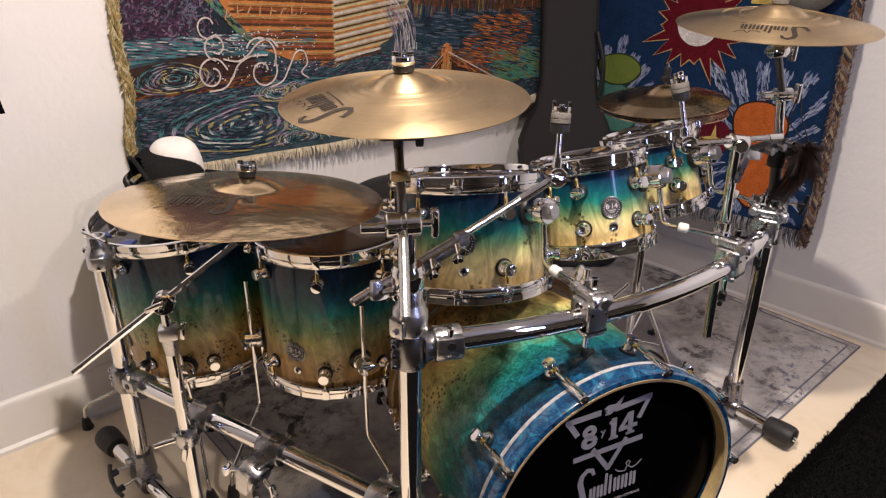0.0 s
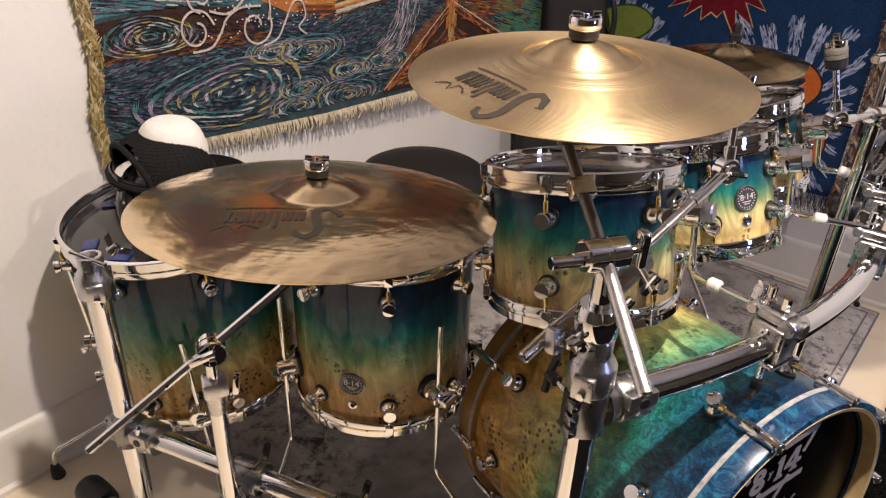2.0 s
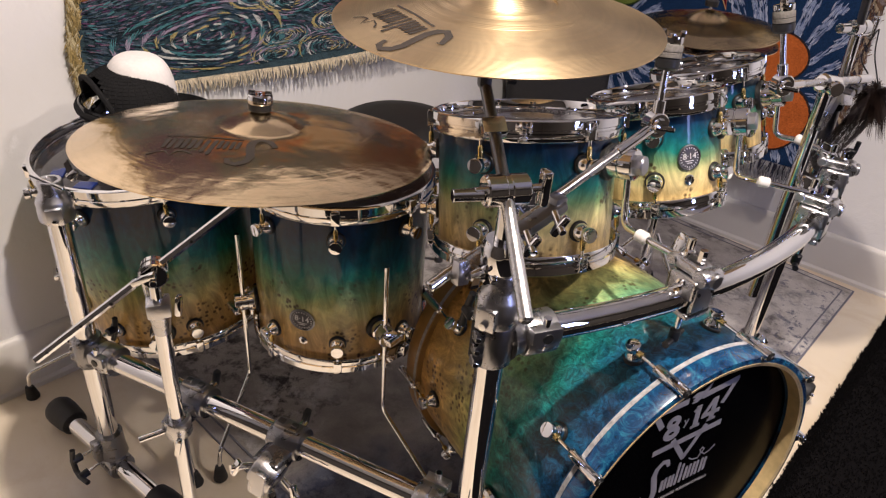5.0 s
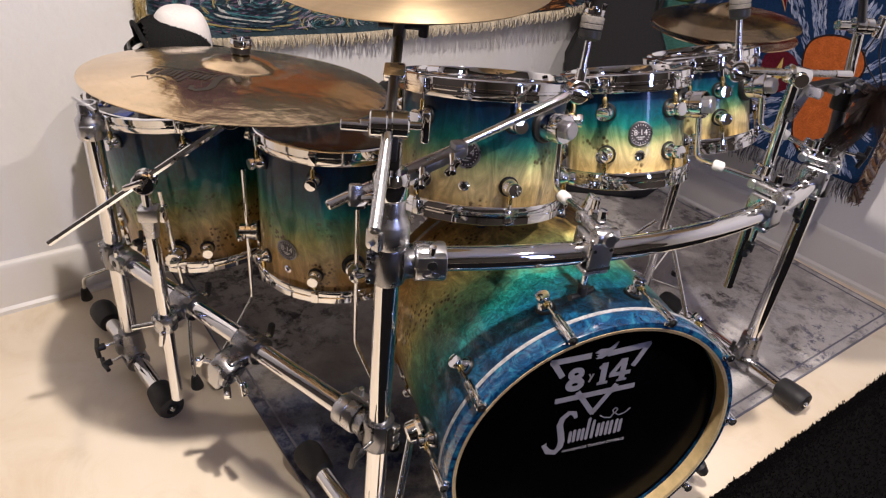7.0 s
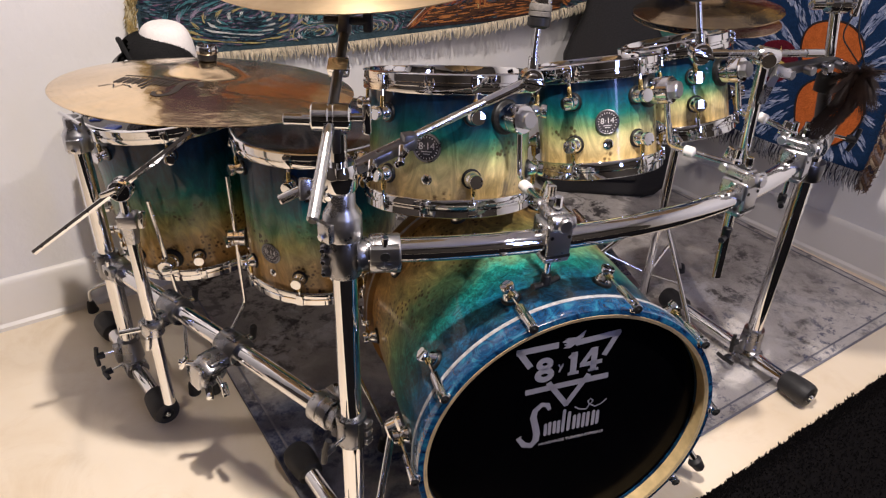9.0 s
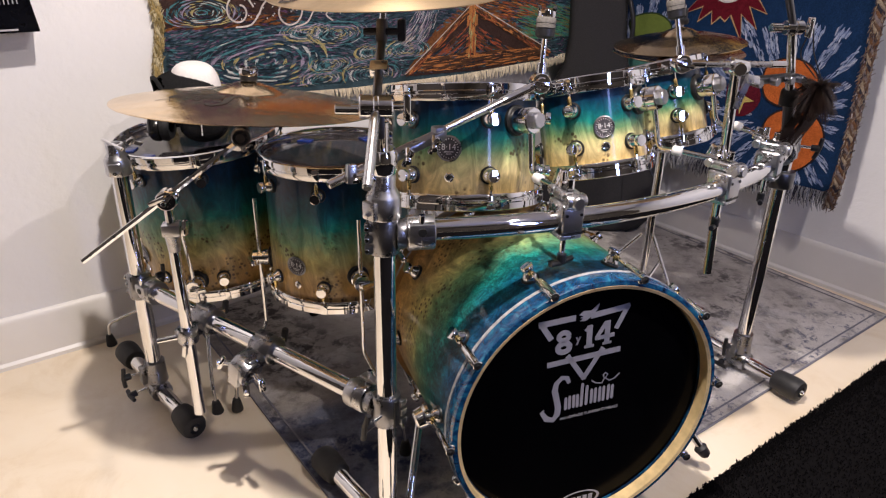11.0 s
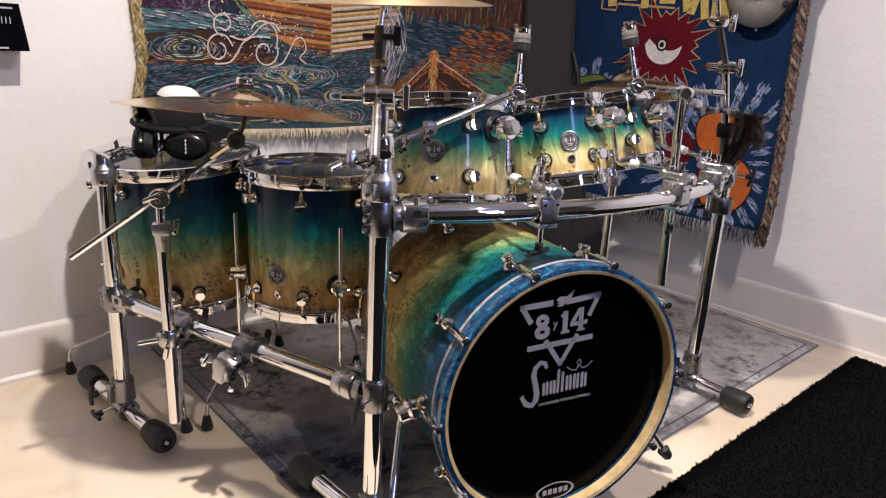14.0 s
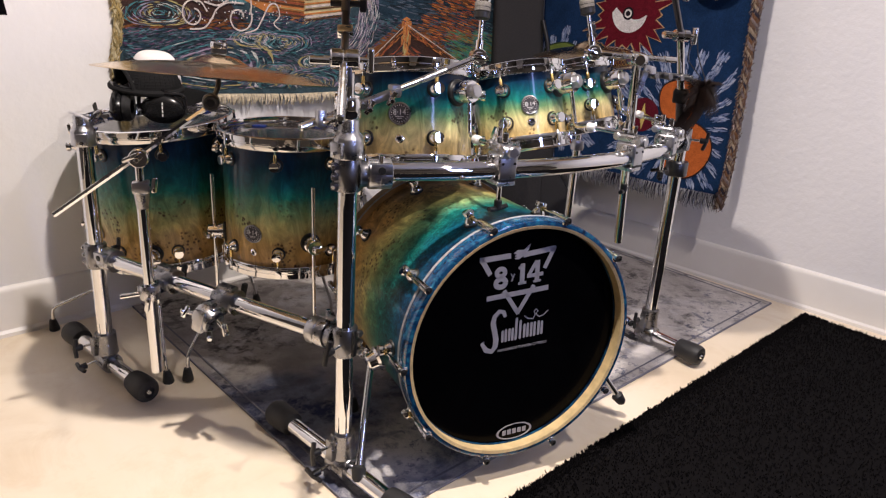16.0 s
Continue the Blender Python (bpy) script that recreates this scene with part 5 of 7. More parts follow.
BAR_L, BAR_C = Vector((*POST_L, 0.352)), Vector((*POST_C, 0.352))
bar_d = (BAR_C - BAR_L).normalized()
ca = multi_clamp(BAR_L.lerp(BAR_C, 0.335), bar_d, "grey alloy double clamp gripping the ride cymbal tube")
part("arm", block((0.028, 0.10, 0.030), frame2(ca[1] + (Vector((SX, SY, 0.35)) - ca[1]) * 0.55 + Vector((0, 0, -0.004)), (0, 0, 1), bar_d), None, 0.006), SATIN, ca[0], here=True)
part("tube_jaw", lathe([(0.013, -0.018), (0.021, -0.018), (0.023, -0.014), (0.023, 0.014), (0.021, 0.018), (0.013, 0.018)], 22, None, Matrix.Translation((SX, SY, 0.345)), True), PALE, ca[0], here=True)
part("jaw_screw", rod((SX - 0.02, SY - 0.01, 0.342), (SX - 0.058, SY - 0.03, 0.340), 0.006, None, 12), CHROME, ca[0], here=True)
part("jaw_wing", block((0.010, 0.014, 0.034), frame2((SX + 0.006, SY - 0.032, 0.325), (0.2, 0, 1), (1, 0, 0)), None, 0.004), CHROME, ca[0], here=True)
cb = multi_clamp(BAR_L.lerp(BAR_C, 0.585), bar_d, "grey alloy double clamp on the straight bar, holding nothing")
out = cb[3]
head = bmesh.new()
hc = cb[1] + out * 0.062 - Vector((0, 0, 0.020))
block((0.052, 0.060, 0.028), frame2(cb[1] + out * 0.040 - Vector((0, 0, 0.006)), (0, 0, 1), bar_d), head, 0.007, 3)
part("neck", head, SATIN, cb[0], here=True)
part("jaw_ring", lathe([(0.014, -0.022), (0.027, -0.022), (0.029, -0.018), (0.029, 0.018), (0.027, 0.022), (0.014, 0.022)], 26, None, along(hc, hc + bar_d + Vector((0, 0, -0.35)))[0], True), PALE, cb[0], here=True)
part("jaw_plate", block((0.030, 0.012, 0.050), frame2(hc + out * 0.026, (0.2, 0, 1), bar_d), None, 0.004), PALE, cb[0], here=True)
for q, v in ((hc + bar_d * 0.03, Vector((0.6, -0.5, -0.4))), (hc - bar_d * 0.03, Vector((-0.7, -0.4, 0.3))), (hc + Vector((0, 0, -0.025)), Vector((0.3, -0.8, -0.3)))):
    v = v.normalized()
    part("jaw_screw", rod(q, q + v * 0.040, 0.0055, None, 12), CHROME, cb[0], here=True)
    part("jaw_wing", block((0.009, 0.014, 0.028), frame2(q + v * 0.03, (v.z + 0.2, 0.3, 1), v), None, 0.004), CHROME, cb[0], here=True)

# ---- legs of the floor toms ----


def tom_leg(drum_ob, r, az, bracket_z, top_z, kink_z, foot, label):
    """A bracket on the shell and a rod that steps out to a rubber foot; foot in world places."""
    m = WORLD_OF[drum_ob]
    inv = m.inverted()
    c, s = math.cos(radians(az)), math.sin(radians(az))
    zc = m.translation.z
    turn = pose(0, 0, bracket_z - zc, 0, 0, az)
    b = part("leg_bracket", lathe([(0, 0), (0.026, 0), (0.026, 0.004), (0.024, 0.006), (0, 0.006)], 26, None, pose(0, 0, 0, 0, 90, 0)), GASKET, drum_ob, "black gasket", m=turn @ pose(r, 0, 0))
    part("receiver", lathe([(0.0, 0.006), (0.020, 0.006), (0.021, 0.009), (0.021, 0.020), (0.018, 0.022), (0.018, 0.032), (0.020, 0.034), (0.020, 0.046), (0.018, 0.048), (0, 0.048)], 24, None, pose(0, 0, 0, 0, 90, 0)), CHROME, b)
    part("leg_wing", block((0.014, 0.040, 0.014), pose(0.050, 0.012, -0.004, 0, 0, 20), None, 0.004), CHROME, b)
    rr = r + 0.030
    f = inv @ Vector(foot)
    pts = [(rr * c, rr * s, top_z - zc), (rr * c, rr * s, kink_z - zc), (f.x * 0.95 + rr * c * 0.05, f.y * 0.95 + rr * s * 0.05, f.z + 0.075), (f.x, f.y, f.z + 0.028)]
    leg = part("leg", pipe(bend(pts, 0.014), 0.0050, None, 12), CHROME, drum_ob, label)
    part("rubber_foot", lathe([(0, 0), (0.015, 0), (0.0155, 0.004), (0.0115, 0.026), (0.009, 0.036), (0.0055, 0.038), (0, 0.038)], 18, None, pose(f.x, f.y, f.z)), RUBBER, leg, "black rubber foot")


tom_leg(FT_B, 0.1767, -163, 0.406, 0.566, 0.215, (-0.498, 1.462, 0.005), "bent chrome leg")
tom_leg(FT_B, 0.1767, -63, 0.420, 0.574, 0.225, (-0.03, 1.36, 0.005), "bent chrome leg")
tom_leg(FT_B, 0.1767, 75, 0.405, 0.55, 0.180, (-0.165, 1.87, 0.005), "bent chrome leg")
tom_leg(FT_A, 0.2022, 183, 0.375, 0.56, 0.160, (-0.997, 1.716, 0.0), "bent chrome leg")
tom_leg(FT_A, 0.2022, -84, 0.342, 0.52, 0.200, (-0.548, 1.452, 0.0), "bent chrome leg")
tom_leg(FT_A, 0.2022, 60, 0.375, 0.55, 0.180, (-0.44, 1.98, 0.005), "bent chrome leg")

# blue damper pads on the floor tom heads
for ob, r, top, az, deg in ((FT_A, 0.168, 0.1855, -142, 60), (FT_A, 0.168, 0.1855, -112, 100), (FT_A, 0.150, 0.1855, 158, 30), (FT_A, 0.165, 0.1855, 55, 100), (FT_B, 0.135, 0.168, 140, 30), (FT_B, 0.135, 0.168, 70, 60)):
    at = WORLD_OF[ob] @ pose(0, 0, 0, 0, 0, az) @ pose(r, 0, top, 0, 0, deg)
    lone("damper_pad", block((0.036, 0.026, 0.004)), BLUE_GEL, "small blue gel damper pad on the drumhead", "damper pad", at, group="damper pads")

# ---- bass drum details ----
GZ = -0.0297


def ink_stroke(name, points, w):
    """One printed stroke on the front head."""
    part(name, stroke(points, w, 0.0006, pose(0, 0, GZ)), PRINT, bass, "grey printed stroke")


def bar_line(a, b, w, name="emblem_line"):
    ink_stroke(name, [a, b], w)


TL, TR = (-0.109, 0.1945), (0.077, 0.2065)
bar_line(TL, (-0.035, 0.1985), 0.012)
bar_line((-0.004, 0.1975), TR, 0.012)
bar_line((-0.106, 0.198), (-0.0815, 0.160), 0.011)
bar_line((0.0745, 0.210), (0.053, 0.162), 0.010)
bar_line((-0.086, 0.106), (0.068, 0.1155), 0.0115)
bar_line((-0.045, 0.120), (-0.004, 0.062), 0.010)
bar_line((0.030, 0.125), (-0.007, 0.062), 0.010)
# a small jagged shape in the gap of the top line
jag = [(-0.029, 0.203), (-0.020, 0.210), (-0.004, 0.209), (0.012, 0.222), (0.008, 0.208), (0.001, 0.203), (-0.003, 0.196), (-0.014, 0.189), (-0.026, 0.190), (-0.020, 0.194), (-0.026, 0.197), (-0.019, 0.199)]
part("emblem_mark", plate(jag, 0.0006, pose(0, 0, GZ)), PRINT, bass, "grey printed jagged mark")


def ring(cx, cy, rx, ry, w):
    pts = [(cx + rx * math.cos(a), cy + ry * math.sin(a)) for a in (2 * math.pi * k / 24 for k in range(25))]
    ink_stroke("digit_ring", pts, w)


ring(-0.056, 0.1625, 0.0100, 0.0085, 0.0105)
ring(-0.0545, 0.1390, 0.0120, 0.0095, 0.0115)
ink_stroke("emblem_mark", [(-0.030, 0.157), (-0.026, 0.149), (-0.022, 0.157), (-0.028, 0.140)], 0.003)
bar_line((-0.0015, 0.130), (-0.0035, 0.178), 0.0115)
bar_line((-0.0125, 0.167), (-0.003, 0.176), 0.006)
bar_line((-0.011, 0.1325), (0.009, 0.1335), 0.006)
bar_line((0.036, 0.132), (0.034, 0.182), 0.011)
bar_line((0.031, 0.180), (0.014, 0.150), 0.0085)
bar_line((0.010, 0.1475), (0.051, 0.1500), 0.0085)
bar_line((0.027, 0.1335), (0.046, 0.1345), 0.005)
# the maker's mark: a tall swash and uneven uprights
ink_stroke("swash", MARK_SWASH, MARK_WIDE)
for bar in MARK_BARS:
    ink_stroke("emblem_bar", *mark_bar(*bar))
crown = [(0.013, 0.054), (0.022, 0.047), (0.036, 0.044), (0.041, 0.054), (0.037, 0.062), (0.042, 0.067), (0.047, 0.062), (0.043, 0.054), (0.052, 0.047), (0.063, 0.050), (0.074, 0.060)]
ink_stroke("emblem_mark", crown, 0.0024)


lettering("HANDMADE TURKISH CYMBALS", 0.0088, pose(0.015, -0.0225, GZ + 0.0006, 0, 0, 2.0), PRINT, bass, "tagline")
oval = bmesh.new()
lathe([(0.88, 0), (1, 0), (1, 0.0006), (0.88, 0.0006)], 40, oval, None, True)
for k in range(5):
    block((0.20, 0.62, 0.0006), pose(-0.56 + 0.28 * k, 0, 0.0003), oval, 0)
bmesh.ops.scale(oval, vec=(0.0475, 0.0205, 1), verts=oval.verts)
part("maker_oval", oval, PRINT, bass, "oval outline with bars", m=pose(0.014, -0.238, GZ, 0, 0, 1))


def spur(x, y, z, foot, label):
    """A folding leg on the bass drum's side, with bracket and rubber tip; bass frame but the foot."""
    inv = BASS.inverted()
    f = inv @ Vector(foot)
    p = Vector((x, y, z))
    n = Vector((x, y, 0)).normalized()
    s = part("spur", pipe([p + n * 0.02, f.lerp(p + n * 0.02, 0.12)], 0.0085, None, 16), CHROME, bass, label)
    part("bracket", lathe([(0, 0), (0.030, 0), (0.030, 0.006), (0.024, 0.012), (0.022, 0.030), (0.018, 0.034), (0, 0.034)], 24, None, along(p - n * 0.003, p + n)[0]), CHROME, s)
    part("rubber_tip", rod(f.lerp(p, 0.13), f, 0.016, None, 18, 0.006, 0.012), RUBBER, s, "black rubber tip")


spur(0.262, -0.085, -0.20, (0.692, 1.402, 0.045), "chrome spur leg with a rubber tip")
spur(-0.262, -0.085, -0.20, (0.02, 1.02, 0.045), "chrome spur leg with a rubber tip")

# ---- hangings on the walls ----


def cloth(name, colour, scale=1.0, vary=0.5):
    """Woven cloth: fine cross ribs and uneven dye."""
    w = Mat(name, colour, 0.95, spec=0.08)
    v = w.coords()
    n = w.noise(v, 14 * scale, 6, 0.7, 0.8)
    c = w.ramp(n, [(0.25, tuple(x * (1 - vary) for x in colour)), (0.55, colour), (0.8, tuple(min(1, x * (1 + vary)) for x in colour))])
    thread = w.noise(v, 330, 3, 0.7)
    w.set("Base Color", w.mix(0.8, c, w.ramp(thread, [(0.28, grey(0.35)), (0.72, grey(1.5))]), "MULTIPLY"))
    w.bump(thread, 0.8, 0.003)
    return w.m


def dash_mesh(name, dashes):
    """Flat woven dashes: x, y, angle, length, width, height over the cloth."""
    verts, faces = [], []
    for x, y, a, n, w, h in dashes:
        c, s = math.cos(a), math.sin(a)
        k = len(verts)
        for dx, dy in ((-n, -w * 0.4), (0, -w), (n, -w * 0.4), (n, w * 0.4), (0, w), (-n, w * 0.4)):
            verts.append((x + (dx * c - dy * s) / 2, y + (dx * s + dy * c) / 2, h))
        faces.append(tuple(range(k, k + 6)))
    me = bpy.data.meshes.new(name)
    me.from_pydata(verts, [], faces)
    return me


def weave(parent, name, dashes, colour):
    me = dash_mesh(name, dashes)
    mat = THREADS.setdefault(colour, cloth("thread_%d" % len(THREADS), colour, 2.0, 0.35))
    me.materials.append(mat)
    tagged(part(name, me, mat, parent), kind="stuff")


def field(parent, name, outline, colour, level):
    mat = THREADS.setdefault(colour, cloth("thread_%d" % len(THREADS), colour, 2.0, 0.35))
    part(name, plate(outline, 0.0006, pose(0, 0, 0.004 + 0.0006 * level)), mat, parent)


THREADS = {}


def fringe(parent, pts, length, colour, seed, lean=0.0, per=0.0032):
    """Loose threads that hang from an edge given by points."""
    rng = random.Random(seed)
    verts, faces = [], []
    for (x0, y0), (x1, y1) in zip(pts, pts[1:]):
        n = max(1, int(math.hypot(x1 - x0, y1 - y0) / per))
        for k in range(n):
            t = (k + rng.random()) / n
            x, y = x0 + (x1 - x0) * t, y0 + (y1 - y0) * t
            ln = length * (0.75 + 0.45 * rng.random())
            sway = (rng.random() - 0.5) * 0.022 + lean
            w = 0.0019 + 0.0013 * rng.random()
            out = 0.003 + 0.012 * rng.random()
            b = len(verts)
            for f in (0.0, 0.35, 0.7, 1.0):
                cx, cy, cz = x + sway * f * f, y + 0.004 - ln * f, 0.003 + out * math.sin(f * 2.4)
                ww = w * (1 - 0.55 * f)
                verts += [(cx - ww, cy, cz), (cx + ww, cy, cz), (cx, cy, cz + ww * 1.4)]
            for r in range(3):
                o = b + 3 * r
                for i in range(3):
                    j = (i + 1) % 3
                    faces.append((o + i, o + j, o + 3 + j, o + 3 + i))
    me = bpy.data.meshes.new("fringe")
    me.from_pydata(verts, [], faces)
    mat = THREADS.setdefault(colour, cloth("thread_%d" % len(THREADS), colour, 2.0, 0.35))
    me.materials.append(mat)
    tagged(part("fringe", me, mat, parent, "loose hanging thread fringe"), kind="stuff")


def twisted_edge(parent, pts, r, colours, seed):
    """A bulky side border of twisted strands."""
    rng = random.Random(seed)
    run = []
    for (x0, y0), (x1, y1) in zip(pts, pts[1:]):
        n = max(2, int(math.hypot(x1 - x0, y1 - y0) / 0.012))
        run += [(x0 + (x1 - x0) * k / n, y0 + (y1 - y0) * k / n) for k in range(n)]
    for c, colour in enumerate(colours):
        line = []
        for k, (x, y) in enumerate(run):
            a = k * 0.95 + c * 2 * math.pi / len(colours)
            swell = r * (0.9 + 0.35 * math.sin(k * 0.13 + seed))
            line.append((x + math.cos(a) * swell + 0.004 * noise.noise((k * 0.2, c, seed)), y, 0.012 + math.sin(a) * swell * 0.7))
        mat = THREADS.setdefault(colour, cloth("thread_%d" % len(THREADS), colour, 2.0, 0.35))
        part("edge_strand", pipe(line, r * 0.72, None, 7), mat, parent, "twisted edge strand")
    # short tufts that stand off the strands
    by = {}
    for k, (x, y) in enumerate(run):
        for _ in range(16):
            a = rng.random() * 6.28
            by.setdefault(colours[rng.randrange(len(colours))], []).append((x + math.cos(a) * r * 1.7, y + (rng.random() - 0.5) * 0.02, 0.6 + 1.4 * rng.random(), 0.014 + 0.016 * rng.random(), 0.003, 0.014 + r * 1.2 * rng.random()))
    for colour, ds in by.items():
        weave(parent, "tuft", ds, colour)


NAVY, TEAL, DEEP, PURPLE, BROWN, RUST = (0.03, 0.06, 0.09), (0.075, 0.21, 0.24), (0.0225, 0.033, 0.045), (0.105, 0.0525, 0.112), (0.105, 0.0525, 0.03), (0.33, 0.09, 0.045)
CREAM, ORANGE, PALE_WOOD, FOAM, GREEN, OLIVE = (0.624, 0.54, 0.48), (0.54, 0.21, 0.0675), (0.552, 0.465, 0.255), (0.56, 0.58, 0.56), (0.075, 0.255, 0.15), (0.195, 0.18, 0.075)
UMBER, GUNWALE = (0.055, 0.032, 0.028), (0.19, 0.075, 0.03)
PLUM, PEACH, ROCK = (0.20, 0.13, 0.19), (0.58, 0.33, 0.17), (0.055, 0.032, 0.058)
SPRAY = (0.64, 0.57, 0.54)
LAVENDER, GOLD, WHITE_T, SLATE = (0.36, 0.3, 0.405), (0.44, 0.37, 0.16), (0.75, 0.75, 0.75), (0.105, 0.135, 0.18)


def picture_tapestry():
    """Lake scene: rippled water, a planked hull, spray curls and a small boat. x is minus the distance from the corner, y the height."""
    m = Matrix.Translation(left_wall(1.913, 0.012)) @ Matrix((U, Vector((0, 0, 1)), V)).transposed().to_4x4() @ pose(0, 0, 0, 0, -5.2, 0) @ Matrix.Diagonal((0.929, 1, 1, 1)) @ Matrix.Translation((1.935, 0, 0))
    t = thing("tapestry", m, "woven tapestry of a rippled lake and wooden boats, pale fringe", "tapestry", "tapestries")
    rng = random.Random(11)
    x0, x1, y0, y1 = -1.935, -0.135, 0.700, 1.62
    edge = [(x0, y0 + 0.03), (-1.75, y0 - 0.005), (-1.3, y0 - 0.018), (-0.8, y0 - 0.012), (-0.4, y0 + 0.01), (x1, y0 + 0.045)]
    part("cloth", plate(edge + [(x1 + 0.005, y1), (x0 + 0.02, y1)], 0.004), cloth("lake_cloth", (0.05, 0.085, 0.105), 0.5, 0.6), t, "dark teal woven ground")
    ds = {}

    def put(colour, x, y, a, n, w, level=0):
        if x0 + 0.012 < x < x1 - 0.012 and y0 + 0.012 < y < y1 - 0.01:
            ds.setdefault(colour, []).append((x, y, a, n, w, 0.0075 + 0.0004 * level + 0.0004 * rng.random()))

    # grounds
    field(t, "rock_ground", [(-1.93, 1.06), (-1.74, 1.05), (-1.62, 1.2), (-1.62, y1), (-1.92, y1)], ROCK, 0)
    field(t, "bank", [(-1.93, 0.90), (-1.62, 0.90), (-1.50, 0.93), (-1.55, 0.985), (-1.75, 1.0), (-1.93, 0.98)], UMBER, 0)
    field(t, "shallow_water", [(-1.93, 0.99), (-1.7, 1.005), (-1.5, 0.985), (-1.4, 1.01), (-1.62, 1.055), (-1.93, 1.05)], TEAL, 1)
    field(t, "slope", [(-1.72, 1.24), (-1.52, 1.0), (-1.58, 1.0), (-1.70, 1.05), (-1.80, 1.24)], DEEP, 2)
    field(t, "cliff_ground", [(-0.93, 1.10), (-0.7, 1.065), (-0.4, 1.05), (-0.14, 1.06), (-0.14, y1), (-0.95, y1)], BROWN, 0)
    field(t, "far_water", [(-0.95, 0.98), (-0.14, 0.80), (-0.14, 1.06), (-0.4, 1.05), (-0.93, 1.10)], NAVY, 1)
    field(t, "hull_side", [(-1.655, 1.175), (-1.575, 1.03), (-1.40, 0.955), (-1.255, 0.925), (-1.255, 1.25), (-1.66, 1.25)], ORANGE, 3)
    field(t, "hull_front", [(-1.255, 0.925), (-1.03, 0.995), (-0.93, 1.13), (-0.92, 1.25), (-1.255, 1.25)], PALE_WOOD, 3)
    field(t, "boat", [(-1.07, 0.705), (-0.92, 0.85), (-0.765, 0.935), (-0.62, 0.89), (-0.36, 0.75), (-0.42, 0.715), (-0.7, 0.70)], UMBER, 4)
    field(t, "gunwale", [(-1.075, 0.712), (-1.035, 0.712), (-0.775, 0.912), (-0.775, 0.948), (-0.80, 0.940), (-0.93, 0.862)], GUNWALE, 5)
    field(t, "gunwale", [(-0.755, 0.912), (-0.40, 0.742), (-0.35, 0.742), (-0.60, 0.895), (-0.72, 0.945), (-0.755, 0.948)], GUNWALE, 5)
    field(t, "thwart", [(-1.02, 0.722), (-0.44, 0.735), (-0.60, 0.785), (-0.92, 0.775)], GUNWALE, 5)
    field(t, "stem_post", [(-0.79, 0.765), (-0.742, 0.765), (-0.738, 0.955), (-0.765, 0.968), (-0.79, 0.955)], ORANGE, 6)
    # planks
    for k in range(9):
        y = 0.95 + 0.034 * k
        for c, off, w in ((BROWN, 0.0, 0.007), (RUST, 0.007, 0.006), (GUNWALE, 0.014, 0.005), (GOLD, 0.021, 0.0025)):
            left = -1.255 - 0.32 * min(1, (y - 0.90) / 0.13) - max(0, (y - 1.03)) * 0.5
            for i in range(70):
                x = -1.26 - rng.random() * (-1.26 - left)
                put(c, x, y + off + (x + 1.25) * -0.07, -0.07, 0.022, w, 2)
        for c, off, w in ((BROWN, 0.0, 0.006), (CREAM, 0.010, 0.009), (ORANGE, 0.020, 0.006)):
            right = -1.255 + 0.22 * min(1, (y - 0.88) / 0.15) + 0.08
            for i in range(60):
                x = -1.25 + rng.random() * (right + 1.25)
                put(c, x, y + off + (x + 1.25) * 0.12 - 0.01, 0.12, 0.020, w, 2)
    # raised bars where lettering stands
    for k in range(8):
        x = -1.62 + 0.036 * k
        put(PEACH, x, 1.105 + 0.005 * math.sin(k), 1.25 + 0.3 * math.sin(k * 2.3), 0.034, 0.0045, 4)
        put(PEACH, x + 0.010, 1.100 + 0.012 * math.sin(k * 1.7), 0.5 * math.cos(k), 0.018, 0.004, 4)
    # water in long dashes
    for i in range(9500):
        x, y = x0 + rng.random() * (x1 - x0), y0 + rng.random() * 0.26
        c = (NAVY, TEAL, SLATE, PURPLE, NAVY, DEEP, DEEP, SLATE, PLUM, NAVY)[rng.randrange(10)]
        if y > 0.90 and x < -1.5:
            c = (BROWN, UMBER, UMBER, DEEP, PURPLE)[rng.randrange(5)]
        if x > -1.05 and y > 0.9 - abs(x + 0.76) * 0.42 - 0.05 and y < 0.94 - abs(x + 0.76) * 0.55:
            continue
        put(c, x, y, 0.25 * math.sin(x * 9 + y * 20) + (rng.random() - 0.5) * 0.3, 0.008 + 0.018 * rng.random(), 0.0024 + 0.0018 * rng.random())
    for i in range(60):
        x = -1.93 + rng.random() * 0.45
        put(GUNWALE, x, 0.900 + 0.030 * rng.random(), 0.1, 0.025, 0.005, 1)
    # ripples: rings of dashes
    for cx, cy, rx, n in ((-1.605, 0.795, 0.235, 1100), (-1.345, 0.865, 0.11, 360), (-1.20, 0.795, 0.085, 300), (-1.065, 0.795, 0.10, 320), (-1.22, 0.725, 0.12, 380), (-1.46, 0.875, 0.085, 240), (-1.80, 0.945, 0.11, 240), (-1.38, 0.77, 0.08, 200), (-1.40, 0.725, 0.09, 240)):
        for i in range(int(n * 2.6)):
            k = rng.randrange(1, 8) / 7 + (rng.random() - 0.5) * 0.03
            a = rng.random() * 2 * math.pi
            wob = 1 + 0.10 * math.sin(3 * a + cx * 9)
            x, y = cx + rx * k * wob * math.cos(a), cy + rx * 0.36 * k * wob * math.sin(a)
            tang = math.atan2(0.36 * math.cos(a), -math.sin(a))
            c = ((DEEP, TEAL, FOAM, NAVY, GOLD, SLATE, LAVENDER, TEAL)[int(k * 7 + 3 * math.sin(a * 1.5 + cx * 5)) % 8])
            put(c, x, y, tang, 0.012 + 0.014 * k, 0.0023, 3)
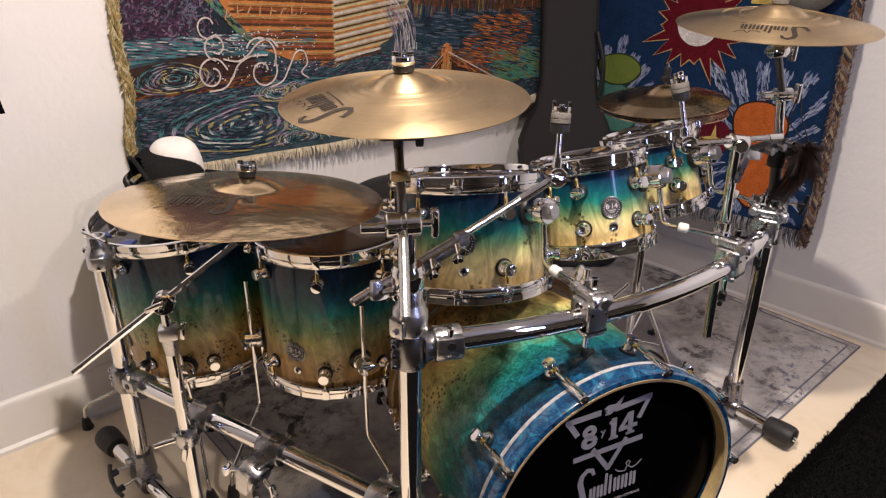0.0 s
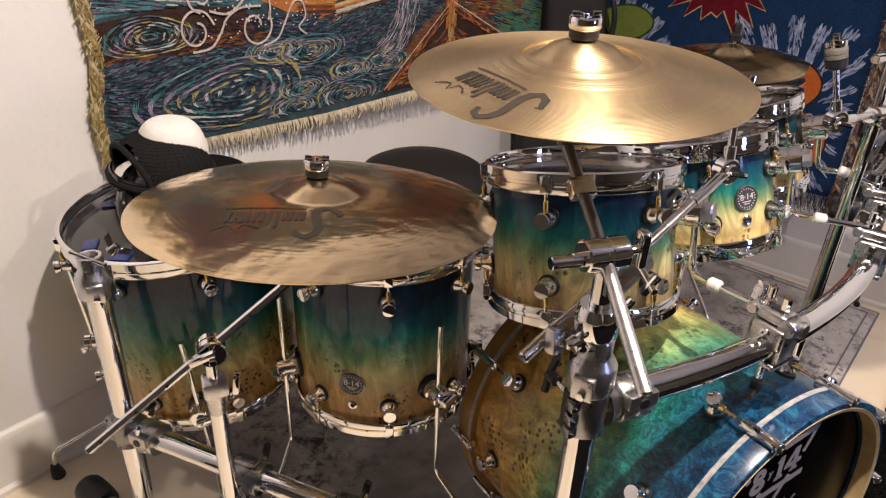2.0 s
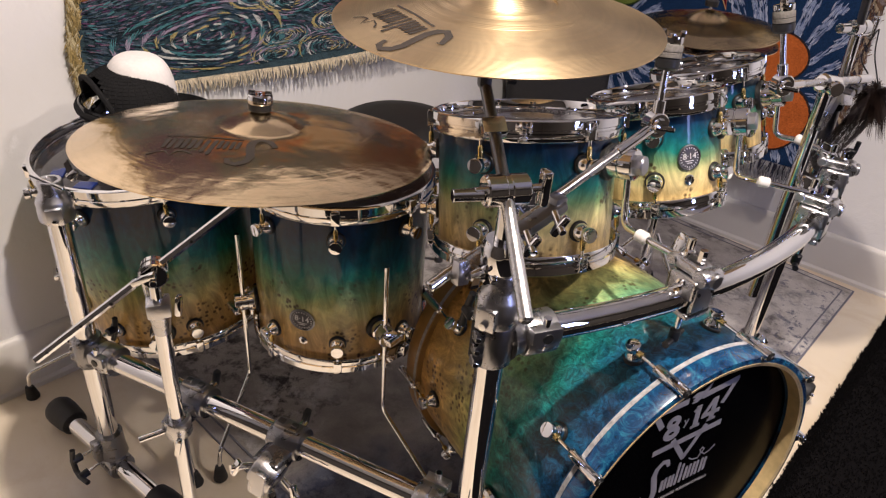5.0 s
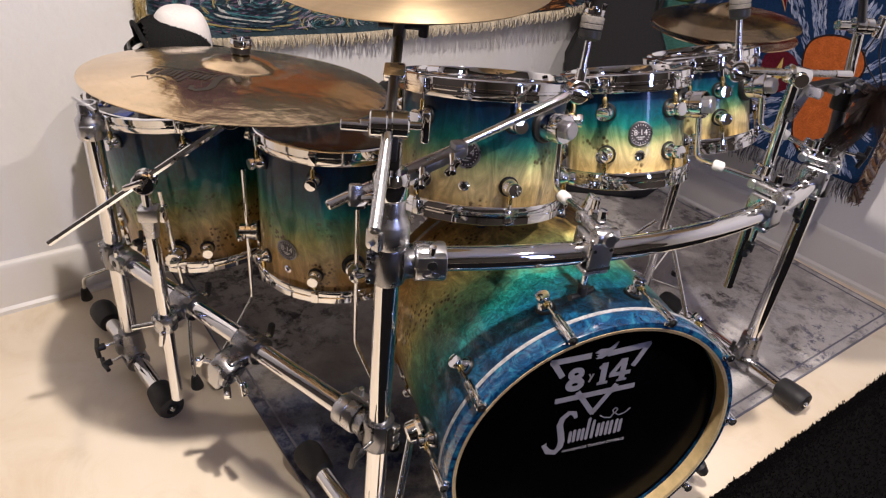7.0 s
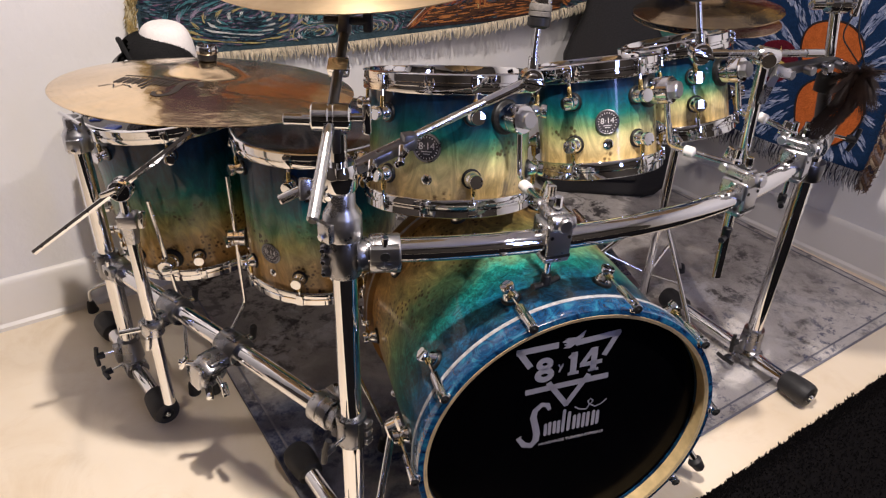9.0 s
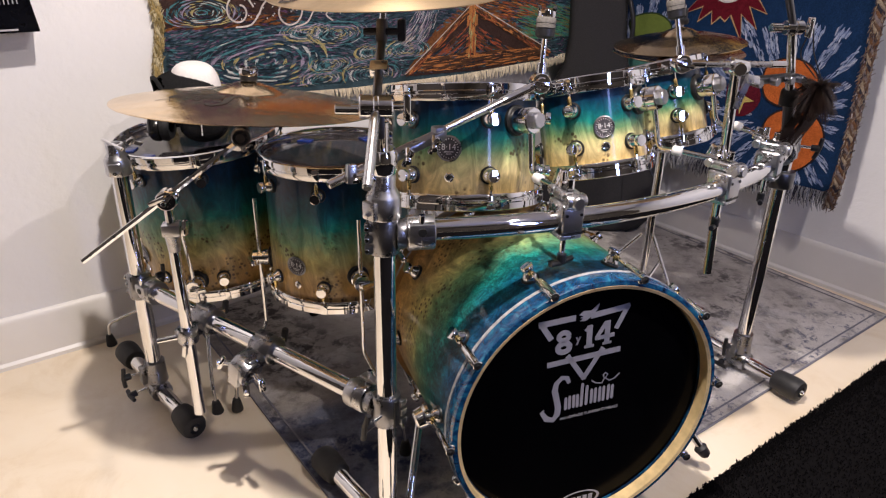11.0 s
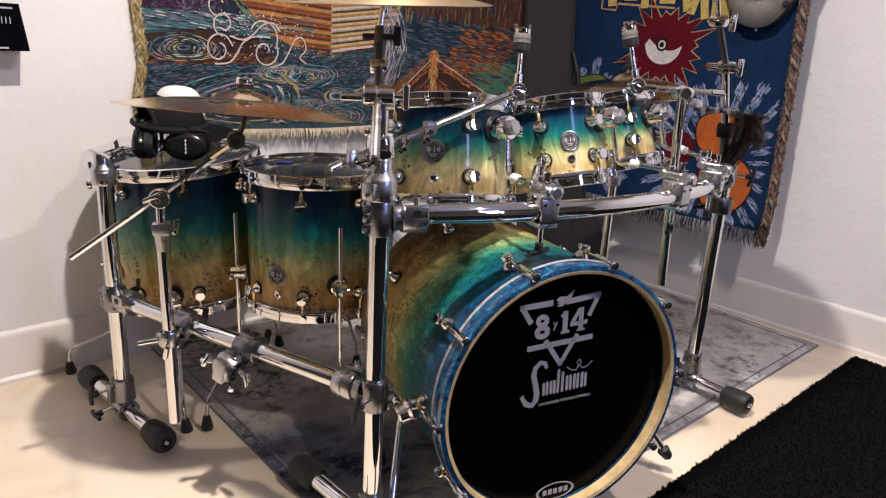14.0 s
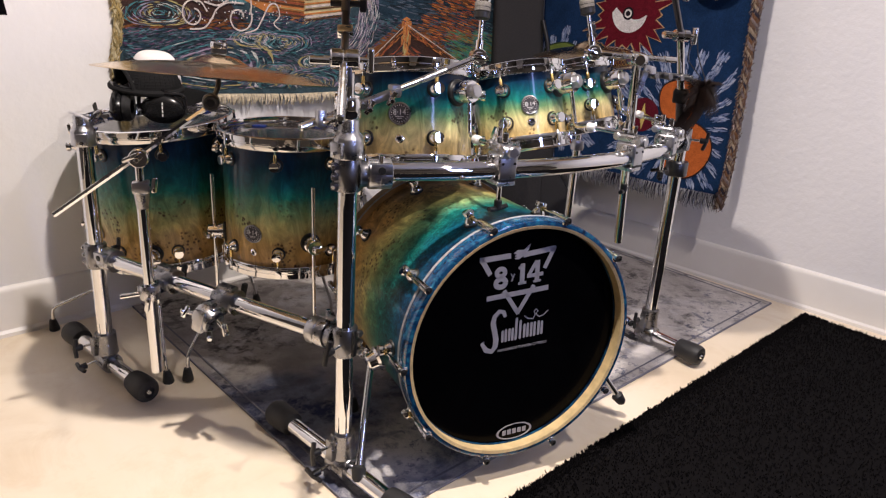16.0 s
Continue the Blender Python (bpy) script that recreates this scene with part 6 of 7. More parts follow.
    # shallows and spray specks
    for i in range(520):
        x = -1.93 + rng.random() * 0.6
        put((TEAL, FOAM, SLATE, SLATE, NAVY, DEEP, TEAL, PLUM)[rng.randrange(8)], x, 1.0 + 0.05 * rng.random(), -0.12, 0.03, 0.004, 1)
    for i in range(120):
        put(WHITE_T, -1.68 + rng.random() * 0.36, 0.92 + rng.random() * 0.14, 0, 0.004, 0.004, 6)
    # rocks as round clumps
    for i in range(230):
        cx, cy, r = -1.92 + rng.random() * 0.25, 1.06 + rng.random() * 0.4, 0.012 + 0.02 * rng.random()
        for k in range(16):
            a = rng.random() * 6.28
            put((PURPLE, PLUM, DEEP, PURPLE, ROCK, SLATE)[rng.randrange(6)], cx + r * math.cos(a), cy + r * math.sin(a), a + 1.57, 0.012, 0.005, 1)
    for i in range(420):
        k = rng.random()
        put((OLIVE, DEEP, GREEN, SLATE)[rng.randrange(4)], -1.78 + 0.22 * k + 0.03 * rng.random(), 1.25 - 0.23 * k, -0.8, 0.02, 0.005, 3)
    # flow of pale lines beside the hull
    for i in range(420):
        k = rng.random()
        a0 = 1.9 * k
        r = 0.16 + 0.10 * rng.random()
        put((WHITE_T, LAVENDER, SLATE, LAVENDER, CREAM, NAVY)[rng.randrange(6)], -1.17 + r * math.cos(-0.2 - a0 + 1.0), 1.03 + r * math.sin(-0.2 - a0 + 1.0) * 0.85 - 0.05, -0.2 - a0 + 1.0 + 1.57, 0.03, 0.0024, 4)
    # far water: orange glints, green streaks
    for i in range(360):
        k = rng.random()
        put((ORANGE, GUNWALE, RUST, GUNWALE)[rng.randrange(4)], -0.62 + 0.34 * rng.random() - 0.1 * k, 1.05 - 0.17 * k, -0.18, 0.03 + 0.02 * rng.random(), 0.004, 2)
    for i in range(420):
        x = -0.52 + 0.38 * rng.random()
        put((GREEN, TEAL, GREEN, OLIVE)[rng.randrange(4)], x, 0.80 + 0.12 * rng.random(), -0.25, 0.05, 0.004, 2)
    for i in range(500):
        put((NAVY, SLATE, DEEP)[rng.randrange(3)], -0.95 + 0.8 * rng.random(), 0.9 + 0.17 * rng.random(), -0.1, 0.04, 0.005, 1)
    # cliffs and trees over the far shore
    for i in range(700):
        x = -0.93 + 0.78 * rng.random()
        y = 1.07 + 0.3 * rng.random()
        put((RUST, BROWN, UMBER, DEEP, PURPLE, BROWN, OLIVE, DEEP)[rng.randrange(8)], x, y, 1.5 + (rng.random() - 0.5) * 0.5, 0.05, 0.007, 1)
    for i in range(500):
        put((DEEP, PURPLE, OLIVE, SLATE, BROWN)[rng.randrange(5)], -1.62 + 0.65 * rng.random(), 1.235 + 0.5 * rng.random(), rng.random() * 3, 0.05, 0.012, 4)
    # boat: beams along both sides, stem post, planks
    for i in range(360):
        k = rng.random()
        lx, ly = (-1.07 + 0.30 * k, 0.71 + 0.225 * k) if rng.random() < 0.45 else (-0.765 + 0.41 * k, 0.935 - 0.185 * k)
        sl = 0.64 if lx < -0.765 else -0.42
        c = (ORANGE, BROWN, BROWN, UMBER, RUST)[rng.randrange(5)]
        put(c, lx, ly - 0.012 + (rng.random() - 0.5) * 0.022, sl, 0.03, 0.005, 6)
        if rng.random() < 0.4:
            put(CREAM, lx, ly + 0.004, sl, 0.03, 0.004, 6)
    for i in range(420):
        x, y = -1.0 + 0.6 * rng.random(), 0.715 + 0.05 * rng.random()
        put((ORANGE, BROWN, UMBER, BROWN)[rng.randrange(4)], x, y, 0.03, 0.05, 0.005, 6)
    for i in range(220):
        k = rng.random()
        x = -0.765 + (rng.random() - 0.5) * 0.4 * (1 - k)
        put((RUST, DEEP, BROWN)[rng.randrange(3)], x, 0.77 + 0.10 * k, 0.5 if x < -0.765 else -0.4, 0.04, 0.006, 6)
    for i in range(70):
        put((ORANGE, GOLD, ORANGE, RUST)[rng.randrange(4)], -0.765 + (rng.random() - 0.5) * 0.036, 0.76 + 0.19 * rng.random(), 1.57, 0.03, 0.008, 8)
    # spray curls
    curls = bmesh.new()

    def curl(pts, w=0.005):
        ends = [pts[0]] + pts + [pts[-1]]
        soft = []
        for p0, p1, p2, p3 in zip(ends, ends[1:], ends[2:], ends[3:]):
            for k in range(5):
                f = k / 5
                soft.append(tuple(0.5 * (2 * b + (c - a) * f + (2 * a - 5 * b + 4 * c - d) * f * f + (3 * b - a - 3 * c + d) * f ** 3) for a, b, c, d in zip(p0, p1, p2, p3)))
        stroke(soft + [pts[-1]], w, 0.0008, pose(0, 0, 0.0105), curls)

    def spiral(cx, cy, r0, r1, a0, a1, n=10):
        return [(cx + (r0 + (r1 - r0) * k / n) * math.cos(a0 + (a1 - a0) * k / n), cy + (r0 + (r1 - r0) * k / n) * math.sin(a0 + (a1 - a0) * k / n)) for k in range(n + 1)]

    curl(spiral(-1.685, 1.075, 0.034, 0.020, 5.6, 0.3), 0.0044)
    curl(spiral(-1.665, 1.02, 0.038, 0.016, 4.6, -2.2) )
    curl(spiral(-1.685, 0.945, 0.050, 0.018, 0.2, 7.6))
    curl(spiral(-1.52, 0.94, 0.052, 0.016, 0.6, -6.2))
    curl(spiral(-1.53, 0.985, 0.060, 0.045, -0.6, 2.6))
    curl([(-1.645, 0.985), (-1.60, 0.975), (-1.565, 0.99), (-1.53, 1.02), (-1.49, 1.03), (-1.462, 1.005)], 0.0052)
    curl([(-1.70, 0.900), (-1.65, 0.905), (-1.62, 0.935), (-1.60, 0.965), (-1.56, 0.985), (-1.50, 0.985)], 0.0052)
    curl([(-1.50, 0.892), (-1.455, 0.905), (-1.43, 0.94), (-1.40, 0.985), (-1.372, 0.985), (-1.362, 0.95), (-1.385, 0.925), (-1.36, 0.905)], 0.0048)
    mat = THREADS.setdefault(SPRAY, cloth("thread_%d" % len(THREADS), SPRAY, 2.0, 0.35))
    part("spray_curl", curls, mat, t, "pale woven spray curls")
    for colour, d in ds.items():
        weave(t, "stitching", d, colour)
    fringe(t, edge, 0.034, (0.74, 0.65, 0.50), 3, 0.0, 0.0040)
    twisted_edge(t, [(x0 - 0.012, y0 - 0.01), (x0 - 0.02, 0.80), (x0 + 0.004, 0.92), (x0 - 0.008, 1.05), (x0 + 0.01, 1.3), (x0 + 0.012, y1)], 0.0072, ((0.42, 0.31, 0.13), (0.26, 0.20, 0.09), (0.56, 0.48, 0.30)), 5)


def star_tapestry():
    """Navy throw with a red starburst, pale streaks and rounded colour shapes. x is the distance from the corner, y the height."""
    m = Matrix.Translation(right_wall(0.04, 0.150)) @ Matrix((V, Vector((0, 0, 1)), -U)).transposed().to_4x4()
    t = thing("tapestry", m, "navy woven throw with a red starburst and pale streaks", "tapestry", "tapestries")
    rng = random.Random(21)
    x0, x1, y0, y1 = 0.165, 1.165, 0.395, 1.72
    edge = [(x0 + 0.01, y0), (0.5, y0 - 0.008), (0.85, y0 - 0.012), (x1, y0 - 0.004)]
    part("cloth", plate(edge + [(x1 - 0.02, y1), (x0, y1)], 0.004), cloth("navy_cloth", (0.010, 0.030, 0.085), 0.7, 0.3), t, "navy woven ground")
    streak, pale_streak, mid_streak = (0.22, 0.27, 0.42), (0.36, 0.40, 0.54), (0.12, 0.16, 0.30)
    ds = {}

    def put(colour, x, y, a, n, w, level=0):
        if x0 + 0.02 < x < x1 - 0.03 and y0 + 0.01 < y < y1 - 0.01:
            ds.setdefault(colour, []).append((x, y, a, n, w, 0.0055 + 0.0005 * level + 0.0003 * rng.random()))

    for cx, cy, r0, r1 in ((0.335, 0.66, 0.10, 0.30), (0.955, 0.62, 0.12, 0.35)):
        for k in range(24):
            a = 2 * math.pi * k / 24 + 0.1 + 0.05 * rng.random()
            reach = r1 * (0.78 + 0.26 * rng.random())
            wide = 0.018 + 0.012 * rng.random()
            for i in range(80):
                q = rng.random() ** 0.7
                r = r0 + (reach - r0) * q
                off = (rng.random() - 0.5) * wide * (0.35 + 0.65 * q) * 1.7
                put((streak, pale_streak, streak, mid_streak)[rng.randrange(4)], cx + r * math.cos(a) - off * math.sin(a), cy + r * math.sin(a) + off * math.cos(a), a + (rng.random() - 0.5) * 0.5, 0.026, 0.0052)
    for colour, d in ds.items():
        weave(t, "streak", d, colour)

    def shape(name, outline, colour, level, rim=None, label=""):
        mat = THREADS.setdefault(colour, cloth("thread_%d" % len(THREADS), colour, 2.0, 0.25))
        part(name, plate(outline, 0.0008, pose(0, 0, 0.0062 + 0.0010 * level)), mat, t, label)
        if rim:
            rm = THREADS.setdefault(rim, cloth("thread_%d" % len(THREADS), rim, 2.0, 0.25))
            part("outline", stroke(outline + [outline[0]], 0.006, 0.0008, pose(0, 0, 0.0068 + 0.0010 * level)), rm, t)

    def oval(cx, cy, rx, ry, n=36, wob=0.0, ph=0.0):
        return [(cx + rx * (1 + wob * math.sin(3 * a + ph)) * math.cos(a), cy + ry * (1 + wob * math.sin(2 * a + ph)) * math.sin(a)) for a in (2 * math.pi * k / n for k in range(n))]

    # starburst
    spikes = []
    for k in range(40):
        a = 2 * math.pi * k / 40 + 0.06
        r = 0.112 + 0.012 * ((k * 3) % 4) / 3 if k % 2 else 0.138 + 0.080 * ((k * 7) % 5) / 4
        spikes.append((0.665 + r * 1.04 * math.cos(a), 1.030 + r * 0.95 * math.sin(a)))
    shape("starburst", spikes, (0.11, 0.008, 0.016), 0, (0.45, 0.30, 0.16), "dark red starburst with pale outline")
    half = [(0.665 + 0.078 * math.cos(a), 1.040 + 0.078 * math.sin(a)) for a in (math.pi * 1.02 + math.pi * 0.96 * k / 20 for k in range(21))]
    shape("bowl", half + [(0.716, 1.018), (0.69, 1.014), (0.64, 1.026), (0.602, 1.056)], (0.66, 0.64, 0.64), 1, None, "white half disc")
    shape("spot", oval(0.660, 1.036, 0.024, 0.025), (0.012, 0.010, 0.014), 2)
    shape("spot_ring", oval(0.660, 1.036, 0.016, 0.017), (0.6, 0.58, 0.56), 3)
    shape("spot_core", oval(0.660, 1.036, 0.010, 0.010), (0.012, 0.010, 0.014), 4)
    # block shapes along the top, as a worn emblem
    for k, (x, y, w, h, a) in enumerate(((0.335, 1.255, 0.040, 0.16, 4), (0.375, 1.285, 0.05, 0.05, 0), (0.435, 1.235, 0.060, 0.075, 0), (0.505, 1.245, 0.034, 0.15, 2), (0.545, 1.225, 0.055, 0.04, -35), (0.545, 1.27, 0.055, 0.04, 38), (0.615, 1.225, 0.065, 0.075, 0), (0.70, 1.215, 0.030, 0.11, 12), (0.745, 1.205, 0.030, 0.11, -14), (0.785, 1.195, 0.030, 0.12, 10), (0.86, 1.165, 0.070, 0.09, 0))):
        x = 0.407 + (x - 0.335) * 0.888
        c, s = math.cos(radians(a)), math.sin(radians(a))
        box = [(x + dx * c * w / 2 - dy * s * h / 2, y + dx * s * w / 2 + dy * c * h / 2) for dx, dy in ((-1, -1), (1, -1), (1, 1), (-1, 1))]
        shape("emblem_block", box, (0.55, 0.42, 0.13), 1, None, "yellow woven block")
    frame_line = [(0.363, 1.36), (0.363, 1.165), (0.43, 1.160), (0.44, 1.185), (0.69, 1.172)]
    part("emblem_frame", stroke(frame_line, 0.008, 0.0008, pose(0, 0, 0.0068)), THREADS[(0.45, 0.30, 0.16)], t)
    # plain rounded colour shapes
    shape("orange_shape", oval(0.945, 0.728, 0.095, 0.085, 36, 0.05, 1.0), (0.46, 0.115, 0.028), 1, (0.03, 0.02, 0.02), "plain orange rounded shape")
    shape("orange_shape", oval(0.995, 0.540, 0.105, 0.115, 36, 0.06, 0.4), (0.46, 0.115, 0.028), 1, (0.03, 0.02, 0.02), "plain orange rounded shape")
    shape("green_shape", oval(0.345, 0.690, 0.135, 0.105, 36, 0.05, 2.0), (0.07, 0.20, 0.17), 1, (0.02, 0.05, 0.05), "plain green rounded shape")
    shape("green_shape", oval(0.365, 0.840, 0.095, 0.062, 36, 0.08, 0.5), (0.15, 0.20, 0.045), 2, (0.03, 0.05, 0.02), "plain olive rounded shape")
    gold_star = [(0.794 + (0.045 if k % 2 == 0 else 0.014) * math.cos(math.pi * k / 4), 0.645 + (0.055 if k % 2 == 0 else 0.016) * math.sin(math.pi * k / 4)) for k in range(8)]
    shape("dark_patch", oval(0.79, 0.65, 0.065, 0.075, 24, 0.1, 1.0), (0.10, 0.010, 0.02), 0, None, "dark red patch")
    shape("gold_star", gold_star, (0.55, 0.42, 0.13), 1, None, "small gold star")
    fringe(t, edge, 0.062, (0.30, 0.30, 0.32), 9, 0.006, 0.004)
    fringe(t, edge, 0.050, (0.03, 0.03, 0.05), 10, 0.0, 0.006)
    twisted_edge(t, [(x1 + 0.012, y0 - 0.045), (x1 + 0.022, 0.52), (x1 + 0.016, 0.75), (x1 + 0.006, 1.0), (x1 - 0.004, 1.3), (x1 - 0.012, y1)], 0.0092, ((0.14, 0.085, 0.06), (0.34, 0.27, 0.20), (0.04, 0.036, 0.05), (0.16, 0.08, 0.045), (0.20, 0.16, 0.16)), 7)


picture_tapestry()
star_tapestry()

# ---- guitar hung in front of the throw ----


def guitar_finish():
    w = Mat("burst_grey", (0.2, 0.19, 0.18), 0.35, coat=0.4)
    v = w.coords()
    n = w.noise(v, 9, 5, 0.7, 0.4)
    # burst: the finish runs to black at the rim
    sep = w.node("ShaderNodeSeparateXYZ")
    w.link(v, sep.inputs[0])
    up = w.math("MULTIPLY", w.math("SUBTRACT", sep.outputs[1], 1.305), 0.80)
    rr = w.math("SQRT", w.math("ADD", w.math("MULTIPLY", sep.outputs[0], sep.outputs[0]), w.math("MULTIPLY", up, up)))
    burst = w.ramp(w.math("ADD", w.math("MULTIPLY", rr, 5.0), w.math("MULTIPLY", w.math("SUBTRACT", n, 0.5), 0.35)), [(0.50, grey(1.0)), (0.68, grey(0.35)), (0.82, grey(0.04))])
    hair = w.noise(v, 90, 5, 0.75, 2.5)
    c = w.ramp(n, [(0.3, (0.05, 0.045, 0.04)), (0.55, (0.24, 0.23, 0.21)), (0.75, (0.42, 0.41, 0.39))])
    c = w.mix(0.8, c, w.ramp(hair, [(0.3, grey(0.4)), (0.7, grey(1.5))]), "MULTIPLY")
    w.set("Base Color", w.mix(1.0, c, burst, "MULTIPLY"))
    w.bump(hair, 0.4, 0.002)
    return w.m


def guitar():
    m = Matrix.Translation(right_wall(1.068, 0.172)) @ Matrix((V, Vector((0, 0, 1)), -U)).transposed().to_4x4()
    g = thing("electric_guitar", m, "grey worn-finish electric guitar hanging on the wall", "guitar")
    out = []
    for k in range(64):
        a = 2 * math.pi * k / 64
        r = 0.175 + 0.018 * math.cos(2 * a) - 0.028 * math.cos(3 * a + 1.57)
        out.append((r * math.cos(a) * 0.84, 1.305 + (0.195 if math.sin(a) < 0 else 0.21) * math.sin(a)))
    bm = plate(out, 0.042)
    es = [e for e in bm.edges if abs(e.verts[0].co.z - e.verts[1].co.z) < 1e-6]
    bmesh.ops.bevel(bm, geom=es, offset=0.011, segments=4, affect="EDGES", profile=0.6)
    part("body", bm, guitar_finish(), g)
    part("bridge", block((0.078, 0.115, 0.014), pose(-0.018, 1.262, 0.046, 0, 0, -4), None, 0.003), PLASTIC, g, "black metal bridge plate")
    for k in range(6):
        x = -0.047 + 0.0115 * k
        part("saddle", block((0.008, 0.030, 0.010), pose(x, 1.245, 0.057, 0, 0, -4), None, 0.002), DARK, g)
        part("string", rod((x, 1.25, 0.063), (x * 0.8, 2.02, 0.058), 0.0006, None, 6), DARK, g)
    for x, y in ((0.085, 1.235), (0.075, 1.28), (0.095, 1.19)):
        part("knob", lathe([(0, 0.042), (0.010, 0.042), (0.0095, 0.056), (0.008, 0.058), (0, 0.058)], 18, None, pose(x, y, 0)), PLASTIC, g)
    part("strap_button", lathe([(0, 0), (0.004, 0), (0.004, 0.006), (0.007, 0.008), (0.007, 0.011), (0, 0.012)], 14, None, pose(0, 1.111, 0.021, 90, 0, 0)), CHROME, g)
    part("neck", block((0.048, 0.55, 0.022), pose(-0.018, 1.75, 0.045), None, 0.006), DARK_WOOD, g, "dark fretboard neck")
    part("headstock", block((0.075, 0.16, 0.016), pose(-0.014, 2.10, 0.040, 0, 0, -4), None, 0.006), DARK_WOOD, g)
    part("pickup", block((0.075, 0.035, 0.010), pose(-0.018, 1.38, 0.046), None, 0.003), PLASTIC, g)


DARK_WOOD = plain("dark_wood", (0.05, 0.03, 0.02), 0.45, 0.1, 30)
guitar()

# ---- soft case in the corner, throne, hi-hat stand ----


def gig_bag():
    m = Matrix.Translation((0.520, 2.90, 0.0)) @ pose(0, 0, 0, -3, -3, 1.5)
    g = thing("gig_bag", m, "dark grey padded guitar bag standing in the corner", "guitar bag")
    half = [(0.0, 0.16), (0.015, 0.21), (0.06, 0.255), (0.12, 0.28), (0.18, 0.285), (0.25, 0.255), (0.33, 0.205), (0.40, 0.18), (0.48, 0.185), (0.55, 0.19), (0.62, 0.165), (0.70, 0.125), (0.80, 0.108), (1.0, 0.106), (1.3, 0.106), (1.42, 0.10), (1.46, 0.07)]
    out = [(x, z) for z, x in half] + [(-x, z) for z, x in reversed(half)]
    bm = plate(out, 0.12, pose(0, 0.06, 0, 90, 0, 0))
    es = [e for e in bm.edges if abs(e.verts[0].co.y - e.verts[1].co.y) < 1e-6]
    bmesh.ops.bevel(bm, geom=es, offset=0.03, segments=4, affect="EDGES", profile=0.6)
    part("shell", bm, BAG, g)
    part("zip", pipe([(x * 0.985, -0.048, z) for x, z in [(b, a) for a, b in half]], 0.003, None, 8), PLASTIC, g)
    part("strap", pipe(bend([(0.10, -0.07, 0.98), (0.13, -0.085, 0.86), (0.115, -0.075, 0.74)], 0.05), 0.009, None, 10), PLASTIC, g, "black carry strap")
    part("pocket", block((0.26, 0.03, 0.24), pose(0, -0.068, 0.2), None, 0.014, 3), BAG, g)


BAG = plain("bag_cloth", (0.028, 0.027, 0.029), 0.85, 0.3, 200, 0.2)
gig_bag()


def tripod(parent, x, y, hub, spread, first, foot_r=0.012, double=True):
    for k in range(3):
        a = radians(first + 120 * k)
        f = Vector((x + spread * math.cos(a), y + spread * math.sin(a), 0.012))
        top = Vector((x + 0.022 * math.cos(a), y + 0.022 * math.sin(a), hub))
        leg = part("leg", rod(top, f, 0.0065, None, 12), CHROME, parent, "chrome tripod leg", here=True)
        b0 = top.lerp(f, 0.45)
        part("brace", rod(b0, (x + 0.02 * math.cos(a), y + 0.02 * math.sin(a), hub * 0.42), 0.0045, None, 10), CHROME, leg, here=True)
        part("rubber_foot", lathe([(0, -0.012), (foot_r + 0.004, -0.012), (foot_r, 0.012), (0.007, 0.022), (0, 0.022)], 14, None, Matrix.Translation(f)), RUBBER, leg, here=True)


def throne():
    x, y = -0.115, 2.20
    t = thing("drum_throne", Matrix.Translation((x, y, 0)), "round black padded drum throne behind the toms", "stool")
    part("seat", lathe([(0, 0.522), (0.150, 0.522), (0.163, 0.530), (0.168, 0.542), (0.168, 0.562), (0.163, 0.574), (0.142, 0.585), (0.09, 0.593), (0.04, 0.596), (0, 0.597)], 56, None, Matrix.Translation((x, y, 0))), SEAT, t, "black vinyl cushion", here=True)
    part("piping", lathe([(0.164, 0.532), (0.170, 0.534), (0.170, 0.539), (0.165, 0.541)], 56, None, Matrix.Translation((x, y, 0)), True), PLASTIC, t, here=True)
    part("post", rod((x, y, 0.22), (x, y, 0.525), 0.014, None, 18), CHROME, t, here=True)
    part("hub", rod((x, y, 0.26), (x, y, 0.36), 0.022, None, 18), SATIN, t, here=True)
    tripod(t, x, y, 0.34, 0.25, 50)


SEAT = plain("black_vinyl", (0.012, 0.012, 0.013), 0.5, 0.2, 120)
throne()


def hi_hat_stand():
    x, y = HAT_AT[0], HAT_AT[1]
    t = thing("hi_hat_stand", Matrix.Translation((x, y, 0)), "chrome hi-hat stand with a tripod base", "hi-hat stand")
    part("lower_tube", rod((x, y, 0.06), (x, y, 0.62), 0.0127, None, 20), CHROME, t, here=True)
    part("upper_tube", rod((x, y, 0.60), (x, y, 0.855), 0.0095, None, 18), CHROME, t, here=True)
    part("height_lock", block((0.034, 0.034, 0.034), frame2((x, y, 0.612), (0, 0, 1), (1, 0.3, 0)), None, 0.006), PALE, t, here=True)
    part("pull_rod", rod((x, y, 0.84), (x, y, 1.005), 0.0032, None, 10), CHROME, t, here=True)
    part("seat_cup", lathe([(0, 0.845), (0.022, 0.845), (0.024, 0.855), (0.018, 0.868), (0, 0.868)], 20, None, Matrix.Translation((x, y, 0))), PLASTIC, t, here=True)
    part("clutch", lathe([(0, 0.955), (0.014, 0.955), (0.016, 0.960), (0.016, 0.968), (0.010, 0.972), (0.010, 0.992), (0.006, 0.996), (0, 0.996)], 18, None, Matrix.Translation((x, y, 0))), PLASTIC, t, "black clutch", here=True)
    tripod(t, x, y, 0.33, 0.29, -62)
    part("pedal", block((0.085, 0.26, 0.012), frame2((x - 0.1, y + 0.16, 0.06), (0.1, -0.25, 1), (0.8, 0.5, 0)), None, 0.004), SATIN, t, here=True)


hi_hat_stand()

# ---- cap and headphones on the large floor tom ----


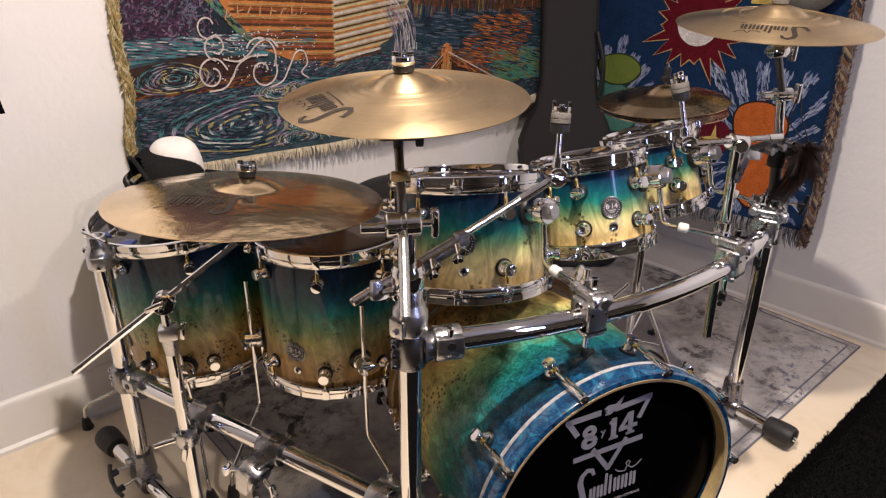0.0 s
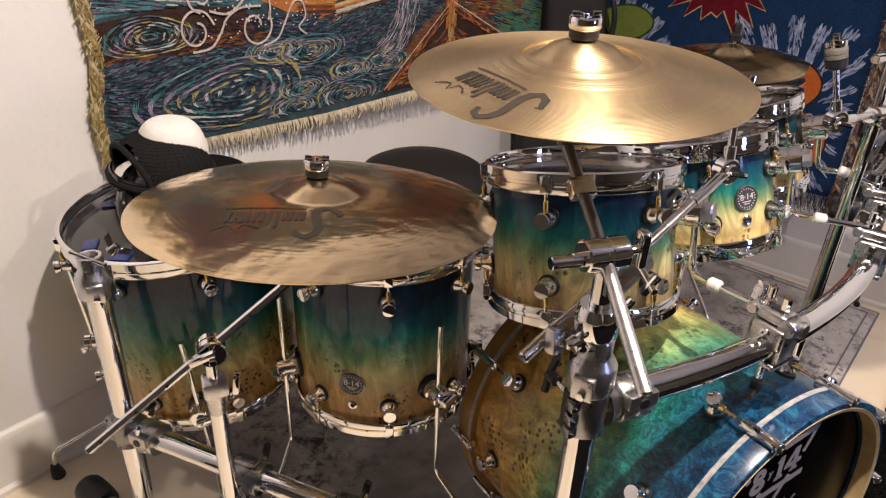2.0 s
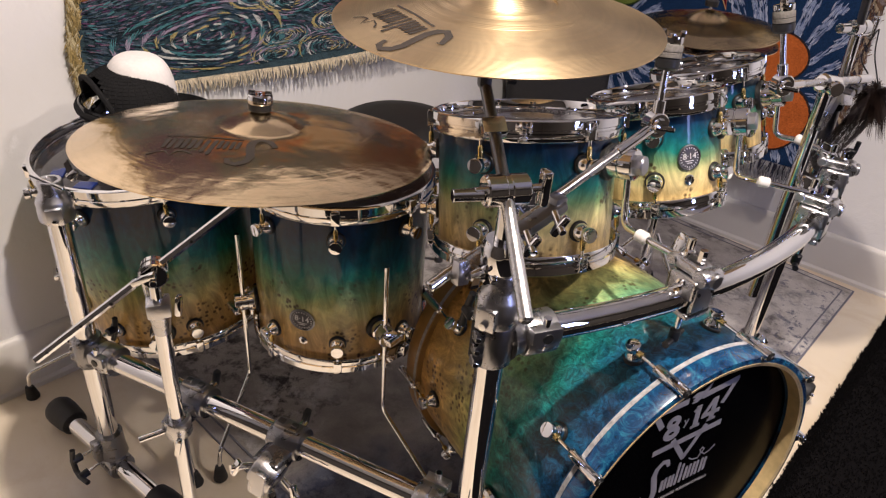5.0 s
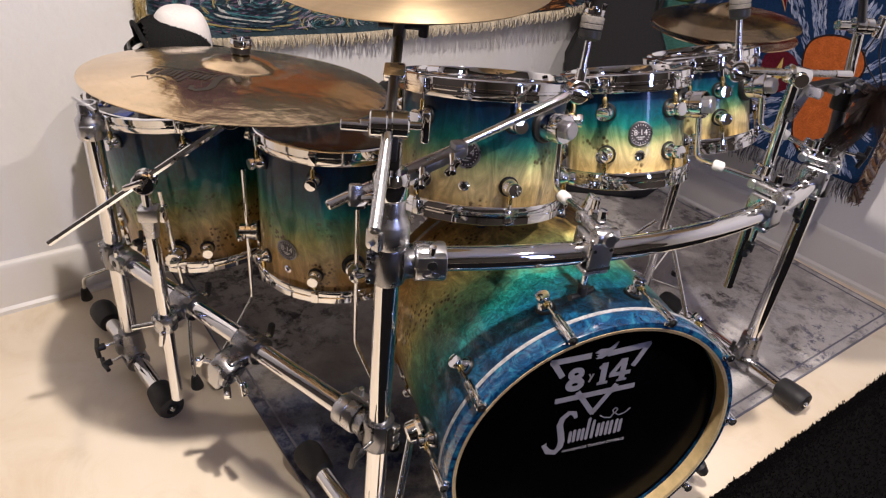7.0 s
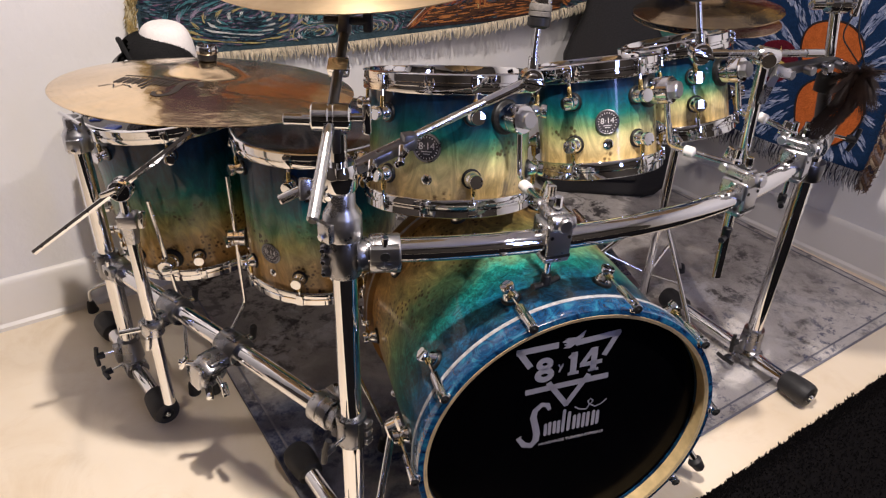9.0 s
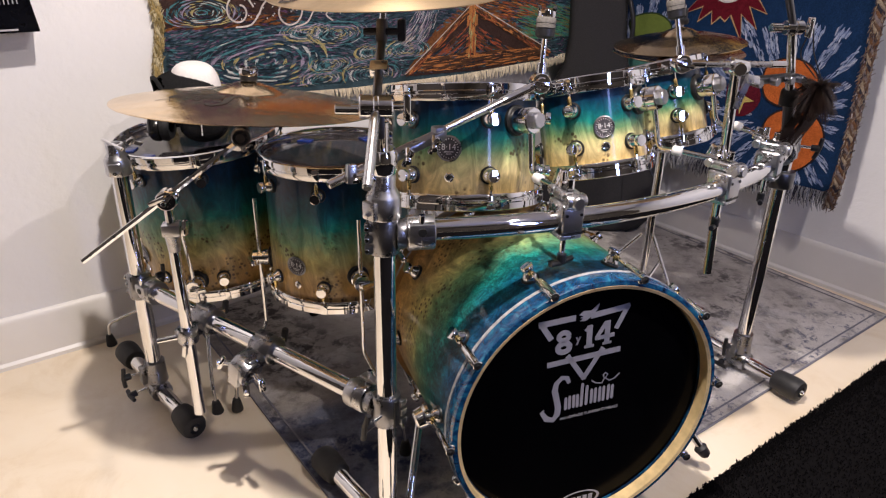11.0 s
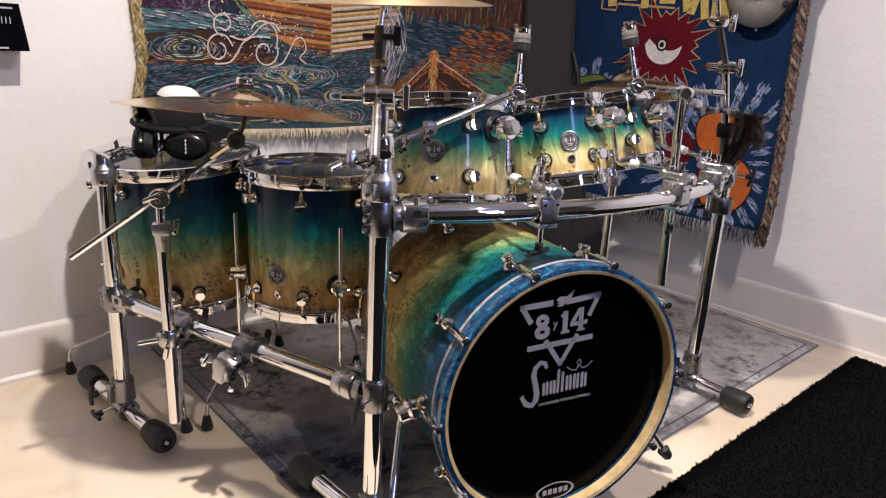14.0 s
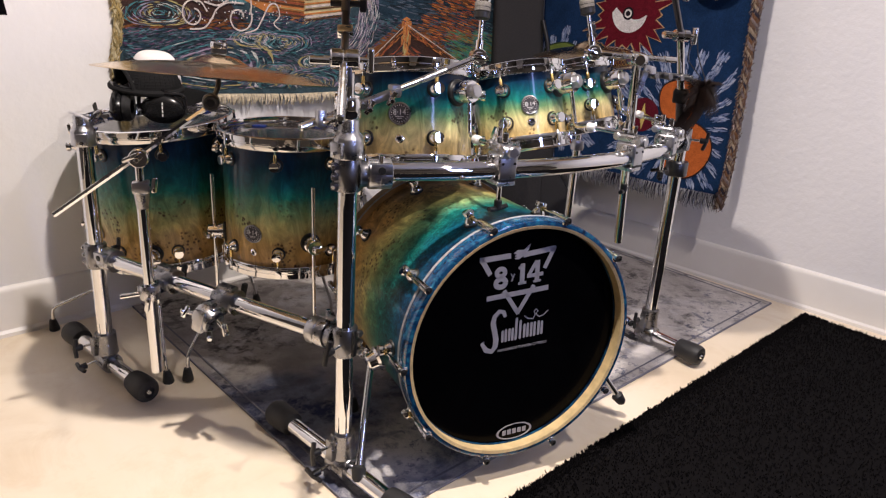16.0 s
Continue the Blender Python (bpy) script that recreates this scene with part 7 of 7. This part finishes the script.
def cap():
    """A cap: a stiff white foam front that rises behind a soft black mesh back, with band and brim."""
    c = Vector((-0.660, 1.730, 0.752))
    t = thing("baseball_cap", Matrix.Translation(c), "black mesh cap with a white foam front, black brim", "cap")
    rx, ry, rz = 0.092, 0.088, 0.106
    tilt = Matrix.Translation(c) @ pose(0, 0, 0, 4, 4, 0)

    def dome(grow=1.0, square=0.7, tall=1.0):
        bm = bmesh.new()
        rows = []
        for i in range(17):
            el = radians(90 * i / 16)
            k = math.cos(el) ** square
            rows.append([bm.verts.new((rx * grow * k * math.cos(a), ry * grow * k * math.sin(a), rz * tall * grow * math.sin(el))) for a in (2 * math.pi * j / 40 for j in range(40))])
        for r0, r1 in zip(rows, rows[1:]):
            for j in range(40):
                bm.faces.new((r0[j], r0[(j + 1) % 40], r1[(j + 1) % 40], r1[j]))
        bmesh.ops.remove_doubles(bm, verts=bm.verts, dist=0.0004)
        return bm

    white = dome(0.75, 0.50, 1.29)
    white.transform(Matrix.Translation((0.015, 0.022, 0)))
    bmesh.ops.solidify(white, geom=white.faces[:], thickness=0.0015)
    white.transform(tilt)
    part("white_panel", white, CAP_WHITE, t, "white foam front panel", here=True)
    black = dome(0.985, 0.62, 0.78)
    # half-moon opening at the back, with an adjusting strap across it
    back = radians(-140)

    def opening(k):
        return 0.072 * math.sqrt(max(0.0, 1 - k * k))

    gone = []
    for f in black.faces:
        q = f.calc_center_median()
        turn = (math.atan2(q.y / ry, q.x / rx) - back + math.pi) % (2 * math.pi) - math.pi
        k = turn / radians(52)
        if abs(k) < 1 and q.z < opening(k):
            gone.append(f)
    bmesh.ops.delete(black, geom=gone, context="FACES")

    def on_side(k, z, grow=1.0):
        a = back + k * radians(52)
        e = math.cos(math.asin(min(1.0, z / rz))) ** 0.7
        return Vector((rx * grow * e * math.cos(a), ry * grow * e * math.sin(a), z))

    part("opening_rim", pipe([tilt @ on_side(-1 + 2 * i / 24, max(0.004, opening(-1 + 2 * i / 24)), 1.0) for i in range(25)], 0.0055, None, 8), CAP_BLACK, t, "black bound rim of the back opening", here=True)
    for z in (0.010, 0.017):
        part("strap", pipe([tilt @ on_side(-1 + 2 * i / 16, z, 0.97) for i in range(17)], 0.0042, None, 6), PHONE, t, "black plastic adjusting strap", here=True)
    part("snap", block((0.022, 0.006, 0.018), frame2(tilt @ on_side(0.1, 0.014, 1.0), (0, 0, 1), (0.6, -0.7, 0)), None, 0.002), PHONE, t, here=True)
    # net of fine threads over a dark lining
    net = bmesh.new()
    for e in black.edges:
        a0, b0 = e.verts[0].co, e.verts[1].co
        rod(a0 * 1.004, b0 * 1.004, 0.0009, net, 4)
    net.transform(tilt)
    bmesh.ops.solidify(black, geom=black.faces[:], thickness=0.0012)
    black.transform(tilt)
    part("mesh_panel", black, CAP_BLACK, t, "black mesh back panel", here=True)
    tagged(part("netting", net, CAP_BLACK, t, here=True), kind="stuff")
    band = pipe([tilt @ Vector((rx * 1.0 * math.cos(a), ry * 1.0 * math.sin(a), 0.008)) for a in (2 * math.pi * k / 40 for k in range(41))], 0.008, None, 8)
    part("sweat_band", band, CAP_BLACK, t, here=True)
    brim = bmesh.new()
    n = 14
    top = []
    for i in range(n + 1):
        a = radians(-30 + 110 * i / n)
        for j in range(5):
            k = 0.96 + j * 0.21 * math.cos((a - 0.43) * 0.9)
            z = 0.010 - 0.016 * (j / 4) - 0.016 * (math.sin(a - 0.43) ** 2)
            top.append(brim.verts.new((rx * k * math.cos(a), ry * k * math.sin(a) * 0.98, z)))
    for i in range(n):
        for j in range(4):
            brim.faces.new((top[i * 5 + j], top[(i + 1) * 5 + j], top[(i + 1) * 5 + j + 1], top[i * 5 + j + 1]))
    bmesh.ops.solidify(brim, geom=brim.faces[:], thickness=0.004)
    brim.transform(tilt)
    part("brim", brim, CAP_BLACK, t, "curved black brim", here=True)


PHONE = plain("gloss_black", (0.010, 0.010, 0.011), 0.22, 0.02, 40)
CAP_WHITE = plain("white_foam", (0.74, 0.71, 0.70), 0.9, 0.2, 150, 0.1, 0.06)
CAP_BLACK = plain("black_cap_cloth", (0.010, 0.010, 0.011), 0.85, 0.5, 260, 0.2)
cap()


def headphones():
    """Closed headphones lying on the head: oval cups on yokes, padded band behind."""
    a, b = Vector((-0.712, 1.662, 0.712)), Vector((-0.596, 1.668, 0.712))
    t = thing("headphones", Matrix.Translation((-0.65, 1.68, 0.672)), "black closed headphones lying on the drumhead", "headphones")
    for p, d in ((a, Vector((-1, -0.25, 0.0))), (b, Vector((0.12, -1, 0.10)))):
        d = d.normalized()
        m = frame2(p - d * 0.018, d, Vector((0, 0, 1)).cross(d))
        wide = Matrix.Diagonal((1.32, 0.90, 1, 1))
        cup = part("ear_cup", lathe([(0, 0), (0.030, 0), (0.041, 0.005), (0.044, 0.014), (0.042, 0.024), (0.034, 0.032), (0.018, 0.036), (0, 0.037)], 36, None, m @ wide), PHONE, t, "glossy black oval ear cup", here=True)
        part("cushion", lathe([(0.020, -0.016), (0.036, -0.018), (0.043, -0.008), (0.042, 0.002), (0.022, 0.003)], 32, None, m @ wide, True), SEAT, cup, here=True)
        marks = bmesh.new()
        for k in range(4):
            block((0.0035, 0.007, 0.0008), m @ pose(0.004, -0.016 + 0.010 * k, 0.0368), marks, 0)
        part("printed_bars", marks, CAP_WHITE, cup, "white printed bars", here=True)
        side = Vector((0, 0, 1)).cross(d)
        part("yoke", pipe(bend([p + side * 0.060 + d * 0.002, p + side * 0.060 + Vector((0, 0, 0.040)), p - side * 0.060 + Vector((0, 0, 0.040)), p - side * 0.060 + d * 0.002], 0.02), 0.0055, None, 8), PHONE, t, here=True)
    band = [a + Vector((0.0, 0.0, 0.040)), a + Vector((-0.004, 0.07, 0.046)), a.lerp(b, 0.5) + Vector((-0.03, 0.15, 0.042)), b + Vector((0.012, 0.09, 0.046)), b + Vector((0, 0.0, 0.040))]
    part("headband", pipe(bend(band, 0.06), 0.0125, None, 12), PHONE, t, here=True)
    part("band_pad", pipe([q - Vector((0, 0, 0.012)) for q in bend(band, 0.06)[6:-6]], 0.011, None, 10), SEAT, t, here=True)


headphones()

# ---- small dark box on the wall, tassel on the far boom ----
wb = thing("wall_speaker", Matrix.Translation(left_wall(2.36, 0.06, 0.94)), "small glossy black speaker box fixed to the wall", "speaker")
WBM = Matrix.Translation(left_wall(2.36, 0.0, 0.99)) @ Matrix((U, Vector((0, 0, 1)), V)).transposed().to_4x4()
part("case", plate([(-0.12, -0.063), (0.144, -0.063), (0.130, 0.050), (-0.12, 0.050)], 0.08, WBM @ pose(0, 0, 0.004)), BLACK_HEAD, wb, here=True)
bars = bmesh.new()
for k, (x, y, w) in enumerate(((0.085, 0.039, 0.060), (0.070, -0.056, 0.055))):
    block((w, 0.004, 0.001), WBM @ pose(x, y, 0.0847), bars, 0)
for k in range(6):
    block((0.002, 0.016, 0.001), WBM @ pose(0.062 + 0.009 * k, 0.010, 0.0847), bars, 0)
part("bars", bars, PRINT, wb, here=True)


def tassel():
    """A bushy brown hair tassel on cords."""
    rng = random.Random(31)
    c = Vector((0.888, 1.770, 0.855))
    t = thing("hair_tassel", Matrix.Translation(c), "bushy dark brown hair tassel hanging from the boom", "tassel")
    part("cord", pipe(bend([J2 + Vector((0.045, 0.0, 0.0)), J2 + Vector((0.055, 0.0, -0.05)), c + Vector((0, 0, 0.02))], 0.02), 0.0015, None, 6), PLASTIC, t, here=True)
    part("cord", pipe(bend([J2 + Vector((0.035, -0.01, 0.0)), J2 + Vector((0.025, 0.0, -0.06)), c + Vector((-0.01, 0, 0.02))], 0.02), 0.0015, None, 6), PLASTIC, t, here=True)
    verts, faces = [], []
    locks = []
    for k in range(54):
        a, b = rng.random() * 2 * math.pi, rng.random() * 1.9 - 1.0
        locks.append((Vector((math.cos(a), math.sin(a), b)).normalized(), 0.042 + 0.044 * rng.random(), rng.random() * 0.010))
    for k in range(2400):
        lock, n, sag = locks[k % len(locks)]
        d = (lock + 0.10 * Vector((rng.gauss(0, 1), rng.gauss(0, 1), rng.gauss(0, 1)))).normalized()
        n *= 0.75 + 0.35 * rng.random()
        p = c.copy()
        pts = []
        for i in range(6):
            pts.append(p.copy())
            # each lock droops, and its hairs close up towards the tip
            p += d.lerp(lock, i / 6) * n / 5 + Vector((0, 0, -(0.0012 + sag * 0.35) * i))
        s = d.orthogonal().normalized() * 0.0013
        o = len(verts)
        for i, q in enumerate(pts):
            ww = 1 - i / 5.3
            verts += [q - s * ww, q + s * ww]
        faces += [(o + 2 * i, o + 2 * i + 1, o + 2 * i + 3, o + 2 * i + 2) for i in range(5)]
    for k in range(260):
        a = rng.random() * 2 * math.pi
        p = c + Vector((math.cos(a) * 0.02, math.sin(a) * 0.02, -0.02))
        o = len(verts)
        n = 0.08 + 0.12 * rng.random()
        for i in range(4):
            q = p + Vector((-0.10 * (i / 3) ** 1.5 * n / 0.2 + 0.012 * (rng.random() - 0.5), 0.012 * (rng.random() - 0.5), -n * i / 3))
            ww = 0.0013 * (1 - i / 3.4)
            verts += [q - Vector((ww, ww * 0.5, 0)), q + Vector((ww, ww * 0.5, 0))]
        faces += [(o + 2 * i, o + 2 * i + 1, o + 2 * i + 3, o + 2 * i + 2) for i in range(3)]
    me = bpy.data.meshes.new("hair")
    me.from_pydata([tuple(Vector(v) - c) for v in verts], [], faces)
    me.materials.append(HAIR)
    tagged(part("hair", me, HAIR, t), kind="stuff")


HAIR = plain("brown_hair", (0.030, 0.014, 0.009), 0.6, 0.1, 60)
tassel()

# ---- unseen ceiling lights: one above the kit, one added as fill ----
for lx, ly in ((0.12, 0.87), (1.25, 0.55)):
    lt = thing("unseen_ceiling_light", Matrix.Translation((lx, ly, HIGH)), "round white rim of an unseen ceiling light; the second is added as fill", "ceiling light", "ceiling lights")
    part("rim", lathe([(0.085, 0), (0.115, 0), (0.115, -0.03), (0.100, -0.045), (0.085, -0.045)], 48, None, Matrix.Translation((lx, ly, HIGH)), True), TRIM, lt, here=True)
